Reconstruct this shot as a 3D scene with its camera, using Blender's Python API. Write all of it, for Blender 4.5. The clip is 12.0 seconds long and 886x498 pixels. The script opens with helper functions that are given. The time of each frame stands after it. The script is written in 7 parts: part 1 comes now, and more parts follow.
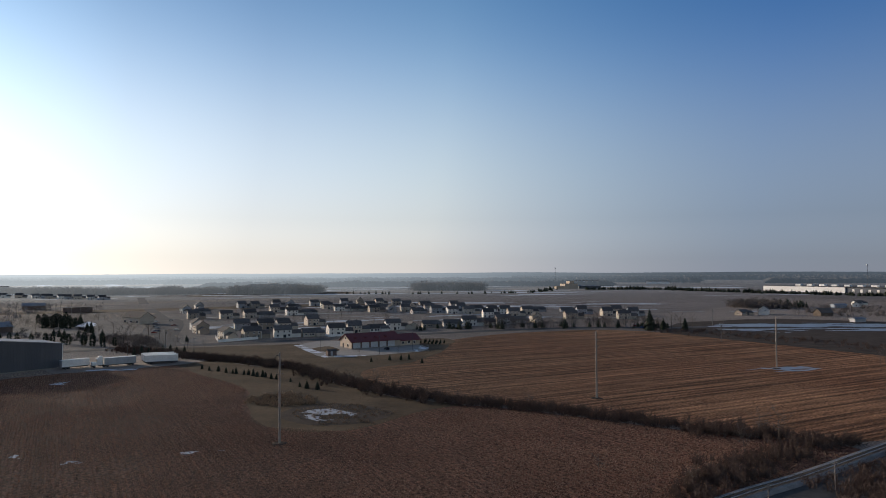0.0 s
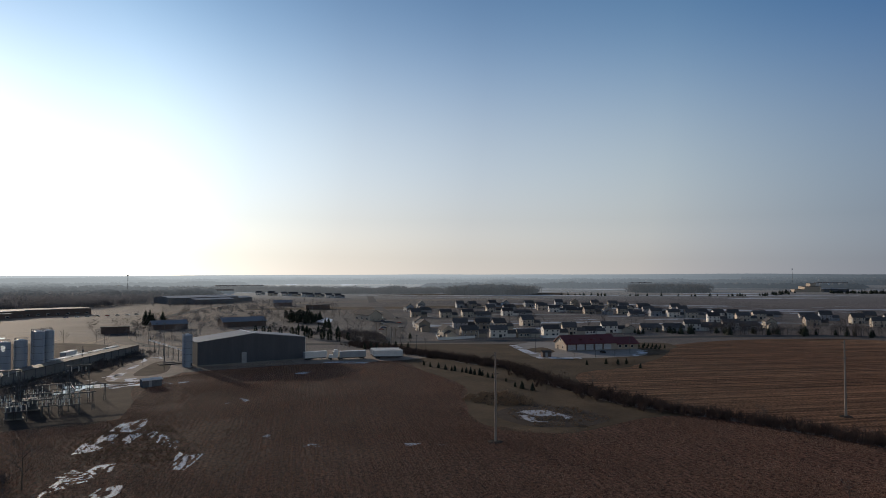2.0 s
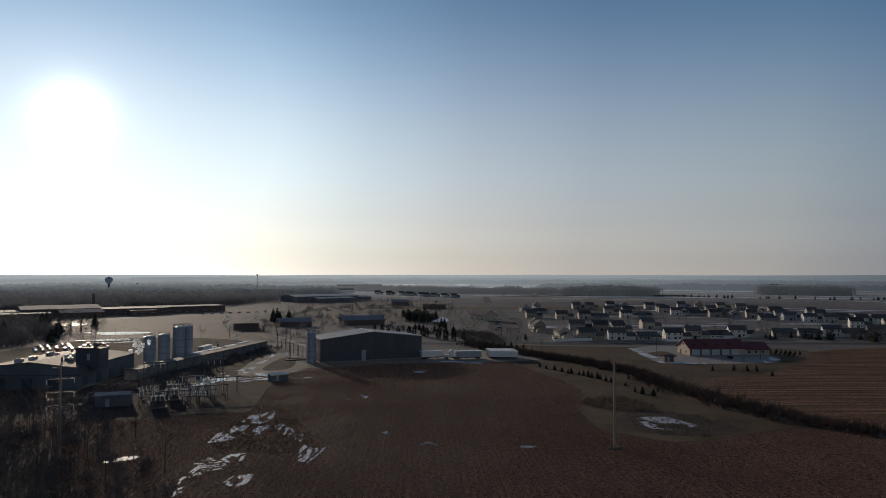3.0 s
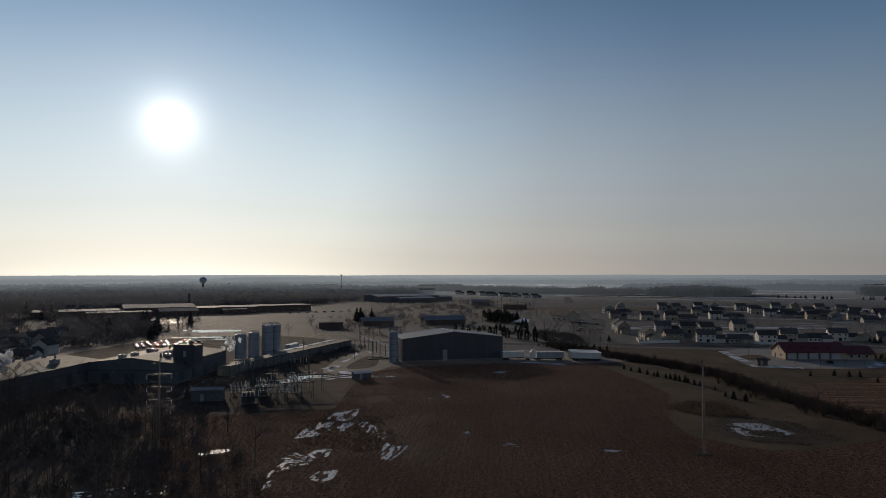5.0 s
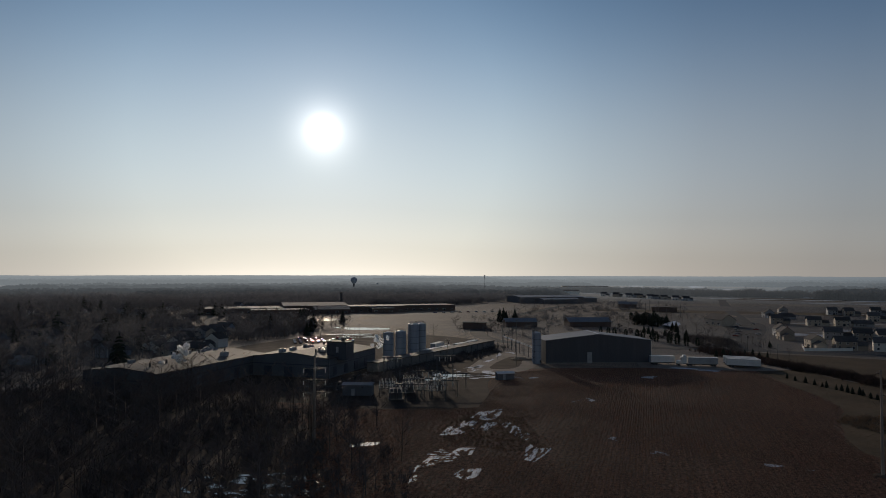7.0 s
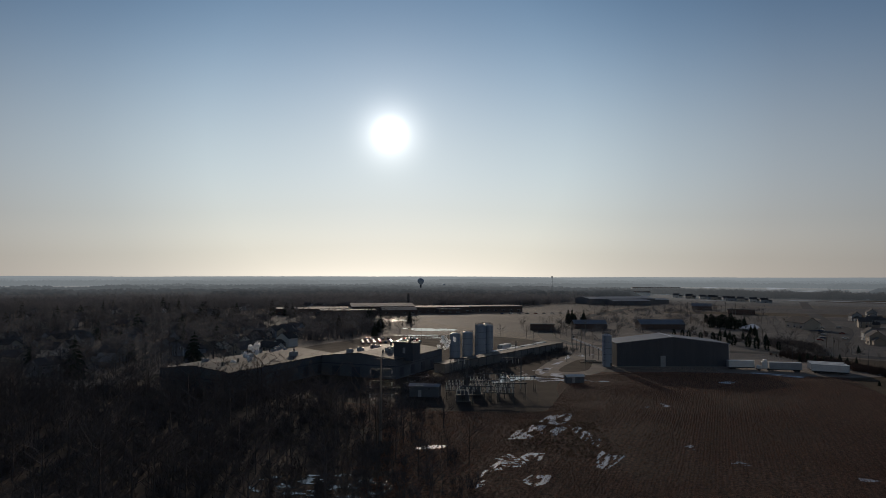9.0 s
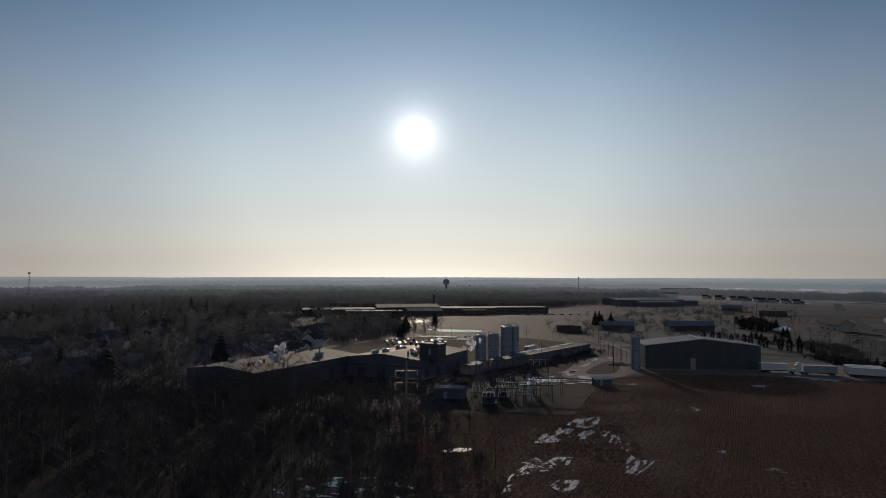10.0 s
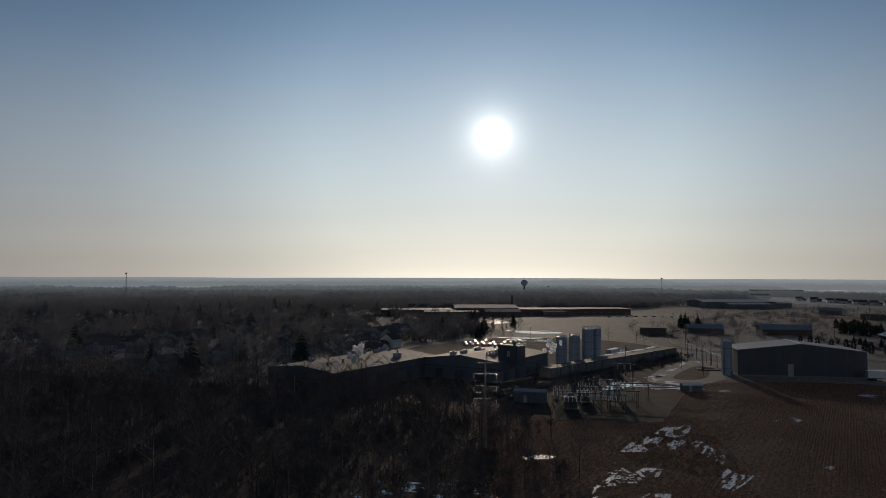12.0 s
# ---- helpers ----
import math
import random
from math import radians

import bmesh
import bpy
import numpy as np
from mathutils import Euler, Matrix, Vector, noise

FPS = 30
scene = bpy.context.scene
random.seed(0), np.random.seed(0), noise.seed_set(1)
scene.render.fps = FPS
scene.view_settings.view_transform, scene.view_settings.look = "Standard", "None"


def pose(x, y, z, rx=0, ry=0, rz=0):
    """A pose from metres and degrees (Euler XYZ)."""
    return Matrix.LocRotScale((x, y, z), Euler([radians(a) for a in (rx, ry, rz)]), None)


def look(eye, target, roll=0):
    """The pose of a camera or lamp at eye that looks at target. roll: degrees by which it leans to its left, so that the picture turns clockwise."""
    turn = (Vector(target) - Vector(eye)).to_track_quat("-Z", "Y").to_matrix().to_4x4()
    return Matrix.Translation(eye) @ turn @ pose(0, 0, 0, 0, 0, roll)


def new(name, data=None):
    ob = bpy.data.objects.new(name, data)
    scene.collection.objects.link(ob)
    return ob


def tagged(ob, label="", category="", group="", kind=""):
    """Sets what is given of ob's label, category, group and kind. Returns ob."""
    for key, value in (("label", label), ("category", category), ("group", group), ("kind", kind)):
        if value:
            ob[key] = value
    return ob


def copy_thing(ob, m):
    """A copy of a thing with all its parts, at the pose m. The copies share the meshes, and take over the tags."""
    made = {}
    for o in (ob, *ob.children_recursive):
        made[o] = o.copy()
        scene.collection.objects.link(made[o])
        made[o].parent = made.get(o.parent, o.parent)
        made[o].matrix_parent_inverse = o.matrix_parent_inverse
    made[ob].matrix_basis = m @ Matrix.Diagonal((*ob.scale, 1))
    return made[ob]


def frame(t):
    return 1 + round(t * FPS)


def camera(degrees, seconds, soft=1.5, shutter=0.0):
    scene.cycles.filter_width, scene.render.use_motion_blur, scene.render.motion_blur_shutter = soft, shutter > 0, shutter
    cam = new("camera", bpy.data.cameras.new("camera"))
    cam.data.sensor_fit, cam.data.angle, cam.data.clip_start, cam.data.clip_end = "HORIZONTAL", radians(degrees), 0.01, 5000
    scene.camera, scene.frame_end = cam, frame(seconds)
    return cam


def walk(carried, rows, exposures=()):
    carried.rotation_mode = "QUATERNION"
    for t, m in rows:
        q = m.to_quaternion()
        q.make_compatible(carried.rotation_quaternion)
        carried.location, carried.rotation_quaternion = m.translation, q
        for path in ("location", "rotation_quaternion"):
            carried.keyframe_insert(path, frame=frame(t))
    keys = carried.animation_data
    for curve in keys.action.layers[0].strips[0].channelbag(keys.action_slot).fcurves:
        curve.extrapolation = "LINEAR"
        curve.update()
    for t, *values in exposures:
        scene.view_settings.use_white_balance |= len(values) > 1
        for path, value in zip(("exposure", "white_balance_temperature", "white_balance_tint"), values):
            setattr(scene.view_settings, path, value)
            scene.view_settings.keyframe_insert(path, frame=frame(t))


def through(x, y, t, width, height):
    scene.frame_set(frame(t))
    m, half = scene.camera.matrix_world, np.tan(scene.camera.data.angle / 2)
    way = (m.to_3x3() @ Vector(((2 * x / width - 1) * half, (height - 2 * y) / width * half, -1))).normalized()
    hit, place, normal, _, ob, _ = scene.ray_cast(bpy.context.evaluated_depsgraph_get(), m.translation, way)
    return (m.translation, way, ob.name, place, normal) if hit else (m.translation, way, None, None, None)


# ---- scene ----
cam = camera(64.74, 12.0, soft=0.5)
PATH = [
    (0.0, pose(0.00, 0.00, 46.25, 91.79, 0.22, -0.79)),
    (0.5, pose(-0.13, 0.19, 46.25, 91.79, 0.22, 0.66)),
    (1.0, pose(-0.19, 0.36, 46.26, 91.81, 0.23, 5.51)),
    (1.5, pose(-0.06, 0.62, 46.31, 91.86, 0.18, 10.70)),
    (2.0, pose(0.04, 0.81, 46.42, 91.92, 0.14, 16.64)),
    (2.5, pose(-0.09, 1.03, 46.54, 91.94, 0.06, 21.84)),
    (3.0, pose(-0.24, 1.29, 46.61, 91.95, -0.03, 26.04)),
    (3.2, pose(-0.25, 1.32, 46.62, 91.95, -0.02, 27.55)),
    (4.8, pose(-0.32, 1.51, 46.70, 91.95, 0.05, 31.35)),
    (5.0, pose(-0.33, 1.54, 46.71, 91.95, 0.05, 32.64)),
    (5.5, pose(-0.22, 1.49, 46.74, 91.97, 0.03, 36.55)),
    (6.0, pose(0.03, 1.38, 46.74, 91.99, -0.03, 40.02)),
    (6.5, pose(0.07, 1.32, 46.71, 92.02, -0.07, 41.94)),
    (7.0, pose(-0.18, 1.58, 46.65, 92.01, -0.13, 44.32)),
    (7.2, pose(-0.44, 1.83, 46.63, 92.02, -0.12, 45.75)),
    (8.8, pose(-2.57, 3.77, 46.45, 92.08, -0.12, 48.55)),
    (9.0, pose(-2.84, 4.01, 46.43, 92.09, -0.12, 49.77)),
    (9.5, pose(-3.64, 4.68, 46.41, 92.11, -0.13, 51.01)),
    (10.0, pose(-4.57, 5.38, 46.40, 92.16, -0.13, 51.85)),
    (10.5, pose(-5.67, 6.06, 46.37, 92.18, -0.10, 52.86)),
    (11.0, pose(-6.89, 6.78, 46.33, 92.18, -0.11, 54.56)),
    (11.5, pose(-8.27, 7.57, 46.28, 92.21, -0.14, 58.19)),
    (12.0, pose(-9.50, 8.47, 46.20, 92.20, -0.18, 58.19)),
]
EXPOSURES = [(0.0, 0.32), (1.0, 0.27), (1.5, 0.13), (2.0, -0.12), (2.5, -0.27), (3.0, -0.53), (3.2, -0.62), (5.0, -0.92), (6.5, -1.06), (9.0, -1.08), (12.0, -1.10)]
walk(cam, PATH, EXPOSURES)

# ---- world and sun ----
SUN_AZ, SUN_EL = radians(54.15), radians(11.4)          # left of +y, above the ground
SUN_DIR = Vector((-math.sin(SUN_AZ) * math.cos(SUN_EL), math.cos(SUN_AZ) * math.cos(SUN_EL), math.sin(SUN_EL)))

# degrees from the sun, and the tint of the air there
AIR = ((180, (1.5, 1.32, 1.12)), (125, (1.35, 1.2, 1.05)), (95, (0.80, 0.92, 1.20)), (78, (0.79, 0.93, 1.21)), (66, (0.91, 1.01, 1.16)), (54, (1.04, 1.06, 1.08)),
       (40, (0.86, 0.86, 0.89)), (30, (0.90, 0.89, 0.90)), (22, (1.01, 1.02, 1.02)), (14, (1.22, 1.23, 1.20)), (6, (1.20, 1.20, 1.18)))


def make_world():
    w = bpy.data.worlds.new("winter_sky")
    w.use_nodes = True
    scene.world = w
    n, l = w.node_tree.nodes, w.node_tree.links
    n.clear()
    out = n.new("ShaderNodeOutputWorld")
    sky = n.new("ShaderNodeTexSky")
    sky.sky_type = "NISHITA"
    sky.sun_disc = False
    sky.sun_elevation = SUN_EL
    sky.sun_rotation = 2 * math.pi - SUN_AZ
    sky.altitude = 200
    sky.air_density, sky.dust_density, sky.ozone_density = 1.0, 0.08, 3.0
    tc = n.new("ShaderNodeTexCoord")
    xyz = n.new("ShaderNodeSeparateXYZ")
    l.new(tc.outputs["Generated"], xyz.inputs[0])
    # winter haze greys and lifts the sky towards the skyline
    low = n.new("ShaderNodeMapRange")
    low.interpolation_type = "SMOOTHERSTEP"
    low.inputs["From Min"].default_value, low.inputs["From Max"].default_value = -0.02, 0.42
    low.inputs["To Min"].default_value, low.inputs["To Max"].default_value = 0.26, 1.18
    l.new(xyz.outputs["Z"], low.inputs["Value"])
    grey = n.new("ShaderNodeHueSaturation")
    # and is paler again overhead
    high = n.new("ShaderNodeMapRange")
    high.inputs["From Min"].default_value, high.inputs["From Max"].default_value = 0.42, 0.75
    high.inputs["To Min"].default_value, high.inputs["To Max"].default_value = 1.0, 0.45
    l.new(xyz.outputs["Z"], high.inputs["Value"])
    depth = n.new("ShaderNodeMath")
    depth.operation = "MULTIPLY"
    l.new(low.outputs["Result"], depth.inputs[0])
    l.new(high.outputs["Result"], depth.inputs[1])
    l.new(depth.outputs[0], grey.inputs["Saturation"])
    l.new(sky.outputs["Color"], grey.inputs["Color"])
    dim = n.new("ShaderNodeMapRange")
    dim.interpolation_type = "SMOOTHSTEP"
    for key, v in (("From Min", 0.0), ("From Max", 0.30), ("To Min", 0.058), ("To Max", 0.092)):
        dim.inputs[key].default_value = v
    l.new(xyz.outputs["Z"], dim.inputs["Value"])
    dot = n.new("ShaderNodeVectorMath")
    dot.operation = "DOT_PRODUCT"
    dot.inputs[1].default_value = SUN_DIR
    l.new(tc.outputs["Generated"], dot.inputs[0])

    def ramp(sock, a, c, lo, hi, kind="SMOOTHSTEP"):
        r = n.new("ShaderNodeMapRange")
        r.interpolation_type = kind
        for key, v in (("From Min", a), ("From Max", c), ("To Min", lo), ("To Max", hi)):
            r.inputs[key].default_value = v
        l.new(sock, r.inputs["Value"])
        return r.outputs["Result"]

    def op(kind, a, c):
        k = n.new("ShaderNodeMath")
        k.operation = kind
        for i, v in enumerate((a, c)):
            if isinstance(v, (int, float)):
                k.inputs[i].default_value = v
            else:
                l.new(v, k.inputs[i])
        return k.outputs[0]

    cosine = dot.outputs["Value"]
    def scaled(colour, amount):
        k = n.new("ShaderNodeVectorMath")
        k.operation = "SCALE"
        l.new(colour, k.inputs[0])
        l.new(amount, k.inputs["Scale"])
        return k.outputs[0]

    def paired(kind, a, c):
        k = n.new("ShaderNodeVectorMath")
        k.operation = kind
        l.new(a, k.inputs[0])
        l.new(c, k.inputs[1])
        return k.outputs[0]

    # the sky deepens away from the sun
    clear = scaled(grey.outputs["Color"], op("MULTIPLY", dim.outputs["Result"], ramp(cosine, 0.25, 0.95, 0.92, 1.05)))
    # thin mist: strongest near the ground and towards the sun
    tint = n.new("ShaderNodeMix")
    tint.data_type = "RGBA"
    tint.inputs[6].default_value, tint.inputs[7].default_value = (1.0, 0.93, 0.84, 1), (0.86, 0.95, 1.0, 1)
    warm = n.new("ShaderNodeMix")
    warm.data_type = "RGBA"
    warm.inputs[6].default_value, warm.inputs[7].default_value = (0.97, 0.87, 1.0, 1), (1.0, 0.90, 0.77, 1)
    l.new(ramp(cosine, 0.35, 0.85, 0, 1), warm.inputs[0])
    l.new(warm.outputs[2], tint.inputs[6])
    l.new(ramp(xyz.outputs["Z"], 0.0, 0.16, 0, 1), tint.inputs[0])
    towards = op("ADD", 0.035, op("MULTIPLY", op("POWER", ramp(cosine, 0.0, 1.0, 0, 1, "LINEAR"), 2.6), 0.9))
    mist = scaled(tint.outputs[2], op("MULTIPLY", ramp(xyz.outputs["Z"], -0.08, 0.52, 0.95, 0.10), towards))
    # how the clear winter air colours the whole: paler near the sun, deeper blue across from it
    air = n.new("ShaderNodeValToRGB")
    e = air.color_ramp.elements
    while len(e) < len(AIR):
        e.new(0.5)
    for k, (angle, colour) in enumerate(AIR):
        e[k].position, e[k].color = 0.5 + 0.5 * math.cos(radians(angle)), (*(v / 2 for v in colour), 1)
    l.new(ramp(cosine, -1, 1, 0, 1, "LINEAR"), air.inputs[0])
    whole = scaled(paired("MULTIPLY", paired("ADD", clear, mist), air.outputs["Color"]), ramp(xyz.outputs["Z"], 0.0, 0.06, 1.8, 2.0))
    bg = n.new("ShaderNodeBackground")
    l.new(whole, bg.inputs["Color"])
    # the sun's own disc, with the bright haze close round it

    def bloom(angle, strength):
        return op("MULTIPLY", op("POWER", math.e, op("MULTIPLY", op("SUBTRACT", cosine, 1.0), 1 / (1 - math.cos(radians(angle))))), strength)

    disc = n.new("ShaderNodeBackground")
    disc.inputs["Color"].default_value = (1.0, 0.985, 0.96, 1)
    l.new(op("ADD", op("ADD", bloom(0.8, 6.0), bloom(2.1, 1.15)), bloom(5.5, 0.14)), disc.inputs["Strength"])
    add = n.new("ShaderNodeAddShader")
    l.new(bg.outputs[0], add.inputs[0])
    l.new(disc.outputs[0], add.inputs[1])
    l.new(add.outputs[0], out.inputs["Surface"])


make_world()
lamp = bpy.data.lights.new("sun", "SUN")
lamp.energy, lamp.angle, lamp.color = 3.3, radians(0.6), (1.0, 0.81, 0.62)
sun = new("sun", lamp)
sun.matrix_world = look(SUN_DIR * 900, (0, 0, 0))


# ---- materials ----
def mat(name, base, rough=0.85, metal=0.0, vary=0.2, scale=1.0, fine=0.15, bump=0.0, bump_dist=0.05,
        per_object=0.0, per_island=0.0, spec=0.3, stretch=(1, 1, 1)):
    """A surface with blotches at `scale` cycles a metre, finer grain at twelve times that, and relief."""
    m = bpy.data.materials.new(name)
    m.use_nodes = True
    n, l = m.node_tree.nodes, m.node_tree.links
    b = n["Principled BSDF"]
    b.inputs["Roughness"].default_value, b.inputs["Metallic"].default_value = rough, metal
    b.inputs["Specular IOR Level"].default_value = spec
    tc = n.new("ShaderNodeTexCoord")
    mp = n.new("ShaderNodeMapping")
    mp.inputs["Scale"].default_value = stretch
    l.new(tc.outputs["Object"], mp.inputs["Vector"])
    big = n.new("ShaderNodeTexNoise")
    big.inputs["Scale"].default_value, big.inputs["Detail"].default_value = scale, 4
    small = n.new("ShaderNodeTexNoise")
    small.inputs["Scale"].default_value, small.inputs["Detail"].default_value = scale * 12, 3
    l.new(mp.outputs[0], big.inputs["Vector"])
    l.new(mp.outputs[0], small.inputs["Vector"])

    def scaled(sock, amount):
        r = n.new("ShaderNodeMapRange")
        r.inputs["From Min"].default_value, r.inputs["From Max"].default_value = 0.25, 0.75
        r.inputs["To Min"].default_value, r.inputs["To Max"].default_value = 1 - amount, 1 + amount
        l.new(sock, r.inputs["Value"])
        return r.outputs["Result"]

    def times(a, c):
        k = n.new("ShaderNodeMath")
        k.operation = "MULTIPLY"
        l.new(a, k.inputs[0])
        l.new(c, k.inputs[1])
        return k.outputs[0]

    f = times(scaled(big.outputs["Fac"], vary), scaled(small.outputs["Fac"], fine))
    if per_object:
        oi = n.new("ShaderNodeObjectInfo")
        r = n.new("ShaderNodeMapRange")
        r.inputs["To Min"].default_value, r.inputs["To Max"].default_value = 1 - per_object, 1 + per_object
        l.new(oi.outputs["Random"], r.inputs["Value"])
        f = times(f, r.outputs["Result"])
    if per_island:
        ge = n.new("ShaderNodeNewGeometry")
        r = n.new("ShaderNodeMapRange")
        r.inputs["To Min"].default_value, r.inputs["To Max"].default_value = 1 - per_island, 1 + per_island
        l.new(ge.outputs["Random Per Island"], r.inputs["Value"])
        f = times(f, r.outputs["Result"])
    col = n.new("ShaderNodeVectorMath")
    col.operation = "SCALE"
    col.inputs[0].default_value = base
    l.new(f, col.inputs["Scale"])
    l.new(col.outputs[0], b.inputs["Base Color"])
    if bump:
        bp = n.new("ShaderNodeBump")
        bp.inputs["Strength"].default_value, bp.inputs["Distance"].default_value = bump, bump_dist
        l.new(small.outputs["Fac"], bp.inputs["Height"])
        l.new(bp.outputs[0], b.inputs["Normal"])
    return m


def field_mat(name, base, other, angle, spacing, wave=0.35, relief=0.5, patch=0.012, lines=0.22, sheen=0.0, gloss=0.08, rough=1.0, clod=1.6):
    """Tilled ground: rows at `angle` degrees, `spacing` metres apart, broken by residue, with broad soil patches."""
    m = bpy.data.materials.new(name)
    m.use_nodes = True
    n, l = m.node_tree.nodes, m.node_tree.links
    b = n["Principled BSDF"]
    b.inputs["Roughness"].default_value = rough
    b.inputs["Specular IOR Level"].default_value = gloss
    tc = n.new("ShaderNodeTexCoord")
    mp = n.new("ShaderNodeMapping")
    mp.inputs["Rotation"].default_value = (0, 0, -radians(angle))
    l.new(tc.outputs["Object"], mp.inputs["Vector"])

    def noise_node(scale, detail, stretch=None, rough=0.6):
        t = n.new("ShaderNodeTexNoise")
        t.inputs["Scale"].default_value, t.inputs["Detail"].default_value = scale, detail
        t.inputs["Roughness"].default_value = rough
        if stretch:
            s = n.new("ShaderNodeMapping")
            s.inputs["Scale"].default_value = stretch
            l.new(mp.outputs[0], s.inputs["Vector"])
            l.new(s.outputs[0], t.inputs["Vector"])
        else:
            l.new(mp.outputs[0], t.inputs["Vector"])
        return t.outputs["Fac"]

    def ranged(sock, a, c, lo, hi):
        r = n.new("ShaderNodeMapRange")
        for key, v in (("From Min", a), ("From Max", c), ("To Min", lo), ("To Max", hi)):
            r.inputs[key].default_value = v
        l.new(sock, r.inputs["Value"])
        return r.outputs["Result"]

    def op(kind, a, c):
        k = n.new("ShaderNodeMath")
        k.operation = kind
        for i, v in enumerate((a, c)):
            if isinstance(v, (int, float)):
                k.inputs[i].default_value = v
            else:
                l.new(v, k.inputs[i])
        return k.outputs[0]

    w = n.new("ShaderNodeTexWave")
    w.wave_type, w.bands_direction = "BANDS", "Y"
    w.inputs["Scale"].default_value = 0.314 / spacing
    w.inputs["Distortion"].default_value = 2.5
    w.inputs["Detail"].default_value = 2.0
    w.inputs["Detail Scale"].default_value = 0.35
    l.new(mp.outputs[0], w.inputs["Vector"])
    residue = noise_node(clod, 6, None, 0.75)
    broken = noise_node(0.16, 4, (0.5, 1.2, 1.0))
    streak = noise_node(0.30, 5, (0.03, 1.6, 1.0))
    broad = noise_node(patch, 4)
    rows_on = op("MULTIPLY", w.outputs["Fac"], ranged(broken, 0.38, 0.62, 0.0, 1.0))
    lum = op("ADD", 1.0 - wave * 0.5, op("MULTIPLY", rows_on, wave))
    lum = op("MULTIPLY", lum, ranged(residue, 0.40, 0.60, 0.25, 1.75))
    lum = op("MULTIPLY", lum, ranged(streak, 0.38, 0.62, 1 - lines, 1 + lines))
    mix = n.new("ShaderNodeMix")
    mix.data_type = "RGBA"
    mix.inputs[6].default_value, mix.inputs[7].default_value = (*base, 1), (*other, 1)
    l.new(ranged(broad, 0.38, 0.62, 0.0, 1.0), mix.inputs[0])
    col = n.new("ShaderNodeVectorMath")
    col.operation = "SCALE"
    l.new(mix.outputs[2], col.inputs[0])
    l.new(lum, col.inputs["Scale"])
    l.new(col.outputs[0], b.inputs["Base Color"])
    bp = n.new("ShaderNodeBump")
    bp.inputs["Strength"].default_value, bp.inputs["Distance"].default_value = relief, 0.25
    l.new(op("ADD", op("MULTIPLY", rows_on, 0.6), residue), bp.inputs["Height"])
    l.new(bp.outputs[0], b.inputs["Normal"])
    b.inputs["Diffuse Roughness"].default_value = 1.0
    # dry-ground sheen, tinted blue to lift far land as haze would
    b.inputs["Sheen Weight"].default_value = sheen
    b.inputs["Sheen Roughness"].default_value = 0.35
    b.inputs["Sheen Tint"].default_value = (0.80, 0.88, 1.0, 1)
    return m


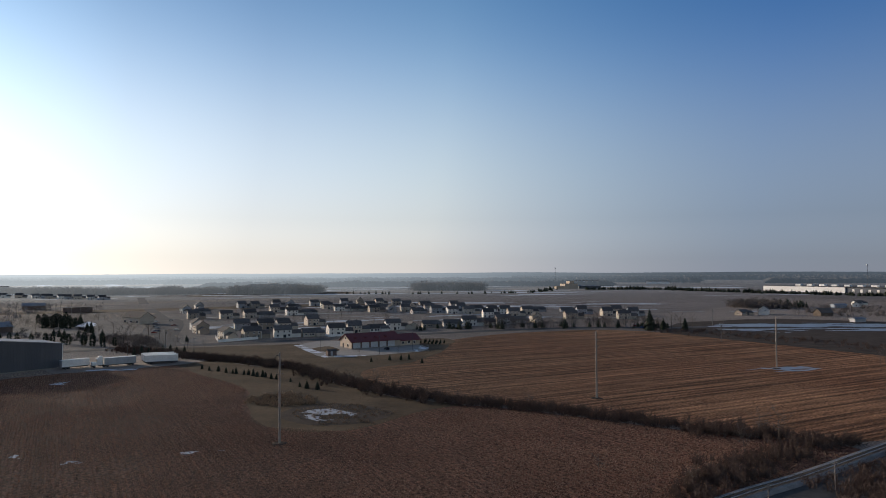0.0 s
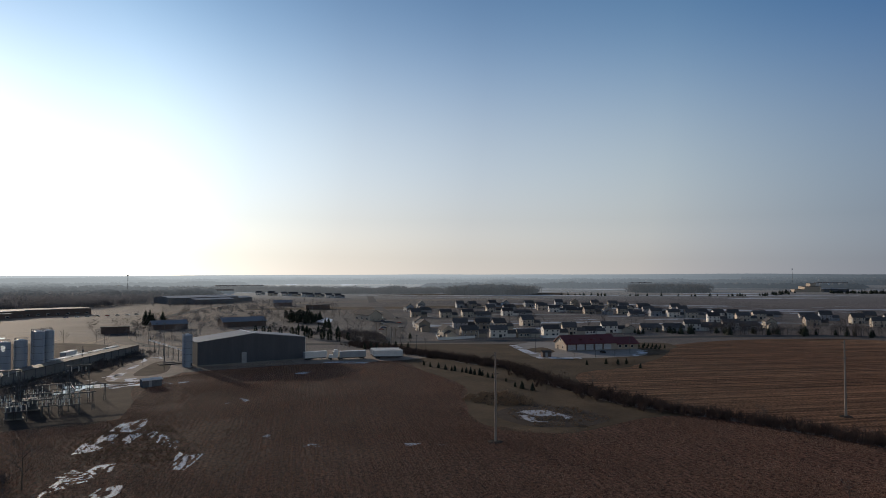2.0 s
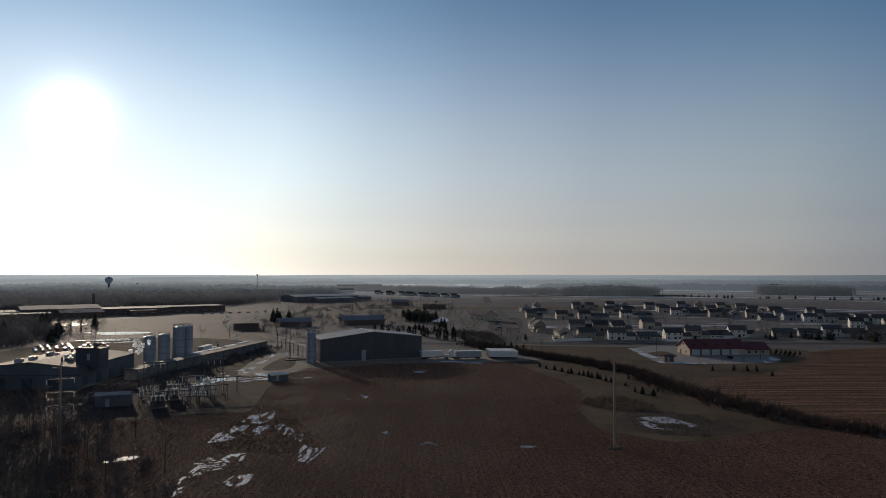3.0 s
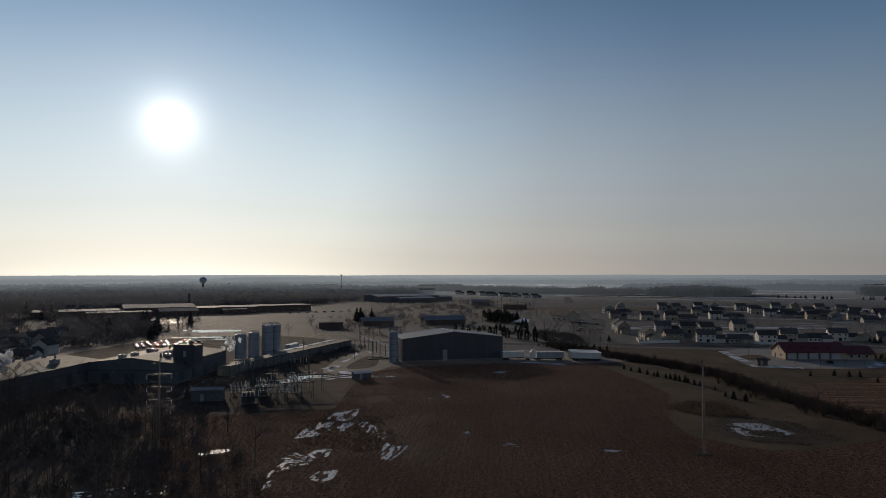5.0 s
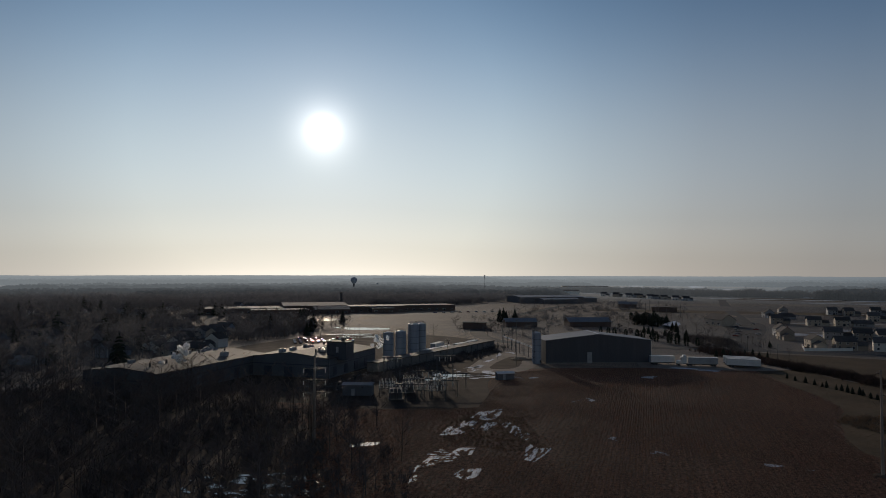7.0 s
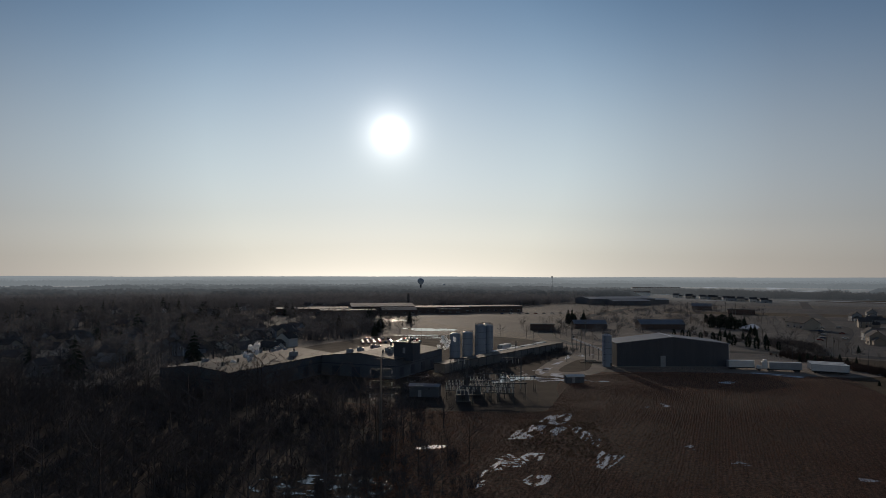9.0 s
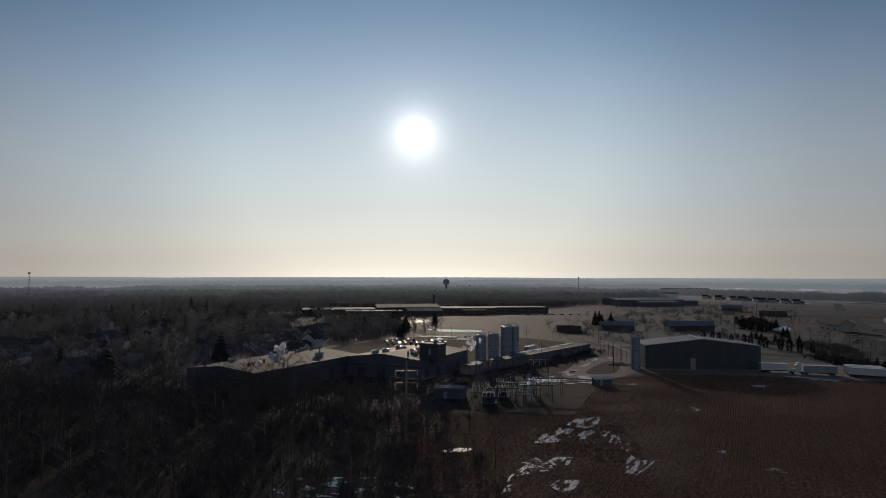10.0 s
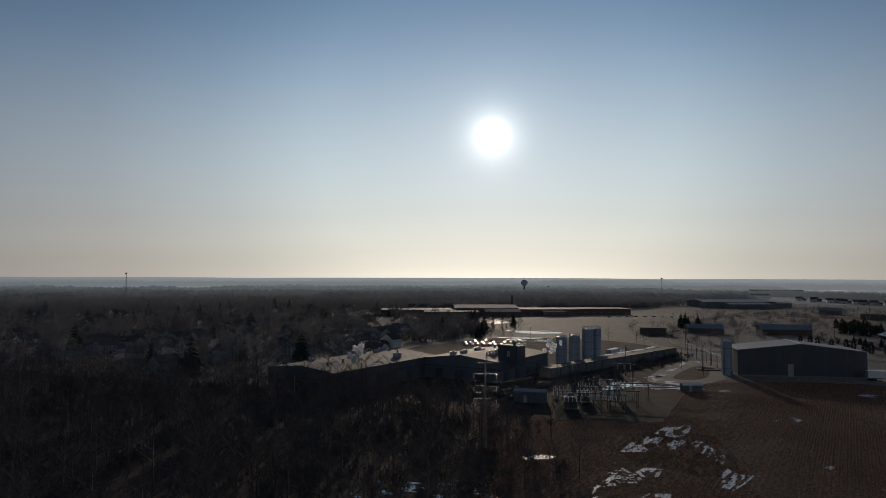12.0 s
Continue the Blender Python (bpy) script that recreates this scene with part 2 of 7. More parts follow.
GRID = 27.0      # the land's own grid: field rows, streets and houses follow it
MAT = dict(
    land=field_mat("winter_land", (0.165, 0.122, 0.097), (0.225, 0.172, 0.137), GRID, 3.0, 0.15, 0.3, 0.004, sheen=0.02, gloss=0.12, rough=0.85),
    field_stubble=field_mat("corn_stubble_soil", (0.160, 0.070, 0.044), (0.205, 0.100, 0.062), GRID + 91, 1.15, 0.45, 0.7, lines=0.10, clod=1.1),
    field_tilled=field_mat("tilled_brown_soil", (0.225, 0.103, 0.052), (0.275, 0.137, 0.07), GRID, 3.0, 0.5, 0.7, 0.012, 0.6),
    field_far=field_mat("far_field", (0.17, 0.135, 0.12), (0.21, 0.17, 0.15), GRID, 6.0, 0.3, 0.4, 0.006, sheen=0.015),
    field_tan=field_mat("dry_grass_field", (0.19, 0.134, 0.097), (0.235, 0.168, 0.122), GRID + 90, 6.0, 0.35, 0.4, 0.01, sheen=0.02, gloss=0.12, rough=0.85),
    grass=mat("winter_grass", (0.082, 0.058, 0.036), 1.0, vary=0.45, scale=0.06, fine=0.25, bump=0.5, bump_dist=0.2, spec=0.1),
    dirt=mat("dark_dirt", (0.055, 0.043, 0.036), 1.0, spec=0.08, vary=0.4, scale=0.15, fine=0.3, bump=0.4, bump_dist=0.1),
    gravel=mat("pale_gravel", (0.21, 0.175, 0.148), 0.95, vary=0.3, scale=0.12, fine=0.25, bump=0.4),
    asphalt=mat("old_asphalt", (0.06, 0.058, 0.058), 0.85, spec=0.12, vary=0.3, scale=0.08, fine=0.2, bump=0.1),
    concrete=mat("concrete", (0.23, 0.215, 0.2), 0.85, vary=0.2, scale=0.2, fine=0.12),
    snow=mat("old_snow", (0.50, 0.52, 0.57), 0.55, vary=0.12, scale=0.4, fine=0.12, bump=0.5, bump_dist=0.08),
    snow_thin=mat("thin_grey_snow", (0.38, 0.39, 0.42), 0.7, vary=0.25, scale=0.05, fine=0.2),
    ice=mat("grey_ice", (0.11, 0.13, 0.16), 0.28, vary=0.3, scale=0.12, fine=0.1, bump=0.15, spec=0.2),
    water=mat("open_water", (0.03, 0.035, 0.04), 0.08, vary=0.2, scale=0.1, fine=0.1, bump=0.08, bump_dist=0.02, spec=0.5),
    bark=mat("grey_bark", (0.13, 0.105, 0.085), 0.95, vary=0.3, scale=0.5, per_island=0.25, spec=0.1),
    twig=mat("bare_twigs", (0.185, 0.15, 0.128), 0.9, vary=0.25, scale=0.05, per_island=0.35, spec=0.15),
    twig_red=mat("red_brown_brush", (0.105, 0.072, 0.058), 0.95, vary=0.3, scale=0.05, per_island=0.35, spec=0.1),
    reed=mat("dry_reed", (0.27, 0.19, 0.125), 0.95, vary=0.25, scale=0.15, per_island=0.3, spec=0.1),
    needle=mat("conifer_needles", (0.045, 0.055, 0.04), 0.9, vary=0.3, scale=0.5, per_island=0.3, spec=0.15),
    grass_blade=mat("dry_grass_blades", (0.13, 0.095, 0.06), 0.95, vary=0.3, scale=0.03, per_island=0.4, spec=0.1),
    straw=mat("corn_stubble_straw", (0.34, 0.212, 0.145), 0.95, vary=0.3, scale=0.03, per_island=0.45, spec=0.1),
    pole=mat("weathered_pole", (0.25, 0.22, 0.195), 0.8, vary=0.2, scale=0.6, stretch=(3, 3, 0.3)),
    steel=mat("weathered_steel", (0.10, 0.10, 0.105), 0.65, 0.3, vary=0.2, scale=0.5),
    dark_glaze=mat("brown_glazed_insulator", (0.09, 0.07, 0.06), 0.3, vary=0.15, scale=2.0, spec=0.5),
    wire=mat("aluminium_wire", (0.16, 0.16, 0.17), 0.5, 0.8, vary=0.1, scale=0.5),
    insulator=mat("glazed_insulator", (0.72, 0.69, 0.62), 0.12, vary=0.15, scale=2.0, spec=0.6),
    dark_metal=mat("dark_blue_metal_siding", (0.075, 0.085, 0.105), 0.45, 0.2, vary=0.12, scale=0.15, fine=0.1, stretch=(4, 4, 0.4)),
    metal_roof=mat("blue_grey_metal_roof", (0.17, 0.19, 0.225), 0.6, 0.15, vary=0.12, scale=0.2, fine=0.1),
    silo=mat("pale_blue_grey_silo", (0.28, 0.325, 0.39), 0.5, 0.0, vary=0.12, scale=0.3, fine=0.08, stretch=(3, 3, 0.4)),
    white_panel=mat("white_trailer_panel", (0.72, 0.71, 0.69), 0.45, vary=0.1, scale=0.4, per_object=0.06),
    grey_panel=mat("grey_trailer_panel", (0.33, 0.34, 0.36), 0.45, vary=0.12, scale=0.4),
    tyre=mat("rubber_tyre", (0.02, 0.02, 0.02), 0.9, vary=0.2, scale=2.0),
    tan_wall=mat("tan_block_wall", (0.42, 0.35, 0.28), 0.9, vary=0.12, scale=0.4, fine=0.1),
    maroon_roof=mat("maroon_metal_roof", (0.115, 0.025, 0.03), 0.55, vary=0.12, scale=0.3, fine=0.1),
    shingle=mat("dark_shingle", (0.085, 0.08, 0.08), 0.92, vary=0.25, scale=0.6, fine=0.2, per_object=0.35),
    trim=mat("white_trim", (0.76, 0.75, 0.72), 0.6, vary=0.06, scale=0.8),
    glass=mat("window_glass", (0.035, 0.04, 0.05), 0.1, vary=0.1, scale=0.5, spec=0.6),
    door_paint=mat("garage_door_paint", (0.47, 0.48, 0.50), 0.55, vary=0.08, scale=0.6),
    flat_roof=mat("grey_membrane_roof", (0.09, 0.085, 0.081), 0.75, vary=0.35, scale=0.08, fine=0.2, spec=0.2),
    plant_wall=mat("plant_wall_panel", (0.13, 0.14, 0.155), 0.7, vary=0.15, scale=0.15, fine=0.1),
    brick_wall=mat("brown_brick_wall", (0.135, 0.098, 0.086), 0.9, vary=0.15, scale=0.3, fine=0.15),
    ballast=mat("grey_ballast", (0.20, 0.19, 0.185), 0.95, vary=0.25, scale=0.3, fine=0.3, bump=0.5),
    rail=mat("worn_rail", (0.45, 0.42, 0.40), 0.3, 0.9, vary=0.15, scale=0.5),
)
SIDING = [mat("siding_" + k, c, 0.7, vary=0.08, scale=0.3, fine=0.06, stretch=(1, 1, 6)) for k, c in (
    ("white", (0.66, 0.63, 0.58)), ("beige", (0.45, 0.39, 0.32)), ("grey", (0.32, 0.31, 0.31)),
    ("tan", (0.31, 0.26, 0.21)), ("blue_grey", (0.29, 0.31, 0.34)))]
CAR_PAINT = [mat("car_" + k, c, 0.25, 0.3, vary=0.05, scale=0.5, spec=0.6) for k, c in (
    ("white", (0.7, 0.7, 0.7)), ("silver", (0.4, 0.41, 0.42)), ("black", (0.02, 0.02, 0.022)),
    ("red", (0.25, 0.03, 0.03)), ("blue", (0.04, 0.07, 0.16)))]


def haze_glow(m, share=1.0):
    """Backdrop of land and woods over a kilometre off: emission painted in as bright haze, most under the sun."""
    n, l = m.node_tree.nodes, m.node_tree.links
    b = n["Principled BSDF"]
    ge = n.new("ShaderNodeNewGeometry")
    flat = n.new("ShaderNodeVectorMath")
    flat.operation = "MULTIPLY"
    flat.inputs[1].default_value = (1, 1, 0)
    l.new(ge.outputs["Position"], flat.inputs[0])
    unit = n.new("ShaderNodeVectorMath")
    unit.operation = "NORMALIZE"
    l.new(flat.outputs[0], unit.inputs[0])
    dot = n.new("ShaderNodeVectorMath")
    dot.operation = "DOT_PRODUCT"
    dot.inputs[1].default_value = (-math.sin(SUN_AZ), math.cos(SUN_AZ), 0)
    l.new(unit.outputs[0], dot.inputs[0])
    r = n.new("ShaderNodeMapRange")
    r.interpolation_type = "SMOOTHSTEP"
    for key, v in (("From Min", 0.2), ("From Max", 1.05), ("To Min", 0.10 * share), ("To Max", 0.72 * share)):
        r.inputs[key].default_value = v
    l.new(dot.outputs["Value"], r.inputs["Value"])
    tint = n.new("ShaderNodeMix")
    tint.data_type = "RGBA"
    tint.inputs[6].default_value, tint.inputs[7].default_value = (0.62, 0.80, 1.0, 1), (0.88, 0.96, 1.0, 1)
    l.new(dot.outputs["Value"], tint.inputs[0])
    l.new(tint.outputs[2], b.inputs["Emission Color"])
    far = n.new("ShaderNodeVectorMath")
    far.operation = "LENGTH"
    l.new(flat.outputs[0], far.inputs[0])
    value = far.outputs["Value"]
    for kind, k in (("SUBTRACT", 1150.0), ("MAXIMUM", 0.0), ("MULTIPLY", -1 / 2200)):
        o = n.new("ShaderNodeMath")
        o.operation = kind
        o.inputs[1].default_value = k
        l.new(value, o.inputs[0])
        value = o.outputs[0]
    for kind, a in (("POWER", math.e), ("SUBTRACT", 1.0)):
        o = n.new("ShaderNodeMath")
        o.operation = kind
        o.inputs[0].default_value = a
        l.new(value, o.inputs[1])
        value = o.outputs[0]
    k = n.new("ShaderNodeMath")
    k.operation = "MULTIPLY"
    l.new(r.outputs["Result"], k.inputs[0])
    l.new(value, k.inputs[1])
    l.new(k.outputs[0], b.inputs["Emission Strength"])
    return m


def twig_far_mat(name, base, through):
    """Fine pale twigs that let low light through, the lift standing in for haze."""
    m = mat(name, base, 1.0, vary=0.2, scale=0.01, per_island=0.3, spec=0.05)
    n, l = m.node_tree.nodes, m.node_tree.links
    b, out = n["Principled BSDF"], n["Material Output"]
    t = n.new("ShaderNodeBsdfTranslucent")
    l.new(b.inputs["Base Color"].links[0].from_socket, t.inputs["Color"])
    mix = n.new("ShaderNodeMixShader")
    mix.inputs[0].default_value = through
    l.new(b.outputs[0], mix.inputs[1])
    l.new(t.outputs[0], mix.inputs[2])
    l.new(mix.outputs[0], out.inputs["Surface"])
    return m


# far land and woods from here carry haze as emission in their materials
MAT["far_woods"] = haze_glow(mat("far_woods", (0.08, 0.08, 0.085), 1.0, vary=0.15, scale=0.01, fine=0.25, spec=0.0))
MAT["far_plain"] = haze_glow(field_mat("far_plain", (0.15, 0.12, 0.105), (0.21, 0.17, 0.145), GRID, 12.0, 0.2, 0.2, 0.003, 0.3))
MAT["far_snow"] = haze_glow(mat("far_thin_snow", (0.42, 0.43, 0.46), 0.8, vary=0.25, scale=0.02, fine=0.2))
MAT["far_tan"] = haze_glow(field_mat("far_dry_field", (0.24, 0.17, 0.125), (0.28, 0.205, 0.15), GRID + 90, 9.0, 0.2, 0.2, 0.005))
MAT["far_brown"] = haze_glow(field_mat("far_ploughed_field", (0.115, 0.095, 0.085), (0.15, 0.12, 0.105), GRID, 9.0, 0.2, 0.2, 0.005))
# the same painted haze on the field materials, where they reach far enough
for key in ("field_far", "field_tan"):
    haze_glow(MAT[key])
# haze put into the twigs: translucent, bluish grey over town, paler farther off
MAT["twig_far"] = haze_glow(twig_far_mat("haze_lifted_far_twigs", (0.105, 0.10, 0.102), 0.3))
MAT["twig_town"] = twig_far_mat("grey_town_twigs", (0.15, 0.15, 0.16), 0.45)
MAT["twig_far_town"] = haze_glow(twig_far_mat("hazy_grey_town_twigs", (0.165, 0.167, 0.18), 0.45))
MAT["twig_wood"] = mat("dark_wood_twigs", (0.13, 0.113, 0.107), 1.0, vary=0.25, scale=0.05, per_island=0.2, spec=0.0)
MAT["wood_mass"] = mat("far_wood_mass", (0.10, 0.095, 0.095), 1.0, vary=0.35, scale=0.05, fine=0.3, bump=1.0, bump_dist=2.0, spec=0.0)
haze_glow(MAT["wood_mass"])
MAT["school_roof"] = mat("pale_felt_roof", (0.19, 0.19, 0.2), 0.8, vary=0.3, scale=0.05, fine=0.2, spec=0.25)
MAT["yard_dirt"] = mat("black_cinder_yard", (0.05, 0.042, 0.037), 1.0, vary=0.35, scale=0.15, fine=0.3, bump=0.4, spec=0.05)
MAT["steam"] = twig_far_mat("white_steam", (0.97, 0.97, 0.97), 0.7)
MAT["litter"] = mat("leaf_litter", (0.085, 0.066, 0.054), 1.0, vary=0.3, scale=0.1, fine=0.3, bump=0.4, spec=0.05)


# ---- building blocks ----
def finish(name, bm, material, smooth=False):
    me = bpy.data.meshes.new(name)
    bmesh.ops.recalc_face_normals(bm, faces=bm.faces)
    bm.to_mesh(me)
    bm.free()
    me.materials.append(material)
    if smooth:
        me.shade_smooth()
    return me


def part(name, bm, material, parent=None, label="", smooth=False):
    ob = new(name, finish(name, bm, material, smooth))
    if parent:
        ob.parent = parent
    return tagged(ob, label)


def thing(name, label, category, m=None, group=""):
    ob = new(name)
    ob.empty_display_size = 0.5
    if m is not None:
        ob.matrix_basis = m
    return tagged(ob, label, category, group)


def box(bm, x0, x1, y0, y1, z0, z1, bevel=0.0):
    r = bmesh.ops.create_cube(bm, size=1.0)
    for v in r["verts"]:
        v.co = Vector(((x0 + x1) / 2 + v.co.x * (x1 - x0), (y0 + y1) / 2 + v.co.y * (y1 - y0), (z0 + z1) / 2 + v.co.z * (z1 - z0)))
    if bevel:
        edges = {e for v in r["verts"] for e in v.link_edges}
        bmesh.ops.bevel(bm, geom=list(edges), offset=bevel, segments=1, affect="EDGES")
    return bm


def cyl(bm, x, y, z0, z1, r0, r1=None, seg=10, cap=True):
    r1 = r0 if r1 is None else r1
    r = bmesh.ops.create_cone(bm, cap_ends=cap, segments=seg, radius1=r0, radius2=r1, depth=z1 - z0)
    bmesh.ops.translate(bm, verts=r["verts"], vec=(x, y, (z0 + z1) / 2))
    return bm


def beam(bm, a, b, w):
    """A square bar from a to b."""
    a, b = Vector(a), Vector(b)
    r = bmesh.ops.create_cube(bm, size=1.0)
    q = (b - a).to_track_quat("Z", "Y").to_matrix()
    for v in r["verts"]:
        v.co = (a + b) / 2 + q @ Vector((v.co.x * w, v.co.y * w, v.co.z * (b - a).length))
    return bm


def gable(bm, x0, x1, y0, y1, z0, eave, ridge):
    """A block with its ridge along x."""
    ym = (y0 + y1) / 2
    vs = [bm.verts.new(p) for x in (x0, x1) for p in ((x, y0, z0), (x, y1, z0), (x, y1, eave), (x, ym, ridge), (x, y0, eave))]
    a, b = vs[:5], vs[5:]
    bm.faces.new(a[::-1])
    bm.faces.new(b)
    for i in range(5):
        j = (i + 1) % 5
        bm.faces.new((a[i], a[j], b[j], b[i]))
    return bm


def roof_planes(bm, x0, x1, y0, y1, eave, ridge, over=0.4, thick=0.22):
    """Two sloping slabs over a gable with its ridge along x."""
    ym = (y0 + y1) / 2
    slope = (ridge - eave) / (ym - y0)
    lo = eave - slope * over
    for s in (0, 1):
        ye = y0 - over if s == 0 else y1 + over
        pts = [(x0 - over, ye, lo), (x1 + over, ye, lo), (x1 + over, ym, ridge), (x0 - over, ym, ridge)]
        low = [bm.verts.new((p[0], p[1], p[2] + 0.01)) for p in pts]
        top = [bm.verts.new((p[0], p[1], p[2] + thick)) for p in pts]
        bm.faces.new(low[::-1])
        bm.faces.new(top)
        for i in range(4):
            j = (i + 1) % 4
            bm.faces.new((low[i], low[j], top[j], top[i]))
    return bm


def tri_object(name, verts, tris, material, label, category, kind="stuff"):
    """One mesh from arrays of vertices and triangles."""
    verts, tris = np.asarray(verts, dtype=np.float32), np.asarray(tris, dtype=np.int32)
    me = bpy.data.meshes.new(name)
    me.vertices.add(len(verts))
    me.vertices.foreach_set("co", verts.ravel())
    me.loops.add(tris.size)
    me.loops.foreach_set("vertex_index", tris.ravel())
    me.polygons.add(len(tris))
    me.polygons.foreach_set("loop_start", np.arange(0, tris.size, 3, dtype=np.int32))
    me.update(calc_edges=True)
    me.validate()
    me.materials.append(material)
    return tagged(new(name, me), label, category, kind=kind)


def tri_mesh(name, verts, tris, material):
    ob = tri_object(name, verts, tris, material, "", "", "")
    me = ob.data
    bpy.data.objects.remove(ob)
    return me


def scatter(name, templates, spots, material, label, category):
    """Joins many copies of small triangle templates. spots: x, y, z, turn, width scale, height scale."""
    rng = np.random.default_rng(len(spots) + len(name))
    vs, ts, base = [], [], 0
    for x, y, z, turn, sw, sh in spots:
        v, t = templates[rng.integers(len(templates))]
        c, s = math.cos(turn), math.sin(turn)
        w = np.empty_like(v)
        w[:, 0] = x + sw * (c * v[:, 0] - s * v[:, 1])
        w[:, 1] = y + sw * (s * v[:, 0] + c * v[:, 1])
        w[:, 2] = z + sh * v[:, 2]
        vs.append(w)
        ts.append(t + base)
        base += len(v)
    return tri_object(name, np.concatenate(vs), np.concatenate(ts), material, label, category)


def smooth_ring(points, per=6, closed=True):
    """A rounded outline through the points (Catmull-Rom)."""
    p = [np.array(q, float) for q in points]
    k = len(p)
    out = []
    for i in range(k if closed else k - 1):
        a, b, c, d = (p[(i - 1) % k], p[i], p[(i + 1) % k], p[(i + 2) % k]) if closed else (
            p[max(i - 1, 0)], p[i], p[i + 1], p[min(i + 2, k - 1)])
        for j in range(per):
            t = j / per
            out.append(0.5 * (2 * b + (c - a) * t + (2 * a - 5 * b + 4 * c - d) * t ** 2 + (3 * b - a - 3 * c + d) * t ** 3))
    if not closed:
        out.append(p[-1])
    return out


def sheet(name, outline, z, material, label, category, wobble=0.0, per=6, rounded=True):
    """A thin piece of ground lying on what is below it."""
    pts = smooth_ring(outline, per) if rounded else [np.array(q, float) for q in outline]
    bm = bmesh.new()
    vs = []
    for x, y in pts:
        dx = noise.noise((x * 0.15, y * 0.15, 3.1)) * wobble
        dy = noise.noise((x * 0.15, y * 0.15, 8.7)) * wobble
        vs.append(bm.verts.new((x + dx, y + dy, z)))
    f = bm.faces.new(vs)
    if f.normal.z < 0:
        f.normal_flip()
    bmesh.ops.triangulate(bm, faces=[f])
    me = bpy.data.meshes.new(name)
    bm.to_mesh(me)
    bm.free()
    me.materials.append(material)
    return tagged(new(name, me), label, category, kind="structure")


def strip(name, line, width, z, material, label, category, thick=0.0, per=6):
    """A road or bank along a line, with a real edge where thick is given."""
    pts = smooth_ring(line, per, closed=False)
    bm = bmesh.new()
    prev = None
    for i, p in enumerate(pts):
        a, b = pts[max(i - 1, 0)], pts[min(i + 1, len(pts) - 1)]
        d = (b - a) / max(np.linalg.norm(b - a), 1e-6)
        nrm = np.array((-d[1], d[0])) * width / 2
        ring = [bm.verts.new((p[0] + nrm[0], p[1] + nrm[1], z)), bm.verts.new((p[0] - nrm[0], p[1] - nrm[1], z))]
        if thick:
            ring = [bm.verts.new((p[0] + nrm[0] * 1.4, p[1] + nrm[1] * 1.4, z - thick))] + ring + [
                bm.verts.new((p[0] - nrm[0] * 1.4, p[1] - nrm[1] * 1.4, z - thick))]
        if prev:
            for k in range(len(ring) - 1):
                bm.faces.new((prev[k], prev[k + 1], ring[k + 1], ring[k]))
        prev = ring
    bmesh.ops.recalc_face_normals(bm, faces=bm.faces)
    me = bpy.data.meshes.new(name)
    bm.to_mesh(me)
    bm.free()
    me.materials.append(material)
    return tagged(new(name, me), label, category, kind="structure")


def inside(x, y, poly):
    hit, j = False, len(poly) - 1
    for i in range(len(poly)):
        (xi, yi), (xj, yj) = poly[i], poly[j]
        if (yi > y) != (yj > y) and x < (xj - xi) * (y - yi) / (yj - yi) + xi:
            hit = not hit
        j = i
    return hit


def patches(name, poly, cell, freq, cut, z, material, label, category, stretch=1.0, angle=0.0, seed=0.0):
    """Broken islands of snow, ice or water inside an outline, as uneven small cells."""
    xs, ys = [p[0] for p in poly], [p[1] for p in poly]
    ca, sa = math.cos(radians(angle)), math.sin(radians(angle))
    bm = bmesh.new()
    grid = {}

    def value(x, y):
        u, v = ca * x + sa * y, -sa * x + ca * y
        e = noise.fractal((u * freq / stretch, v * freq, seed), 0.9, 2.1, 4)
        return e

    def vert(i, j):
        if (i, j) not in grid:
            x = min(xs) + i * cell + noise.noise((i * 0.9, j * 0.9, seed)) * cell * 0.45
            y = min(ys) + j * cell + noise.noise((i * 0.9, j * 0.9, seed + 5)) * cell * 0.45
            grid[i, j] = bm.verts.new((x, y, z))
        return grid[i, j]

    for i in range(int((max(xs) - min(xs)) / cell)):
        for j in range(int((max(ys) - min(ys)) / cell)):
            x, y = min(xs) + (i + 0.5) * cell, min(ys) + (j + 0.5) * cell
            if inside(x, y, poly) and value(x, y) > cut:
                bm.faces.new((vert(i, j), vert(i + 1, j), vert(i + 1, j + 1), vert(i, j + 1)))
    me = bpy.data.meshes.new(name)
    bm.to_mesh(me)
    bm.free()
    me.materials.append(material)
    return tagged(new(name, me), label, category, kind="stuff")


def lathe(bm, profile, seg=24, x=0.0, y=0.0):
    """A closed turned shape from (radius, height) pairs."""
    rings = [[bm.verts.new((x + r * math.cos(2 * math.pi * k / seg), y + r * math.sin(2 * math.pi * k / seg), z)) for k in range(seg)] for r, z in profile]
    for a, b in zip(rings, rings[1:]):
        for k in range(seg):
            j = (k + 1) % seg
            bm.faces.new((a[k], a[j], b[j], b[k]))
    bm.faces.new(rings[0][::-1])
    bm.faces.new(rings[-1])
    return bm


def ribbed(x, y, z0, z1, r, ribs, seg=6):
    """A string or post of porcelain sheds, in one piece."""
    prof, step = [], (z1 - z0) / ribs
    for k in range(ribs):
        z = z0 + k * step
        prof += [(r * 0.45, z), (r, z + step * 0.35), (r * 0.9, z + step * 0.6)]
    prof.append((r * 0.45, z1))
    return lathe(bmesh.new(), prof, seg, x, y)


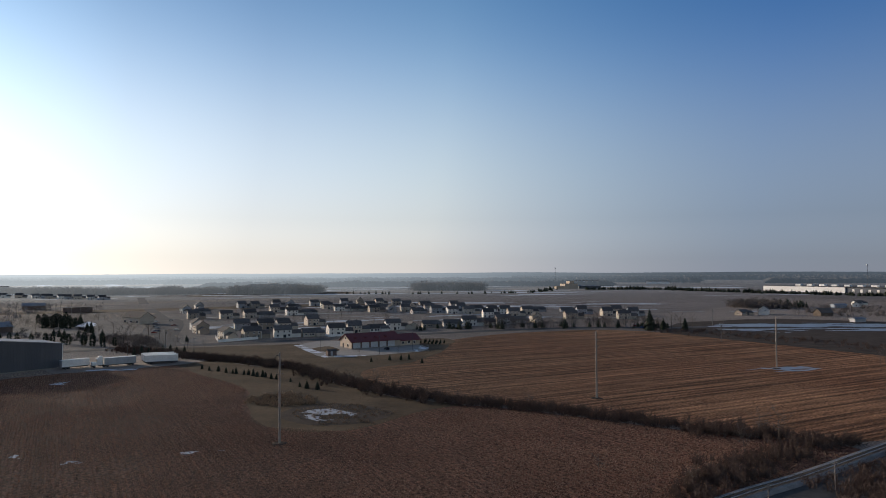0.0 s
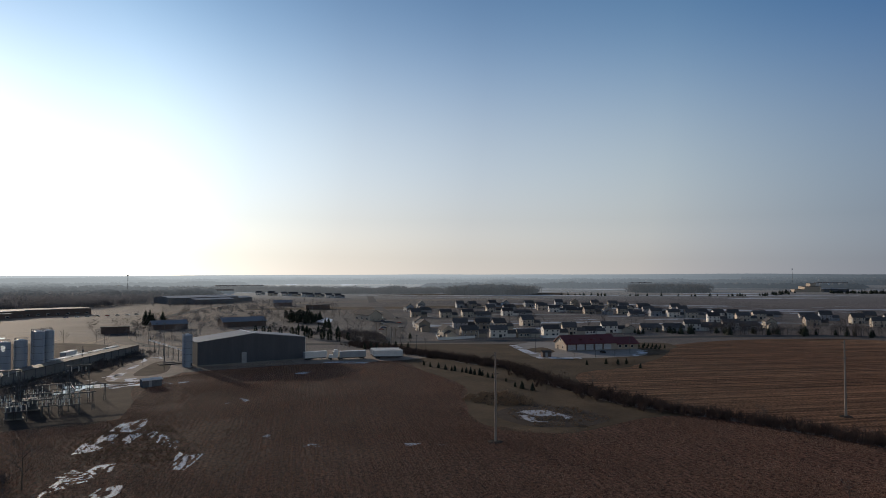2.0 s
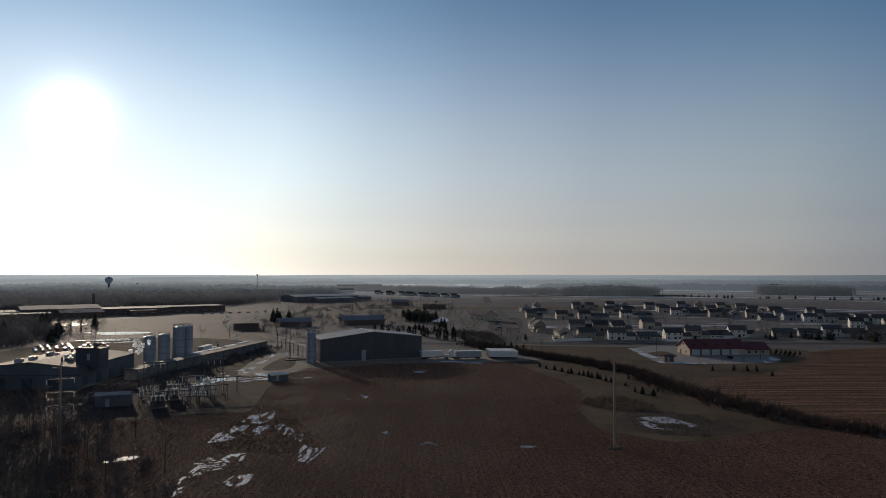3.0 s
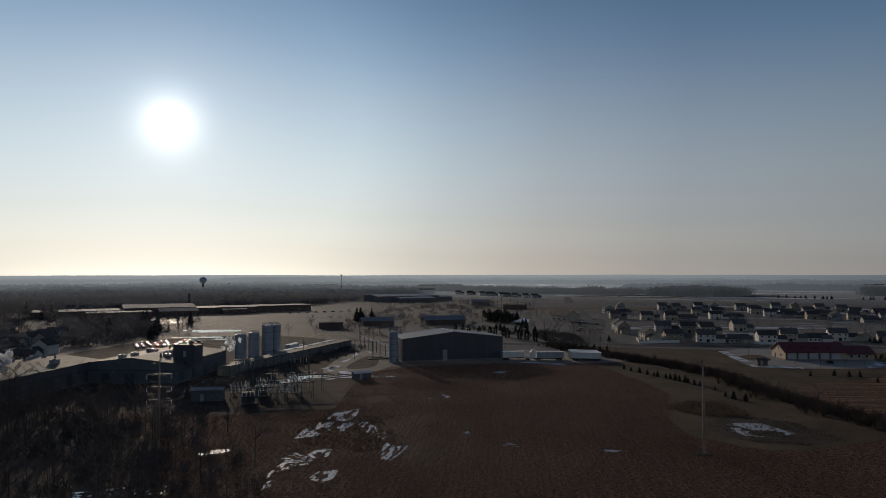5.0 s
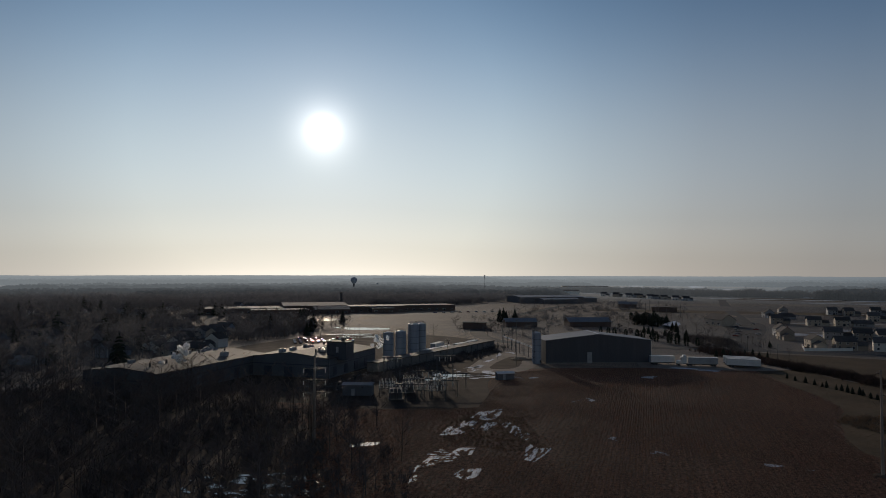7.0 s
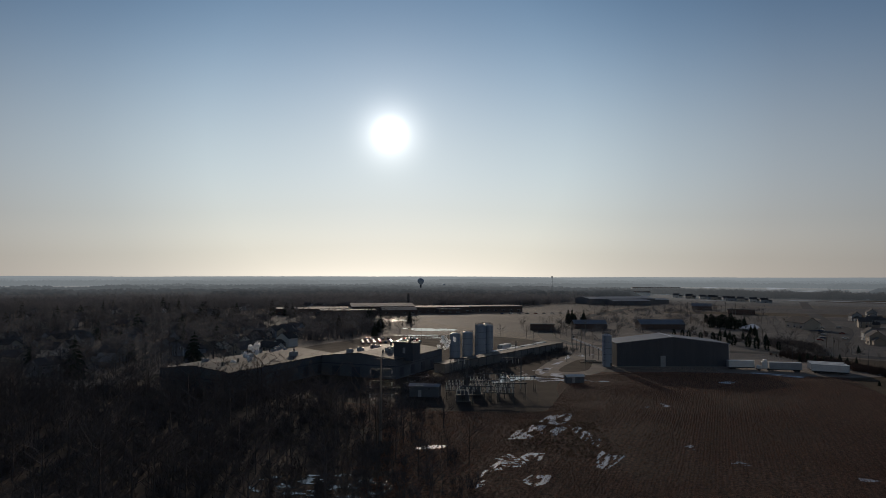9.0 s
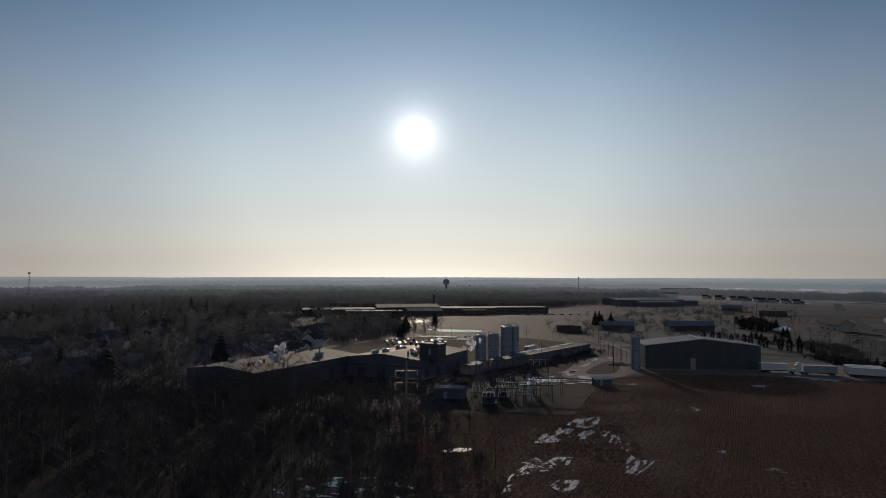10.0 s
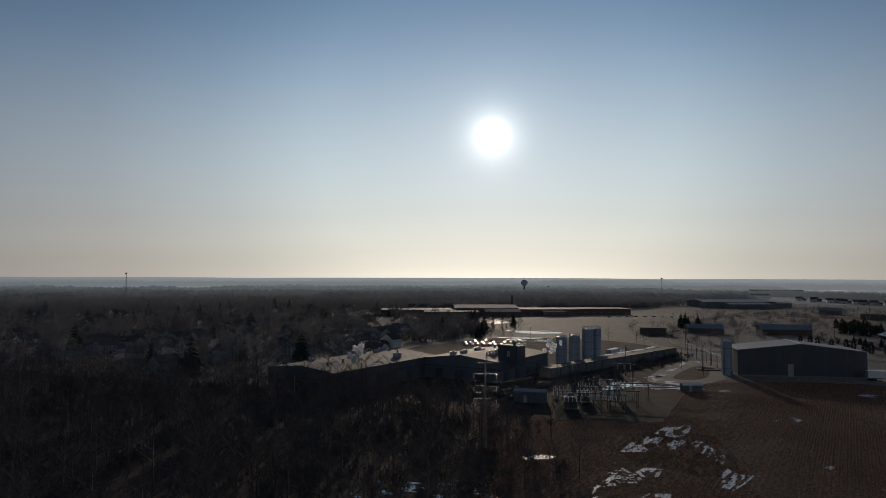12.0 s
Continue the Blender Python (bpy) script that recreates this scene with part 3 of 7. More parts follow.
# ---- ground ----
def make_ground():
    bm = bmesh.new()
    rings = [0, 60, 120, 200, 300, 450, 700, 1100, 1700, 2600, 3300, 3960]
    seg = 72
    centre = bm.verts.new((0, 0, 0))
    prev = None
    for r in rings[1:]:
        ring = [bm.verts.new((r * math.cos(2 * math.pi * k / seg), r * math.sin(2 * math.pi * k / seg), 0)) for k in range(seg)]
        for k in range(seg):
            j = (k + 1) % seg
            if prev is None:
                bm.faces.new((centre, ring[k], ring[j]))
            else:
                bm.faces.new((prev[k], ring[k], ring[j], prev[j]))
        prev = ring
    me = bpy.data.meshes.new("ground")
    bm.to_mesh(me)
    bm.free()
    me.materials.append(MAT["land"])
    tagged(new("ground", me), "flat brown winter farmland reaching the skyline", "ground", kind="structure")


make_ground()


def far_plain():
    """The hazy distance beyond the last fields that can be told apart."""
    V, T, seg = [], [], 96
    for r in (930, 1700, 2500, 3200, 3940):
        V.extend((r * math.cos(2 * math.pi * k / seg), r * math.sin(2 * math.pi * k / seg), 0.02) for k in range(seg))
    for q in range(4):
        for k in range(seg):
            a, b, e, f = q * seg + k, q * seg + (k + 1) % seg, q * seg + seg + k, q * seg + seg + (k + 1) % seg
            T.extend(((a, e, f), (a, f, b)))
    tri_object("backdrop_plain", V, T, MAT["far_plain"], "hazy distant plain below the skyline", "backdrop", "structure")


far_plain()
CREEK = [(-150, 335), (-107.6, 307), (-81, 290.7), (-53.5, 269.4), (-39, 246.1), (-23.1, 225.3), (-7.9, 206.7), (9.8, 195.6),
         (28.7, 185.5), (45.3, 174.4), (61.5, 161.6), (77.8, 152.5), (90, 147)]
sheet("field_stubble", [(-172, 207), (-158, 186), (-131, 149), (-146, 129), (-163, 121), (-178, 110), (-150, 90), (-118, 66), (-95, 35),  (-40, 30), (30, 60), (48, 106), (88, 141), (60, 160), (28, 183), (8, 193),
                        (-4, 186), (-22, 165), (-38, 169), (-50, 190), (-58, 222), (-80, 252), (-104, 280), (-133, 262), (-166, 226)], 0.03,
      MAT["field_stubble"], "harvested brown stubble field with faint crop rows", "field", wobble=1.5)
sheet("field_tilled", [(95, 150), (62, 164), (30, 188), (10, 199), (-6, 210), (-20, 228), (-28, 262), (-8, 290), (6, 340), (8, 372), (44, 412), (96, 433),
                       (130, 419), (158, 366), (190, 300), (215, 245), (180, 205)], 0.03, MAT["field_tilled"],
      "tilled warm brown field with long furrow lines", "field", wobble=1.5)
sheet("meadow", [(-160, 345), (-110, 300), (-80, 284), (-52, 262), (-30, 236), (-22, 228), (-26, 262), (-6, 290), (8, 345), (4, 384), (-60, 362), (-120, 345)],
      0.05, MAT["grass"], "rough winter grass beside the hedge", "grass", wobble=2)
sheet("meadow", [(-133, 290), (-108, 301), (-80, 283), (-52, 262), (-38, 240), (-22, 219), (-8, 203), (8, 194), (-3, 186), (-20, 164), (-40, 168),
                 (-52, 196), (-60, 224), (-84, 254), (-105, 281)], 0.05, MAT["grass"], "rough winter grass round the field pond", "grass", wobble=1.5)
sheet("field_dry", [(-420, 480), (-285, 470), (-262, 560), (-300, 760), (-470, 760)], 0.03, MAT["field_tan"], "pale dry grass field", "field", wobble=6)
sheet("field_dry", [(-430, 350), (-300, 330), (-262, 300), (-245, 262), (-262, 232), (-330, 262), (-470, 380), (-480, 440)], 0.036, MAT["field_tan"],
      "pale dry grass field behind the plant", "field", wobble=4)
sheet("field_dark", [(-290, 780), (-200, 730), (-60, 800), (60, 690), (170, 600), (260, 660), (430, 900), (420, 1280), (-180, 1110), (-330, 1000)], 0.04,
      MAT["field_far"], "dark ploughed far field", "field", wobble=10)
sheet("wet_field", [(150, 440), (180, 492), (260, 520), (330, 470), (330, 400), (260, 370), (190, 385)], 0.05, MAT["dirt"],
      "dark wet ploughed field", "field", wobble=6)
sheet("brush_ground", [(135, 421), (165, 440), (200, 388), (262, 368), (330, 340), (300, 235), (205, 232), (184, 296), (152, 362)], 0.025, MAT["dirt"],
      "dark brushy ground along the field edge", "ground", wobble=5)
sheet("plant_yard", [(-176, 128), (-208, 150), (-214, 190), (-240, 280), (-300, 300), (-345, 262), (-330, 200), (-290, 130), (-262, 80), (-225, 62), (-195, 82)],
      0.05, MAT["dirt"], "dark trodden yard round the plant", "pavement", wobble=1)
sheet("substation_yard", [(-163, 124), (-186, 158), (-178, 180), (-162, 178), (-134, 146), (-148, 130)], 0.07, MAT["yard_dirt"],
      "dark gravel yard of the substation", "pavement", wobble=0.6)
sheet("cinder_ground", [(-138, 142), (-150, 164), (-163, 184), (-170, 199), (-181, 196), (-204, 226), (-214, 240), (-206, 200), (-192, 164), (-165, 121), (-148, 127)], 0.045, MAT["dirt"],
      "dark bare soil between the plant and the field", "ground", wobble=1.5)
sheet("bare_soil", [(-125, 150), (-146, 122), (-200, 108), (-226, 170), (-222, 262), (-190, 228), (-158, 190)], 0.026, MAT["dirt"],
      "dark bare soil round the substation", "ground", wobble=2)
sheet("gravel_lot", [(-180.4, 198.9), (-200, 228), (-209.9, 252.2), (-205, 268), (-190, 256), (-171.7, 231.3), (-166, 214), (-170, 203)], 0.09, MAT["gravel"],
      "rounded pale gravel turning lot", "pavement", wobble=0.5)
sheet("lot_island", [(-180, 212), (-191, 230), (-198, 248), (-190, 245), (-179, 230), (-173.5, 217)], 0.12, MAT["dirt"], "dark earth island in the turning lot", "ground", wobble=0.8)
sheet("loading_yard", [(-143, 262), (-128, 262), (-100, 283), (-96, 300), (-120, 318), (-158, 300)], 0.08, MAT["gravel"],
      "gravel loading yard beside the shed", "pavement", wobble=0.6)
sheet("house_lot", [(-160, 412), (-152, 420), (-196, 545), (-226, 548), (-196, 480), (-172, 416)], 0.09, MAT["asphalt"],
      "dark asphalt lot beside the apartments", "pavement", wobble=1.0)
sheet("station_lot", [(-47, 303), (-30, 306.5), (-5, 324), (-4, 342), (-12, 356), (-55, 374), (-68, 352), (-60, 330)], 0.08, MAT["concrete"],
      "pale concrete forecourt with snowy edges", "pavement", wobble=0.5)
sheet("station_lawn", [(-58, 334), (-48, 322), (-44, 330), (-52, 346)], 0.10, MAT["grass"], "small lawn in the forecourt", "grass")
strip("road", [(-420, 1010), (-310, 760), (-205, 535), (-165, 430), (-146, 388), (-128, 356), (-80, 372), (-23, 403), (44, 434), (100, 452), (160, 448), (230, 480)],
      8, 0.10, MAT["asphalt"], "narrow asphalt road past the houses", "road", thick=0.05)
strip("road", [(-128, 356), (-160, 335), (-205, 318), (-246, 300), (-300, 340), (-352, 420), (-420, 560), (-500, 760)], 7, 0.106, MAT["asphalt"],
      "asphalt road leading past the sheds", "road", thick=0.05)
strip("road", [(-190, 560), (-145, 595), (-70, 620), (0, 610), (60, 575), (110, 548), (150, 545)], 7, 0.113, MAT["concrete"],
      "pale street among the houses", "road", thick=0.05)
strip("road", [(-270, 1010), (-200, 1170), (120, 1160), (430, 1330)], 9, 0.120, MAT["concrete"], "pale far road between fields", "road", thick=0.05)


def parcel(u0, u1, v0, v1, material, label, z=0.035):
    """A far strip of land squared to the land's grid; u runs across, v away."""
    ca, sa = math.cos(radians(GRID)), math.sin(radians(GRID))
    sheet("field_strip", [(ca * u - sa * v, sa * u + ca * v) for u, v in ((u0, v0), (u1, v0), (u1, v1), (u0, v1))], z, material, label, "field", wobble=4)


for step, (u0, u1, v0, v1, key) in enumerate(((60, 330, 650, 700, "field_far"), (-30, 300, 715, 760, "grass"), (200, 620, 560, 640, "field_far"), (90, 520, 900, 960, "field_tan"), (330, 720, 700, 800, "field_far"),
                            (20, 330, 1000, 1050, "field_far"), (360, 800, 860, 990, "field_far"), (150, 560, 1080, 1180, "grass"), (500, 1100, 1050, 1250, "field_tan"), (-60, 240, 1260, 1330, "field_tan"),
                            (0, 180, 770, 860, "field_far"), (-150, -20, 900, 1010, "field_far"), (-60, 50, 640, 700, "field_tan"), (-240, -120, 1050, 1200, "field_far"),
                            (-420, -60, 1400, 1520, "far_tan"), (-900, -500, 1150, 1230, "far_snow"), (-700, -300, 1290, 1340, "far_tan"), (100, 700, 1420, 1560, "far_brown"), (300, 1300, 1640, 1720, "far_tan"),
                            (-500, 200, 1760, 1830, "far_snow"), (-1500, -700, 1560, 1640, "far_tan"), (-1300, -400, 1900, 1990, "far_snow"), (700, 1500, 1280, 1400, "far_brown"), (-200, 900, 2050, 2200, "far_tan"),
                            (-1900, -1200, 900, 960, "far_snow"), (-2100, -1200, 1240, 1330, "far_tan"), (-2200, -900, 2250, 2400, "far_snow"), (-1700, -1000, 640, 680, "far_brown"))):
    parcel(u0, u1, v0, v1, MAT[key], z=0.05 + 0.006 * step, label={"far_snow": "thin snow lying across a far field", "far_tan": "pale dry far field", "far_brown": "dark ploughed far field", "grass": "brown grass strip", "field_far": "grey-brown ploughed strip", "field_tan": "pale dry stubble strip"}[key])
# snow, ice and water lying in the fields
SNOW = "thin broken patches of old snow on the field"
patches("snow_patch", [(-87.3, 113.8), (-95.5, 125.5), (-90.4, 123.2), (-88.7, 125.9), (-86.0, 118.4), (-84.8, 113.7)], 0.2, 1.0, -0.06, 0.10, MAT["snow"], SNOW, "snow", 6.0, 118, 4.0)
patches("snow_patch", [(-122.2, 136.3), (-126.7, 146.2), (-123.4, 151.1), (-117.3, 142.3), (-116.8, 137.2)], 0.2, 0.6, -0.05, 0.10, MAT["snow"], SNOW, "snow", 4.0, 118, 1.0)
patches("snow_patch", [(-114.1, 116.9), (-120.3, 127.3), (-121.4, 136.9), (-113.2, 136.7), (-107.5, 128.4), (-110.8, 124.1), (-111.8, 120.3)], 0.2, 0.5, 0.12, 0.10, MAT["snow"], SNOW, "snow", 4.0, 118, 2.5)
patches("snow_patch", [(-116.8, 140.9), (-114.4, 141.0), (-99.3, 132.3), (-96.8, 127.1), (-105.0, 130.6)], 0.2, 0.8, 0.12, 0.10, MAT["snow"], SNOW, "snow", 5.0, 118, 7.0)
patches("snow_patch", [(-101.8, 108.0), (-102.9, 112.0), (-100.5, 114.1), (-97.3, 109.4), (-98.2, 106.3)], 0.22, 0.4, -0.12, 0.10, MAT["snow"], SNOW, "snow", 2.0, 118, 8.0)
patches("snow_patch", [(-89.9, 95.6), (-91.5, 100.2), (-89.2, 103.1), (-85.9, 99.1), (-86.4, 95.4)], 0.2, 0.8, 0.0, 0.10, MAT["snow"], SNOW, "snow", 4.0, 118, 6.0)
patches("snow_patch", [(-87.5, 81.2), (-98.7, 94.6), (-101.9, 101.5), (-99.9, 103.8), (-95.2, 94.1)], 0.2, 0.7, 0.2, 0.10, MAT["snow"], SNOW, "snow", 3.0, 118, 16.5)
patches("snow_patch", [(-122, 97), (-120, 95.5), (-117.5, 100), (-118, 103), (-120.5, 101.5)], 0.4, 0.3, -0.25, 0.10, MAT["snow"], SNOW, "snow", 1.5, 60, 9.0)
patches("snow_patch", [(-104, 103), (-98, 100), (-96, 104), (-100, 107), (-105, 108)], 0.18, 1.0, 0.12, 0.10, MAT["snow"], SNOW, "snow", 1.5, 60, 19.0)
patches("snow_patch", [(-72, 136.5), (-68.5, 136), (-68, 138.5), (-71.5, 139)], 0.3, 0.5, 0.05, 0.08, MAT["snow"], SNOW, "snow", 2.0, 20, 2.0)
patches("snow_patch", [(-85, 140), (-82.5, 139.5), (-82, 143), (-85, 144)], 0.3, 0.6, 0.1, 0.08, MAT["snow"], SNOW, "snow", 1.5, 118, 3.0)
patches("snow_patch", [(-116.5, 174), (-113, 174), (-112.5, 181), (-117, 183)], 0.5, 0.3, 0.0, 0.08, MAT["snow"], SNOW, "snow", 2.0, 118, 5.0)
patches("snow_patch", [(-51, 143), (-43, 146.5), (-42.5, 148), (-52, 145)], 0.3, 0.5, 0.14, 0.08, MAT["snow"], SNOW, "snow", 3.0, 25, 11.0)
patches("snow_patch", [(-127, 231), (-121, 233), (-120, 239), (-125, 240)], 0.4, 0.35, 0.12, 0.09, MAT["snow"], SNOW, "snow", 2.0, 25, 12.0)
patches("snow_patch", [(-130, 262), (-112, 266), (-112, 270), (-131, 268)], 0.6, 0.3, -0.1, 0.13, MAT["snow"], SNOW, "snow", 4.0, 25, 13.0)
patches("snow_patch", [(-187, 192), (-165, 186), (-160, 198), (-176, 208), (-188, 214)], 0.6, 0.25, 0.16, 0.14, MAT["snow"], SNOW, "snow", 2.0, 60, 14.0)
patches("snow_patch", [(-184, 205), (-178, 200), (-198, 236), (-212, 256), (-206, 268), (-203, 262), (-206, 252), (-198, 232)], 0.6, 0.2, -0.05, 0.14, MAT["snow"],
        "snow left along the gravel lot's rim", "snow", 2.0, 118, 15.0)
patches("snow_patch", [(-70, 352), (-60, 328), (-47, 301), (-29, 305), (-30, 309), (-45, 306.5), (-57, 332), (-66, 352)], 0.6, 0.2, -0.12, 0.16, MAT["snow"],
        "snow left along the forecourt's rim", "snow", 2.0, 118, 16.0)
patches("snow_patch", [(-8, 320), (-2, 326), (-2, 345), (-6, 345), (-9, 330)], 0.6, 0.2, -0.08, 0.16, MAT["snow"],
        "snow heaped along the forecourt's rim", "snow", 2.0, 60, 17.0)
patches("snow_streak", [(-200, 735), (-60, 690), (100, 690), (260, 590), (330, 640), (200, 830), (60, 860), (-150, 830)], 4.0, 0.035, 0.26, 0.28, MAT["snow_thin"],
        "long streaks of snow in the far field", "snow", 6.0, 0, 21.0)
patches("snow_streak", [(-700, 980), (-300, 900), (200, 1050), (600, 900), (700, 1600), (-300, 2000), (-900, 1700)], 10.0, 0.012, 0.40, 0.30, MAT["far_snow"],
        "thin streaks of snow far across the fields", "snow", 6.0, 10, 22.0)
patches("snow_streak", [(-2200, 500), (-900, 500), (-700, 1000), (-900, 2300), (-2400, 2000)], 10.0, 0.012, 0.46, 0.32, MAT["far_snow"],
        "thin streaks of snow far across the fields", "snow", 7.0, 118, 23.0)
patches("wet_ground", [(-122, 62), (-118, 56), (-106, 58), (-98, 70), (-104, 80), (-114, 77)], 0.25, 0.6, 0.28, 0.12, MAT["water"],
        "shallow meltwater standing on the wood's floor", "water", 2.0, 40, 41.0)
patches("ice_sheet", [(172, 436), (185, 470), (250, 482), (330, 462), (330, 415), (255, 402), (200, 410)], 2.0, 0.05, 0.04, 0.12, MAT["ice"],
        "grey ice over the flooded field", "ice", 5.0, 0, 24.0)
patches("ice_sheet", [(106, 258), (118, 250), (136, 254), (146, 261), (138, 268), (114, 266)], 0.45, 0.16, 0.04, 0.08, MAT["ice"],
        "shallow blue-grey puddle round the pole", "ice", 3.0, 10, 33.0)
sheet("pond_bed", [(-40, 182), (-30, 169.5), (-16, 173), (-11, 184), (-20, 194), (-33, 197)], 0.08, MAT["dirt"], "muddy bed of the field pond", "ground", wobble=1)
patches("ice_sheet", [(-36, 182), (-29, 174), (-22, 176), (-20, 183), (-28, 190), (-33, 188)], 0.5, 0.16, 0.02, 0.11, MAT["snow_thin"],
        "white ice on the field pond", "ice", 1.8, 10, 26.0)
sheet("pond_ice", [(-247, 483), (-232, 470), (-214, 438), (-222, 455), (-240, 500), (-256, 527)], 0.12, MAT["snow"], "white frozen pond among trees", "ice", wobble=3)
sheet("pond", [(-462, 318), (-446, 346), (-478, 360), (-500, 330)], 0.12, MAT["water"], "pond glinting in the low sun", "water", wobble=4)
for outline, seed in (([(-398, 296), (-366, 322), (-346, 306), (-366, 288)], 31.0), ([(-350, 258), (-330, 284), (-312, 268), (-330, 250)], 32.0)):
    patches("pond", outline, 1.5, 0.08, -0.02, 0.12, MAT["water"], "broken shallow pond glinting in the low sun", "water", 3.0, 30, seed)


for outline, seed in (([(-222, 170), (-214, 192), (-206, 188), (-210, 166)], 61.0), ([(-176, 168), (-186, 186), (-178, 192), (-168, 176)], 62.0), ([(-262, 262), (-250, 290), (-236, 284), (-244, 256)], 63.0)):
    patches("puddle", outline, 0.5, 0.16, 0.16, 0.13, MAT["water"], "shallow meltwater puddles in the yard", "water", 4.0, 110, seed)
patches("snow_patch", [(-186, 186), (-178, 178), (-160, 196), (-152, 200), (-150, 206), (-166, 202)], 0.4, 0.4, 0.18, 0.14, MAT["snow"], SNOW, "snow", 3.0, 60, 64.0)


# ---- plants ----
def prism(V, T, a, b, ra, rb):
    """A tapered three-sided twig or limb from a to b."""
    a, b = np.array(a, float), np.array(b, float)
    d = (b - a) / max(np.linalg.norm(b - a), 1e-9)
    u = np.cross(d, (0.3, 0.8, 0.52))
    u /= max(np.linalg.norm(u), 1e-9)
    w = np.cross(d, u)
    k = len(V)
    for p, r in ((a, ra), (b, rb)):
        for q in range(3):
            f = 2 * math.pi * q / 3
            V.append(p + r * (math.cos(f) * u + math.sin(f) * w))
    for q in range(3):
        s = (q + 1) % 3
        T.extend(((k + q, k + s, k + 3 + s), (k + q, k + 3 + s, k + 3 + q)))


def sliver(V, T, a, b, w, rng):
    """A single flat twig that tapers to a point."""
    a, b = np.array(a, float), np.array(b, float)
    s = np.cross(b - a, rng.normal(size=3))
    s *= w / max(np.linalg.norm(s), 1e-9)
    k = len(V)
    V.extend((a - s, a + s, b))
    T.append((k, k + 1, k + 2))


def bare_tree(seed, limbs=9, subs=4, twigs=5, spread=0.33, width=0.004, first=0.22, fine=False):
    """A leafless tree one metre high: (limb verts, tris), (twig verts, tris)."""
    rng = np.random.default_rng(seed)
    V, T, V2, T2 = [], [], [], []
    bend = rng.normal(0, 0.02, 2)
    top = np.array((bend[0], bend[1], 0.78))
    prism(V, T, (0, 0, -0.01), top * 0.5, 0.016, 0.011)
    prism(V, T, top * 0.5, top, 0.011, 0.004)
    for i in range(limbs):
        h = first + (0.74 - first) * (i + rng.random()) / limbs
        a = top * (h / 0.78)
        f = i * 2.4 + rng.normal(0, 0.4)
        reach = spread * (0.55 + 0.6 * math.sin(math.pi * min(1, (h - first + 0.15) / 0.75))) * rng.uniform(0.7, 1.1)
        rise = rng.uniform(0.13, 0.27)
        b = a + np.array((math.cos(f) * reach, math.sin(f) * reach, rise))
        prism(V, T, a, b, 0.0065, 0.0025)
        for j in range(subs):
            k = rng.uniform(0.3, 1.0)
            c = a + (b - a) * k
            e = c + np.array((*(rng.normal(0, 0.075, 2) + np.array((math.cos(f), math.sin(f))) * 0.04), rng.uniform(0.03, 0.16)))
            if fine:
                sliver(V2, T2, c, e + (e - c) * 0.3, width * 0.8, rng)
            else:
                prism(V2, T2, c, e, width * 0.8, width * 0.5)
            for q in range(twigs):
                s = c + (e - c) * rng.uniform(0.2, 1.0)
                sliver(V2, T2, s, s + np.array((*rng.normal(0, 0.05, 2), rng.uniform(-0.01, 0.10))), width * 0.55, rng)
    return (np.array(V), np.array(T)), (np.array(V2), np.array(T2))


def merged(pair):
    (v, t), (v2, t2) = pair
    return np.concatenate((v, v2)), np.concatenate((t, t2 + len(v)))


def shrub(seed, stems=14, twigs=5, width=0.03, lean=0.55, foot=0.22):
    """A thicket of stems about one metre high and wide."""
    rng = np.random.default_rng(seed)
    V, T = [], []
    for i in range(stems):
        a = np.array((*rng.normal(0, foot, 2), -0.03))
        b = a + np.array((*rng.normal(0, lean * 0.4, 2), rng.uniform(0.5, 1.0)))
        sliver(V, T, a, b, width, rng)
        for q in range(twigs):
            s = a + (b - a) * rng.uniform(0.2, 0.9)
            sliver(V, T, s, s + np.array((*rng.normal(0, 0.2, 2), rng.uniform(0.02, 0.3))), width * 0.8, rng)
    return np.array(V), np.array(T)


def conifer_crown(seed, layers=11, blades=13):
    """A spruce crown one metre high: ragged drooping sprays."""
    rng = np.random.default_rng(seed)
    V, T = [], []
    for i in range(layers):
        h = 0.06 + 0.9 * i / layers
        r = 0.34 * (1 - h) ** 0.7 * (0.75 + 0.25 * math.sin(3.1 * h + 0.5)) + 0.015
        for j in range(blades):
            f = 2 * math.pi * (j + rng.random()) / blades
            rr = r * rng.uniform(0.65, 1.2)
            d = np.array((math.cos(f), math.sin(f), 0))
            s = np.array((-d[1], d[0], 0)) * rr * 0.34
            tip = d * rr + np.array((0, 0, h - rr * 0.35 + rng.normal(0, 0.015)))
            mid = d * rr * 0.5 + np.array((0, 0, h + 0.01))
            k = len(V)
            V.extend((np.array((0, 0, h + 0.10 * (1 - h) + 0.02)), mid - s, mid + s, tip, mid + np.array((0, 0, -0.045))))
            T.extend(((k, k + 1, k + 3), (k, k + 3, k + 2), (k + 1, k + 4, k + 3), (k + 4, k + 2, k + 3)))
    k = len(V)
    V.extend((np.array((0.02, 0, 0.9)), np.array((-0.01, 0.017, 0.9)), np.array((-0.01, -0.017, 0.9)), np.array((0, 0, 1.02))))
    T.extend(((k, k + 1, k + 3), (k + 1, k + 2, k + 3), (k + 2, k, k + 3)))
    return np.array(V), np.array(T)


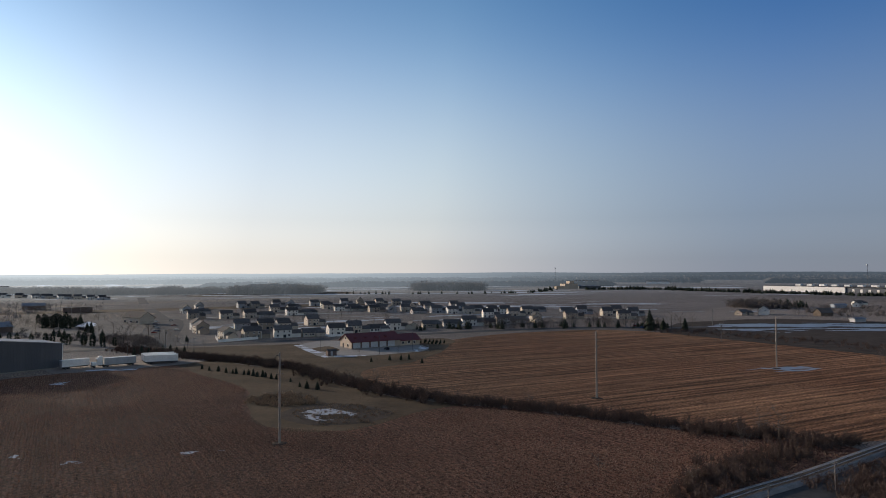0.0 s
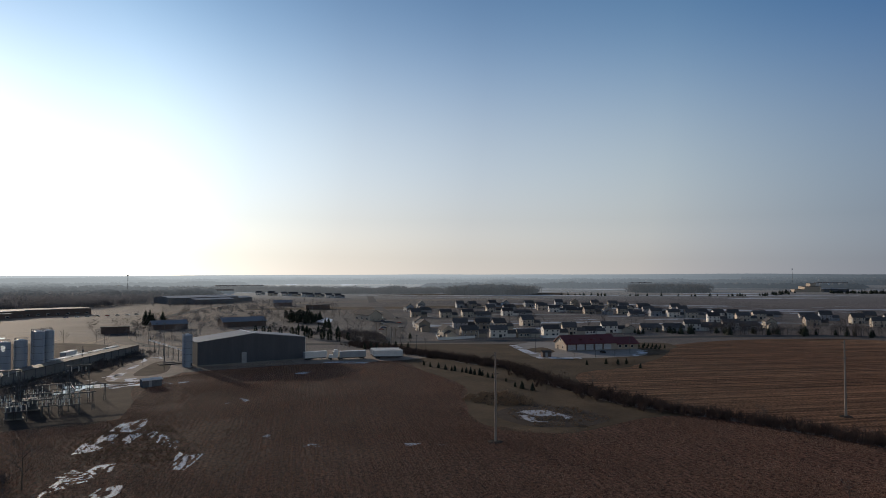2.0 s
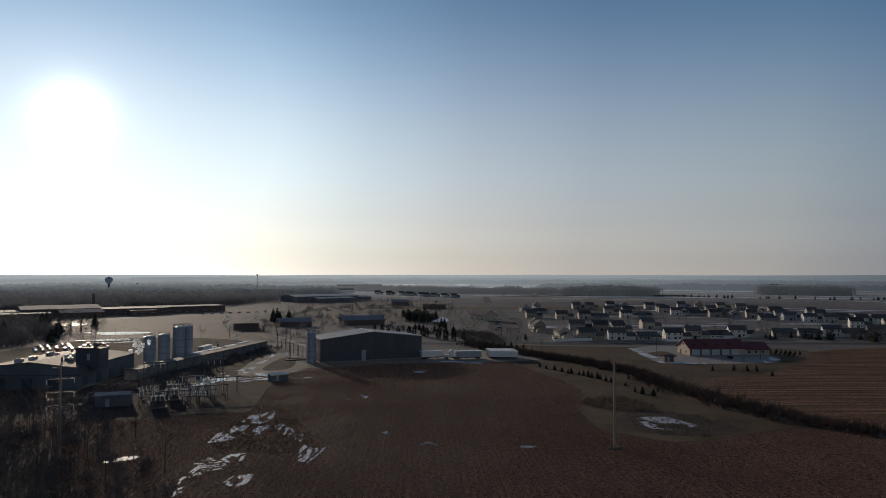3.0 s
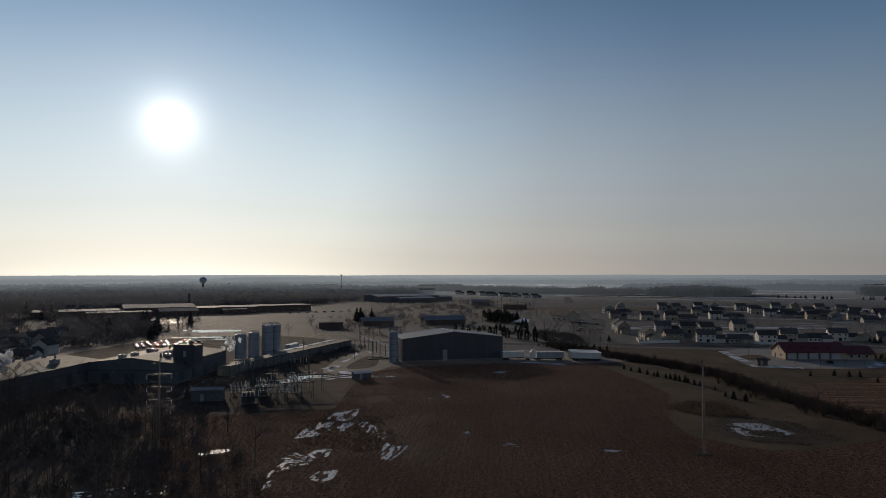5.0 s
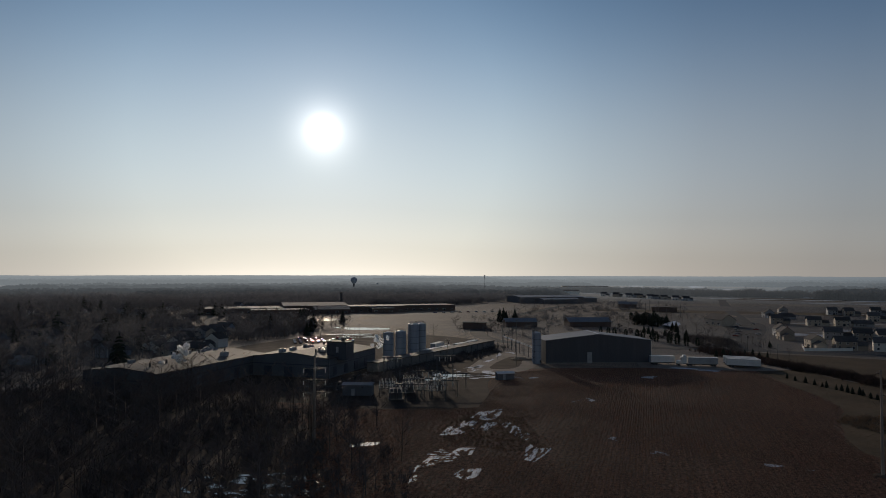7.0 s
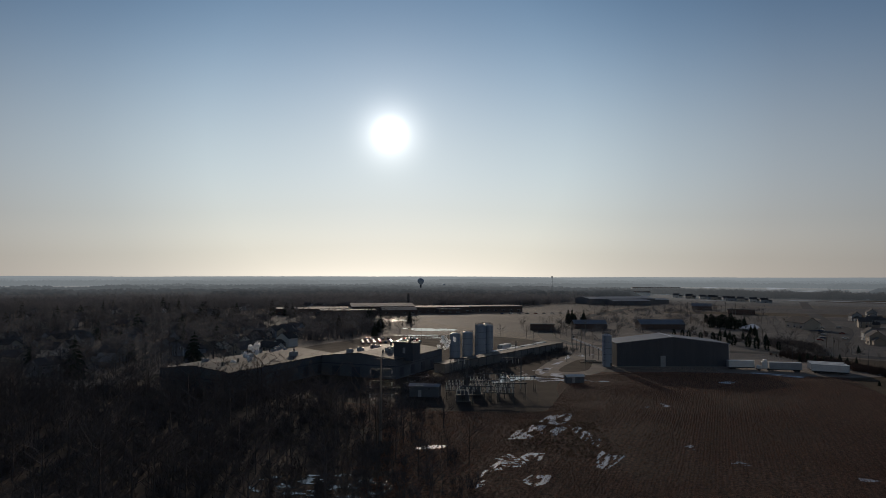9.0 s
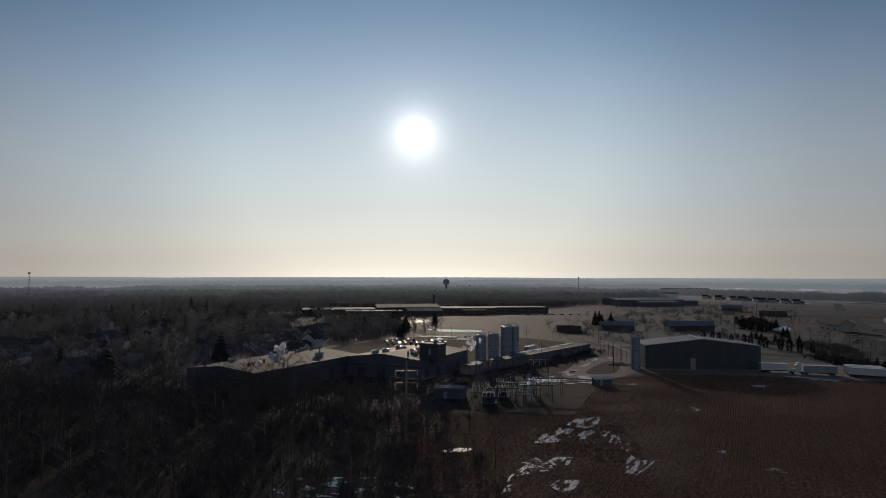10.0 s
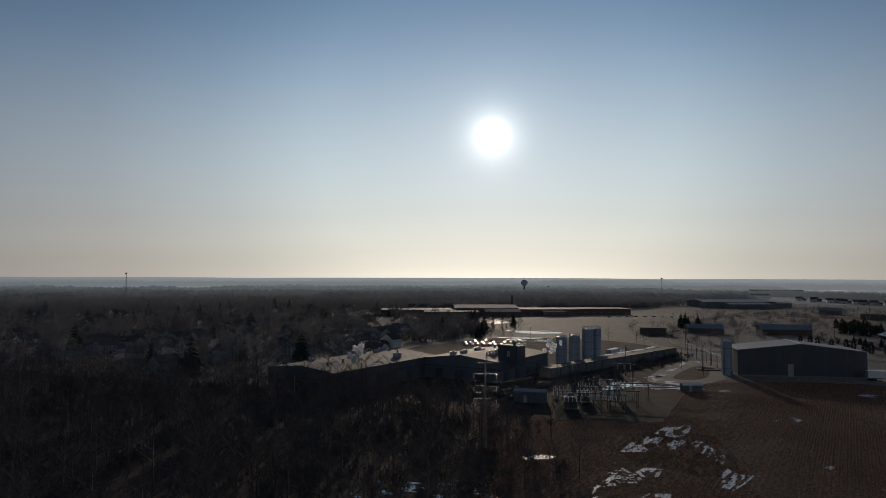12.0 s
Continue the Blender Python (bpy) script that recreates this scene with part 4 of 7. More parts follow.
def round_crown(seed, sprays=300):
    """A bushy evergreen one metre high, an uneven egg of short sprays."""
    rng = np.random.default_rng(seed)
    V, T = [], []
    for i in range(sprays):
        h = rng.uniform(0.03, 0.95)
        r = 0.36 * math.sin(math.pi * min(1.0, 0.16 + h * 0.84)) ** 0.6 * rng.uniform(0.5, 1.1)
        f = rng.uniform(0, 6.28)
        a = np.array((math.cos(f) * r * 0.4, math.sin(f) * r * 0.4, h))
        b = np.array((math.cos(f) * r, math.sin(f) * r, h + rng.uniform(-0.02, 0.09)))
        sliver(V, T, a, b, 0.04, rng)
    return np.array(V), np.array(T)


TREES = [bare_tree(s) for s in range(5)]
TREES_LIGHT = [merged(bare_tree(20 + s, limbs=8, subs=3, twigs=3, spread=0.34, width=0.0055)) for s in range(6)]
TREES_TOWN = [merged(bare_tree(30 + s, limbs=9, subs=5, twigs=3, spread=0.36, width=0.009, fine=True)) for s in range(6)]
SHRUBS = [shrub(60 + s) for s in range(5)]
THICKETS = [shrub(70 + s, 18, 6, 0.035, 0.3, 0.55) for s in range(5)]
LOW = [shrub(90 + s, 12, 6, 0.026, 0.45, 0.30) for s in range(6)]
CROWNS = [conifer_crown(80 + s) for s in range(3)]
FIRS = [conifer_crown(180 + s, 8, 9) for s in range(4)]
ROUND = [round_crown(85 + s) for s in range(4)]


def tree_template(i, label, group):
    (v, t), (v2, t2) = TREES[i]
    ob = thing("bare_tree", label, "tree", group=group)
    for nm, vv, tt, mt in (("trunk", v, t, MAT["bark"]), ("crown", v2, t2, MAT["twig"])):
        p = new(nm, tri_mesh(nm, vv, tt, mt))
        p.parent = ob
    return ob


def conifer_template(i, label, group):
    ob = thing("conifer", label, "tree", group=group)
    bm = bmesh.new()
    cyl(bm, 0, 0, -0.01, 0.3, 0.018, 0.012, 6)
    part("trunk", bm, MAT["bark"], ob)
    v, t = CROWNS[i]
    p = new("crown", tri_mesh("crown", v, t, MAT["needle"]))
    p.parent = ob
    return ob


def plant(template, spots, turn_seed=0):
    """Copies of one template tree at x, y, height; the template itself takes the first spot."""
    rng = random.Random(turn_seed)
    for k, (x, y, h) in enumerate(spots):
        m = pose(x, y, 0, 0, 0, rng.uniform(0, 360))
        w = h * rng.uniform(0.9, 1.15)
        ob = template if k == 0 else copy_thing(template, m)
        ob.matrix_basis = m @ Matrix.Diagonal((w, w, h, 1))


def grown(poly, count, seed, hmin, hmax, wide=1.0, keep=None):
    """Random spots for scatter() inside an outline."""
    rng = random.Random(seed)
    xs, ys = [p[0] for p in poly], [p[1] for p in poly]
    out = []
    tries = 0
    while len(out) < count and tries < count * 40:
        tries += 1
        x, y = rng.uniform(min(xs), max(xs)), rng.uniform(min(ys), max(ys))
        if not inside(x, y, poly) or (keep and not keep(x, y, rng)):
            continue
        h = rng.uniform(hmin, hmax)
        out.append((x, y, 0, rng.uniform(0, 6.28), h * wide * rng.uniform(0.8, 1.2), h))
    return out


def along(line, width, count, seed, hmin, hmax, wide=1.0):
    pts = smooth_ring(line, 8, closed=False)
    seg = [np.linalg.norm(b - a) for a, b in zip(pts, pts[1:])]
    rng = random.Random(seed)
    out = []
    for _ in range(count):
        k = rng.choices(range(len(seg)), seg)[0]
        f = rng.random()
        p = pts[k] + (pts[k + 1] - pts[k]) * f
        d = (pts[k + 1] - pts[k]) / max(seg[k], 1e-6)
        o = rng.gauss(0, width / 2.2)
        h = rng.uniform(hmin, hmax) * (0.7 + 0.6 * (0.5 + 0.5 * noise.noise((p[0] * 0.05, p[1] * 0.05, seed))))
        out.append((p[0] - d[1] * o, p[1] + d[0] * o, 0, rng.uniform(0, 6.28), h * wide * rng.uniform(0.8, 1.2), h))
    return out


def tuft(seed, n=3, w=0.055, h=0.28):
    rng = np.random.default_rng(seed)
    V, T = [], []
    for _ in range(n):
        a = np.array((*rng.normal(0, 0.09, 2), -0.02))
        sliver(V, T, a, a + np.array((*rng.normal(0, 0.12, 2), h * rng.uniform(0.5, 1.1))), w, rng)
    return np.array(V), np.array(T)


def stubble_rows(poly, angle, row, gap, seed, share):
    """Tufts standing in crop rows, thinned in patches."""
    rng = np.random.default_rng(seed)
    ca, sa = math.cos(radians(angle)), math.sin(radians(angle))
    uv = [(ca * x + sa * y, -sa * x + ca * y) for x, y in poly]
    u0, u1, v0, v1 = min(p[0] for p in uv), max(p[0] for p in uv), min(p[1] for p in uv), max(p[1] for p in uv)
    out = []
    for j in range(int((v1 - v0) / row)):
        for i in range(int((u1 - u0) / gap)):
            u, v = u0 + (i + rng.random()) * gap, v0 + j * row + rng.normal(0, 0.10)
            x, y = ca * u - sa * v, sa * u + ca * v
            if not inside(x, y, poly):
                continue
            dens = share + 0.8 * noise.fractal((x * 0.035, y * 0.035, seed), 1.0, 2.0, 3)
            if rng.random() < dens:
                out.append((x, y, 0.03, rng.random() * 6.28, rng.uniform(0.8, 1.5), rng.uniform(0.6, 1.3)))
    return out


TUFTS = [tuft(90 + k, 5, 0.034, 0.32) for k in range(6)]
CLODS = [tuft(100 + k, 4, 0.034, 0.14) for k in range(6)]
STUBBLE = [(-166, 205), (-130, 148), (-146, 129), (-162, 120), (-168, 109), (-140, 94), (-122, 78), (-99, 50), (-20, 70), (30, 80), (48, 108), (84, 140), (60, 158), (28, 181), (8, 191), (-4, 184), (-22, 163), (-40, 168), (-52, 190),
           (-59, 222), (-82, 252), (-106, 276), (-133, 258), (-162, 226)]
TILLED = [(92, 151), (62, 166), (30, 190), (10, 201), (-4, 212), (-16, 230), (-22, 262), (-4, 290), (8, 340), (10, 368), (44, 409), (96, 430), (130, 416), (156, 366), (187, 300), (208, 245), (176, 207)]
scatter("stubble", TUFTS, stubble_rows(STUBBLE, GRID + 91, 0.62, 0.46, 3, 0.74), MAT["straw"], "short broken corn stubble standing in rows", "stubble")
scatter("field_residue", CLODS, stubble_rows(TILLED, GRID, 1.15, 0.75, 4, 0.55), MAT["straw"], "crop residue lying along the furrows", "stubble")

scatter("grass_tufts", CLODS, grown([(-133, 288), (-108, 299), (-80, 281), (-52, 260), (-38, 238), (-22, 217), (-8, 201), (6, 193), (-3, 186), (-20, 166), (-40, 169), (-53, 196), (-61, 224), (-84, 254)], 9000, 41, 0.7, 1.6),
        MAT["grass_blade"], "dry grass tufts on the rough meadow", "grass")
scatter("grass_tufts", CLODS, grown([(-155, 345), (-110, 301), (-80, 286), (-52, 265), (-30, 240), (-24, 232), (-27, 262), (-7, 290), (6, 345), (-4, 322), (-47, 300), (-60, 330), (-70, 355), (-120, 345)], 9000, 42, 0.7, 1.6),
        MAT["grass_blade"], "dry grass tufts on the rough meadow", "grass")

# hedge along the creek, brush by the railway and at field edges
scatter("hedge_brush", SHRUBS, along(CREEK, 5.5, 1700, 1, 1.5, 3.2, 0.8), MAT["twig_red"], "dense leafless brush along the creek", "hedge")
scatter("hedge_brush", SHRUBS, along([(80, 150), (72, 141), (60, 132), (48, 122), (40, 112)], 6, 330, 2, 1.1, 2.4, 0.9), MAT["twig_red"],
        "leafless brush beside the railway bank", "hedge")
scatter("hedge_brush", SHRUBS, along([(66, 112), (80, 123), (96, 135), (112, 147)], 8, 360, 3, 1.1, 2.4, 0.9), MAT["twig_red"],
        "leafless brush on the far railway bank", "hedge")
scatter("hedge_brush", SHRUBS, along([(128, 428), (160, 405), (178, 378), (200, 345), (215, 310), (235, 270)], 20, 220, 4, 0.8, 2.4, 1.2), MAT["twig_red"],
        "leafless brush at the tilled field's edge", "hedge")
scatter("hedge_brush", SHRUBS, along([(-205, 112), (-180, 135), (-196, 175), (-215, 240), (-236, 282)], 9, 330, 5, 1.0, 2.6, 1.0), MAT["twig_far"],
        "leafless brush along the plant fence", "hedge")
scatter("reed_bed", SHRUBS, grown([(-125, 139), (-112, 146), (-98, 133), (-88, 124), (-94, 116), (-110, 114), (-120, 124)], 900, 6, 0.25, 0.6, 1.0),
        MAT["reed"], "brown reeds standing in the snowy marsh", "reeds")
scatter("reed_bed", SHRUBS, grown([(-54, 207), (-44, 214), (-34, 205), (-33, 196), (-44, 192), (-53, 198)], 260, 7, 0.7, 1.4, 1.0),
        MAT["reed"], "orange dry reeds beside the pond", "reeds")
scatter("reed_bed", SHRUBS, grown([(-38, 184), (-29, 169), (-16, 172), (-10, 184), (-20, 196), (-34, 197)], 260, 8, 0.3, 0.8, 1.2),
        MAT["reed"], "short dry reeds round the pond's rim", "reeds")

# the dark wood below the camera, its floor wet in places
WOOD = [(-320, 2), (-262, 44), (-238, 70), (-215, 90), (-185, 101), (-160, 106), (-140, 96), (-122, 86), (-105, 75), (-92, 62), (-86, 46), (-100, 0), (-135, -50), (-240, -120), (-340, -90)]
WOOD_EDGE = [(-320, 4), (-262, 48), (-236, 74), (-213, 94), (-185, 106), (-158, 110), (-136, 100), (-118, 88), (-102, 77), (-88, 62), (-80, 44)]
CLEAR = [(-128, 60), (-118, 52), (-96, 44), (-70, 40), (-66, 60), (-84, 74), (-100, 88), (-122, 80)]


def thin_wood(x, y, rng):
    return rng.random() < (0.40 if inside(x, y, CLEAR) else 1.0)


sheet("wood_floor", WOOD, 0.06, MAT["litter"], "dark leaf litter under the wood", "ground", wobble=9)
scatter("wood", [merged(t) for t in TREES[:4]], grown(WOOD, 860, 11, 8.0, 14.0, 0.95, thin_wood), MAT["twig_wood"], "dense dark leafless wood", "wood")
scatter("wood_edge", [merged(t) for t in TREES[:4]], along(WOOD_EDGE, 14, 130, 10, 5.0, 10.0, 0.9), MAT["twig_wood"], "thinner leafless trees along the wood's edge", "wood")
scatter("wood_brush", SHRUBS, grown(WOOD, 2000, 12, 1.5, 4.0, 1.0, thin_wood) + along(WOOD_EDGE, 16, 500, 13, 1.0, 3.0, 1.0), MAT["twig_wood"], "leafless undergrowth in the wood", "brush")
edge = [(-129, 92, 12), (-124, 88, 10), (-117, 80, 11), (-110, 72, 9.5), (-104, 96, 10.5), (-98, 70, 8), (-140, 99, 13), (-150, 104, 12), (-160, 108, 13), (-121, 74, 12),
        (-92, 60, 7), (-173, 108, 12), (-186, 106, 13), (-205, 100, 15), (-211, 104, 14), (-222, 96, 13), (-203, 109, 13), (-145, 90, 12), (-133, 82, 13)]
plant(tree_template(0, "leafless tree with grey bark at the wood's edge", "trees at the wood's edge"), edge[::3], 1)
plant(tree_template(1, "leafless tree with grey bark at the wood's edge", "trees at the wood's edge"), edge[1::3], 2)
plant(tree_template(2, "leafless tree with grey bark at the wood's edge", "trees at the wood's edge"), edge[2::3], 3)
hedge_trees = [(71, 153, 7), (74, 150, 8), (62, 140, 6), (30, 128, 4), (44, 120, 4), (-18, 224, 6), (-28, 234, 6), (6, 199, 5), (26, 189, 5),
               (178, 274, 8), (184, 276, 8), (190, 272, 9), (196, 279, 8), (203, 272, 9), (172, 268, 6), (150, 440, 11), (158, 446, 10), (168, 452, 9)]
plant(tree_template(3, "small leafless tree in a hedge", "hedge trees"), hedge_trees[::2], 4)
plant(tree_template(4, "small leafless tree in a hedge", "hedge trees"), hedge_trees[1::2], 5)
yard_trees = [(-158, 391, 11), (-170, 396, 12), (-150, 386, 9), (-182, 384, 10), (-129, 360, 6), (-135, 372, 6), (-142, 380, 7), (-194, 428, 9), (-262, 470, 10), (-243, 431, 9),
              (-118, 338, 6), (-108, 332, 6), (-60, 318, 4), (-33, 312, 3.5), (-16, 316, 3.5), (-346, 400, 8), (-300, 300, 8), (-288, 310, 9)]
plant(tree_template(0, "leafless yard tree with a round crown", "yard trees"), yard_trees[::2], 6)
plant(tree_template(2, "leafless yard tree with a round crown", "yard trees"), yard_trees[1::2], 7)

SMALL = [(-76.1, 258.5, 2.2), (-73, 256, 1.8), (-71.6, 255.5, 2.6), (-68, 253, 2.0), (-66.3, 252.5, 2.3), (-64, 250, 2.8), (-62.2, 248.3, 2.3), (-60, 247.5, 2.9), (-58.9, 246.9, 2.2),
         (-56, 243, 2.2), (-54, 242, 2.0), (-40.1, 222.7, 2.8), (-36.4, 220.5, 2.8), (-43, 226, 1.8), (-48, 236, 1.6), (-80, 262, 2.4), (-84, 264, 2.0), (-88, 268, 2.2),
         (-25.4, 286.5, 2.2), (-18.2, 291.6, 2.6), (-13.5, 291.4, 2.6), (-10.3, 293.1, 2.8), (-4.7, 282.1, 2.2)]
plant(conifer_template(0, "small young spruce planted in a row on grass", "young spruces"), SMALL, 8)
rowx = [(-133.6 + 2.6 * k, 315 + 1.6 * k + 0.6 * math.sin(k * 3), 3.6 + 0.7 * math.sin(k * 1.7)) for k in range(8)]
rowx += [(-6.5 + 1.9 * k, 360 - 1.5 * k + 0.5 * math.cos(k * 5), 2.0 + 0.4 * math.sin(k * 2)) for k in range(6)] + [(-4 + 1.9 * k, 366 - 1.5 * k, 2.1) for k in range(6)]
plant(conifer_template(1, "dark young spruce in a planted row", "spruces in rows"), rowx, 9)
BIG = [(132.8, 428.8, 18), (155, 430, 11), (143, 434, 10), (-258, 500, 9), (-262, 506, 10), (-254, 508, 9), (-268, 512, 9), (-250, 498, 8), (-208, 429, 10), (-213, 434, 9), (-221, 411, 6),
       (-207, 396, 7), (-214, 404, 6.5), (-200, 398, 7), (-190, 394, 7), (-183, 390, 8), (-131, 374, 5), (-349, 422, 15), (-342, 418, 16), (-336, 424, 14), (-352, 430, 13), (-346, 426, 12), (-462, 318, 15),
       (-440, 300, 16), (-428, 330, 13), (-395, 280, 14), (-372, 262, 13), (-410, 256, 14), (-352, 245, 11)]
BIG = [(x, y, h * 0.75) for x, y, h in BIG]
plant(conifer_template(2, "tall dark spruce with a ragged crown", "tall spruces"), BIG, 10)
scatter("tree_belt", FIRS, along([(290, 1330), (419, 1320), (470, 1200), (521, 1105), (570, 1010), (620, 945), (700, 860)], 22, 420, 14, 4, 7.5, 1.7),
        MAT["needle"], "dark shelter belt of conifers", "trees")
scatter("tree_belt", FIRS, along([(-140, 1135), (-40, 1122), (155, 1152), (230, 1370)], 12, 60, 15, 4, 7, 1.4),
        MAT["needle"], "scattered dark conifers far off", "trees")
scatter("grove", FIRS, grown([(318, 668), (365, 668), (372, 700), (322, 700)], 26, 16, 6, 9, 1.5), MAT["needle"], "dark conifer grove by the farm", "trees")
scatter("grove", THICKETS, grown([(290, 660), (330, 650), (338, 700), (296, 705)], 34, 17, 7, 11, 1.0), MAT["twig_wood"], "leafless grove by the farm", "trees")
scatter("grove", TREES_LIGHT, along([(262, 560), (330, 560), (390, 540), (450, 560), (520, 600)], 40, 70, 18, 5, 10, 1.0), MAT["twig_wood"],
        "scattered leafless trees round the farm", "trees")
scatter("garden_trees", TREES_LIGHT, grown([(-225, 545), (-250, 500), (-262, 470), (-300, 470), (-290, 560), (-250, 590)], 60, 19, 4, 9, 1.1), MAT["twig"],
        "leafless trees beyond the frozen pond", "trees")
scatter("garden_trees", TREES_LIGHT, grown([(-200, 600), (-110, 430), (30, 465), (110, 470), (160, 540), (110, 610), (-20, 720), (-160, 760)], 230, 20, 3, 7, 1.0), MAT["twig_wood"],
        "small leafless garden trees", "trees")
scatter("garden_trees", FIRS, along([(-14, 438), (30, 452), (70, 455), (110, 458), (150, 446)], 12, 46, 22, 3.5, 6.5, 1.3), MAT["needle"],
        "dark evergreens behind the houses", "trees")
scatter("roadside_brush", SHRUBS, grown([(-190, 402), (-160, 400), (-133, 345), (-150, 343), (-175, 372)], 190, 23, 1.0, 3.2, 1.2), MAT["twig"],
        "leafless brush beside the frozen pond", "brush")
scatter("garden_trees", TREES_LIGHT, along([(30, 452), (70, 455), (110, 458), (150, 450)], 16, 170, 21, 5, 9, 1.0), MAT["twig_wood"], "leafless trees behind the houses", "trees")

def wood_mass(name, line, depth, lo, hi, material, seed, closed=False):
    """A far leafless wood as one body: a ragged front, and ragged tops behind it."""
    pts = smooth_ring(line, 8, closed=closed)
    run = [0]
    for a, b in zip(pts, pts[1:]):
        run.append(run[-1] + np.linalg.norm(b - a))
    n = max(8, int(run[-1] / 3.5))
    rng = np.random.default_rng(seed)
    V, T, rows = [], [], 5
    for k in range(n + 1):
        s = run[-1] * k / n
        p = np.array([np.interp(s, run, [q[i] for q in pts]) for i in (0, 1)])
        q = np.array([np.interp(min(s + 5, run[-1]), run, [w[i] for w in pts]) for i in (0, 1)])
        q0 = np.array([np.interp(max(s - 5, 0), run, [w[i] for w in pts]) for i in (0, 1)])
        d = (q - q0) / max(np.linalg.norm(q - q0), 1e-6)
        side = np.array((-d[1], d[0]))
        if side @ p < 0:
            side = -side
        taper = min(1.0, 0.35 + 0.13 * min(k, n - k))
        base = lo + (hi - lo) * (0.5 + 0.7 * noise.noise((s * 0.012, seed, 0.0)))
        V.append((*(p + side * rng.normal(0, 2.0)), -0.5))
        for r in range(rows):
            h = base * taper * rng.uniform(0.62, 1.15) * (0.80 + 0.20 * min(1, r))
            V.append((*(p + side * (depth * r / (rows - 1) + rng.normal(0, 2.0))), h))
    w = rows + 1
    for k in range(n):
        for r in range(rows):
            a, b, e, f = k * w + r, k * w + r + 1, (k + 1) * w + r, (k + 1) * w + r + 1
            T.extend(((a, b, f), (a, f, e)))
    tri_object(name, V, T, material, "grey leafless wood far across the plain", "wood")


# woods and town trees farther off
WOODLOT = [(-330, 1130), (-320, 1240), (-200, 1240), (-205, 1118)]
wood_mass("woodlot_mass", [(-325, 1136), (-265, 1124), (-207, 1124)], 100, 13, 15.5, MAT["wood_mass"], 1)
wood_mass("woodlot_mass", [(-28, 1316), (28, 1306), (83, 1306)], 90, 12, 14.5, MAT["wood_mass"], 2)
scatter("woodlot", THICKETS, grown(WOODLOT, 420, 31, 12, 17, 0.9), MAT["twig_far"], "square leafless woodlot", "wood")
scatter("woodlot", THICKETS, grown([(-30, 1310), (85, 1300), (90, 1400), (-30, 1410)], 360, 32, 13, 17, 0.9), MAT["twig_far"], "square leafless woodlot", "wood")
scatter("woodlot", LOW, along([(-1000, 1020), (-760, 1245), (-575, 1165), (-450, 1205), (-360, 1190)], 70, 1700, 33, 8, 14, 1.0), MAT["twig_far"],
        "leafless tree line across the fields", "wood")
TOWN = [(-322, 22), (-268, 56), (-262, 84), (-285, 130), (-325, 175), (-380, 210), (-430, 262), (-520, 280), (-640, 360), (-625, 470), (-575, 590), (-600, 760), (-760, 960), (-1000, 1120),
        (-1350, 1480), (-1800, 1500), (-1900, 700), (-1900, -260), (-900, -130), (-400, -60)]
TOWN_NEAR = [(-322, 22), (-268, 56), (-262, 84), (-285, 130), (-325, 175), (-380, 210), (-430, 262), (-520, 280), (-640, 360), (-720, 330), (-760, 100), (-740, -110), (-400, -60)]


def town_keep(x, y, rng):
    d = math.hypot(x, y)
    street = min((x * 0.45 + y * 0.89) % 88, (x * 0.89 - y * 0.45) % 120)
    clump = noise.noise((x * 0.012, y * 0.012, 3.0))
    return street > 10 and clump > rng.uniform(-0.75, 0.15)


def town_far(x, y, rng):
    d = math.hypot(x, y)
    return d < 1150 and not inside(x, y, TOWN_NEAR) and rng.random() < 800 / max(d, 800) and noise.noise((x * 0.006, y * 0.006, 5.0)) > rng.uniform(-0.7, -0.1)


scatter("town_brush", SHRUBS, grown([(-322, 22), (-268, 56), (-262, 84), (-285, 130), (-325, 175), (-400, 215), (-520, 260), (-640, 200), (-640, -90), (-400, -60)], 1000, 36, 1.5, 4.0, 1.2),
        MAT["twig_town"], "leafless garden brush all through the town", "brush")
scatter("town_trees", TREES_LIGHT, grown([(-322, 22), (-268, 56), (-262, 84), (-285, 130), (-325, 175), (-400, 215), (-520, 260), (-600, 200), (-600, -70), (-400, -60)], 360, 37, 8, 14, 1.0),
        MAT["twig_wood"], "dark leafless trees of the near town", "trees")
scatter("town_trees", TREES_TOWN, grown(TOWN_NEAR, 900, 34, 8, 16, 1.0, town_keep), MAT["twig_town"], "leafless trees all through the town", "trees")
scatter("town_trees", LOW, grown(TOWN, 3800, 38, 7, 14, 0.9, town_far), MAT["twig_far_town"], "leafless trees of the far town, greyed as if by haze", "trees")
scatter("town_trees", FIRS, grown(TOWN_NEAR, 60, 35, 9, 16, 1.2, town_keep), MAT["needle"], "dark conifers among the town's trees", "trees")
scatter("yard_trees", LOW, grown([(-520, 285), (-480, 320), (-420, 300), (-372, 262), (-340, 205), (-362, 195), (-430, 240)], 260, 44, 3, 9, 1.0), MAT["twig_town"],
        "leafless brush and young trees behind the plant", "trees")
scatter("yard_trees", LOW, grown([(-205, 330), (-262, 318), (-330, 360), (-420, 560), (-450, 690), (-380, 690), (-290, 470)], 240, 45, 1.5, 5, 1.2), MAT["twig_town"],
        "leafless brush round the sheds", "trees")
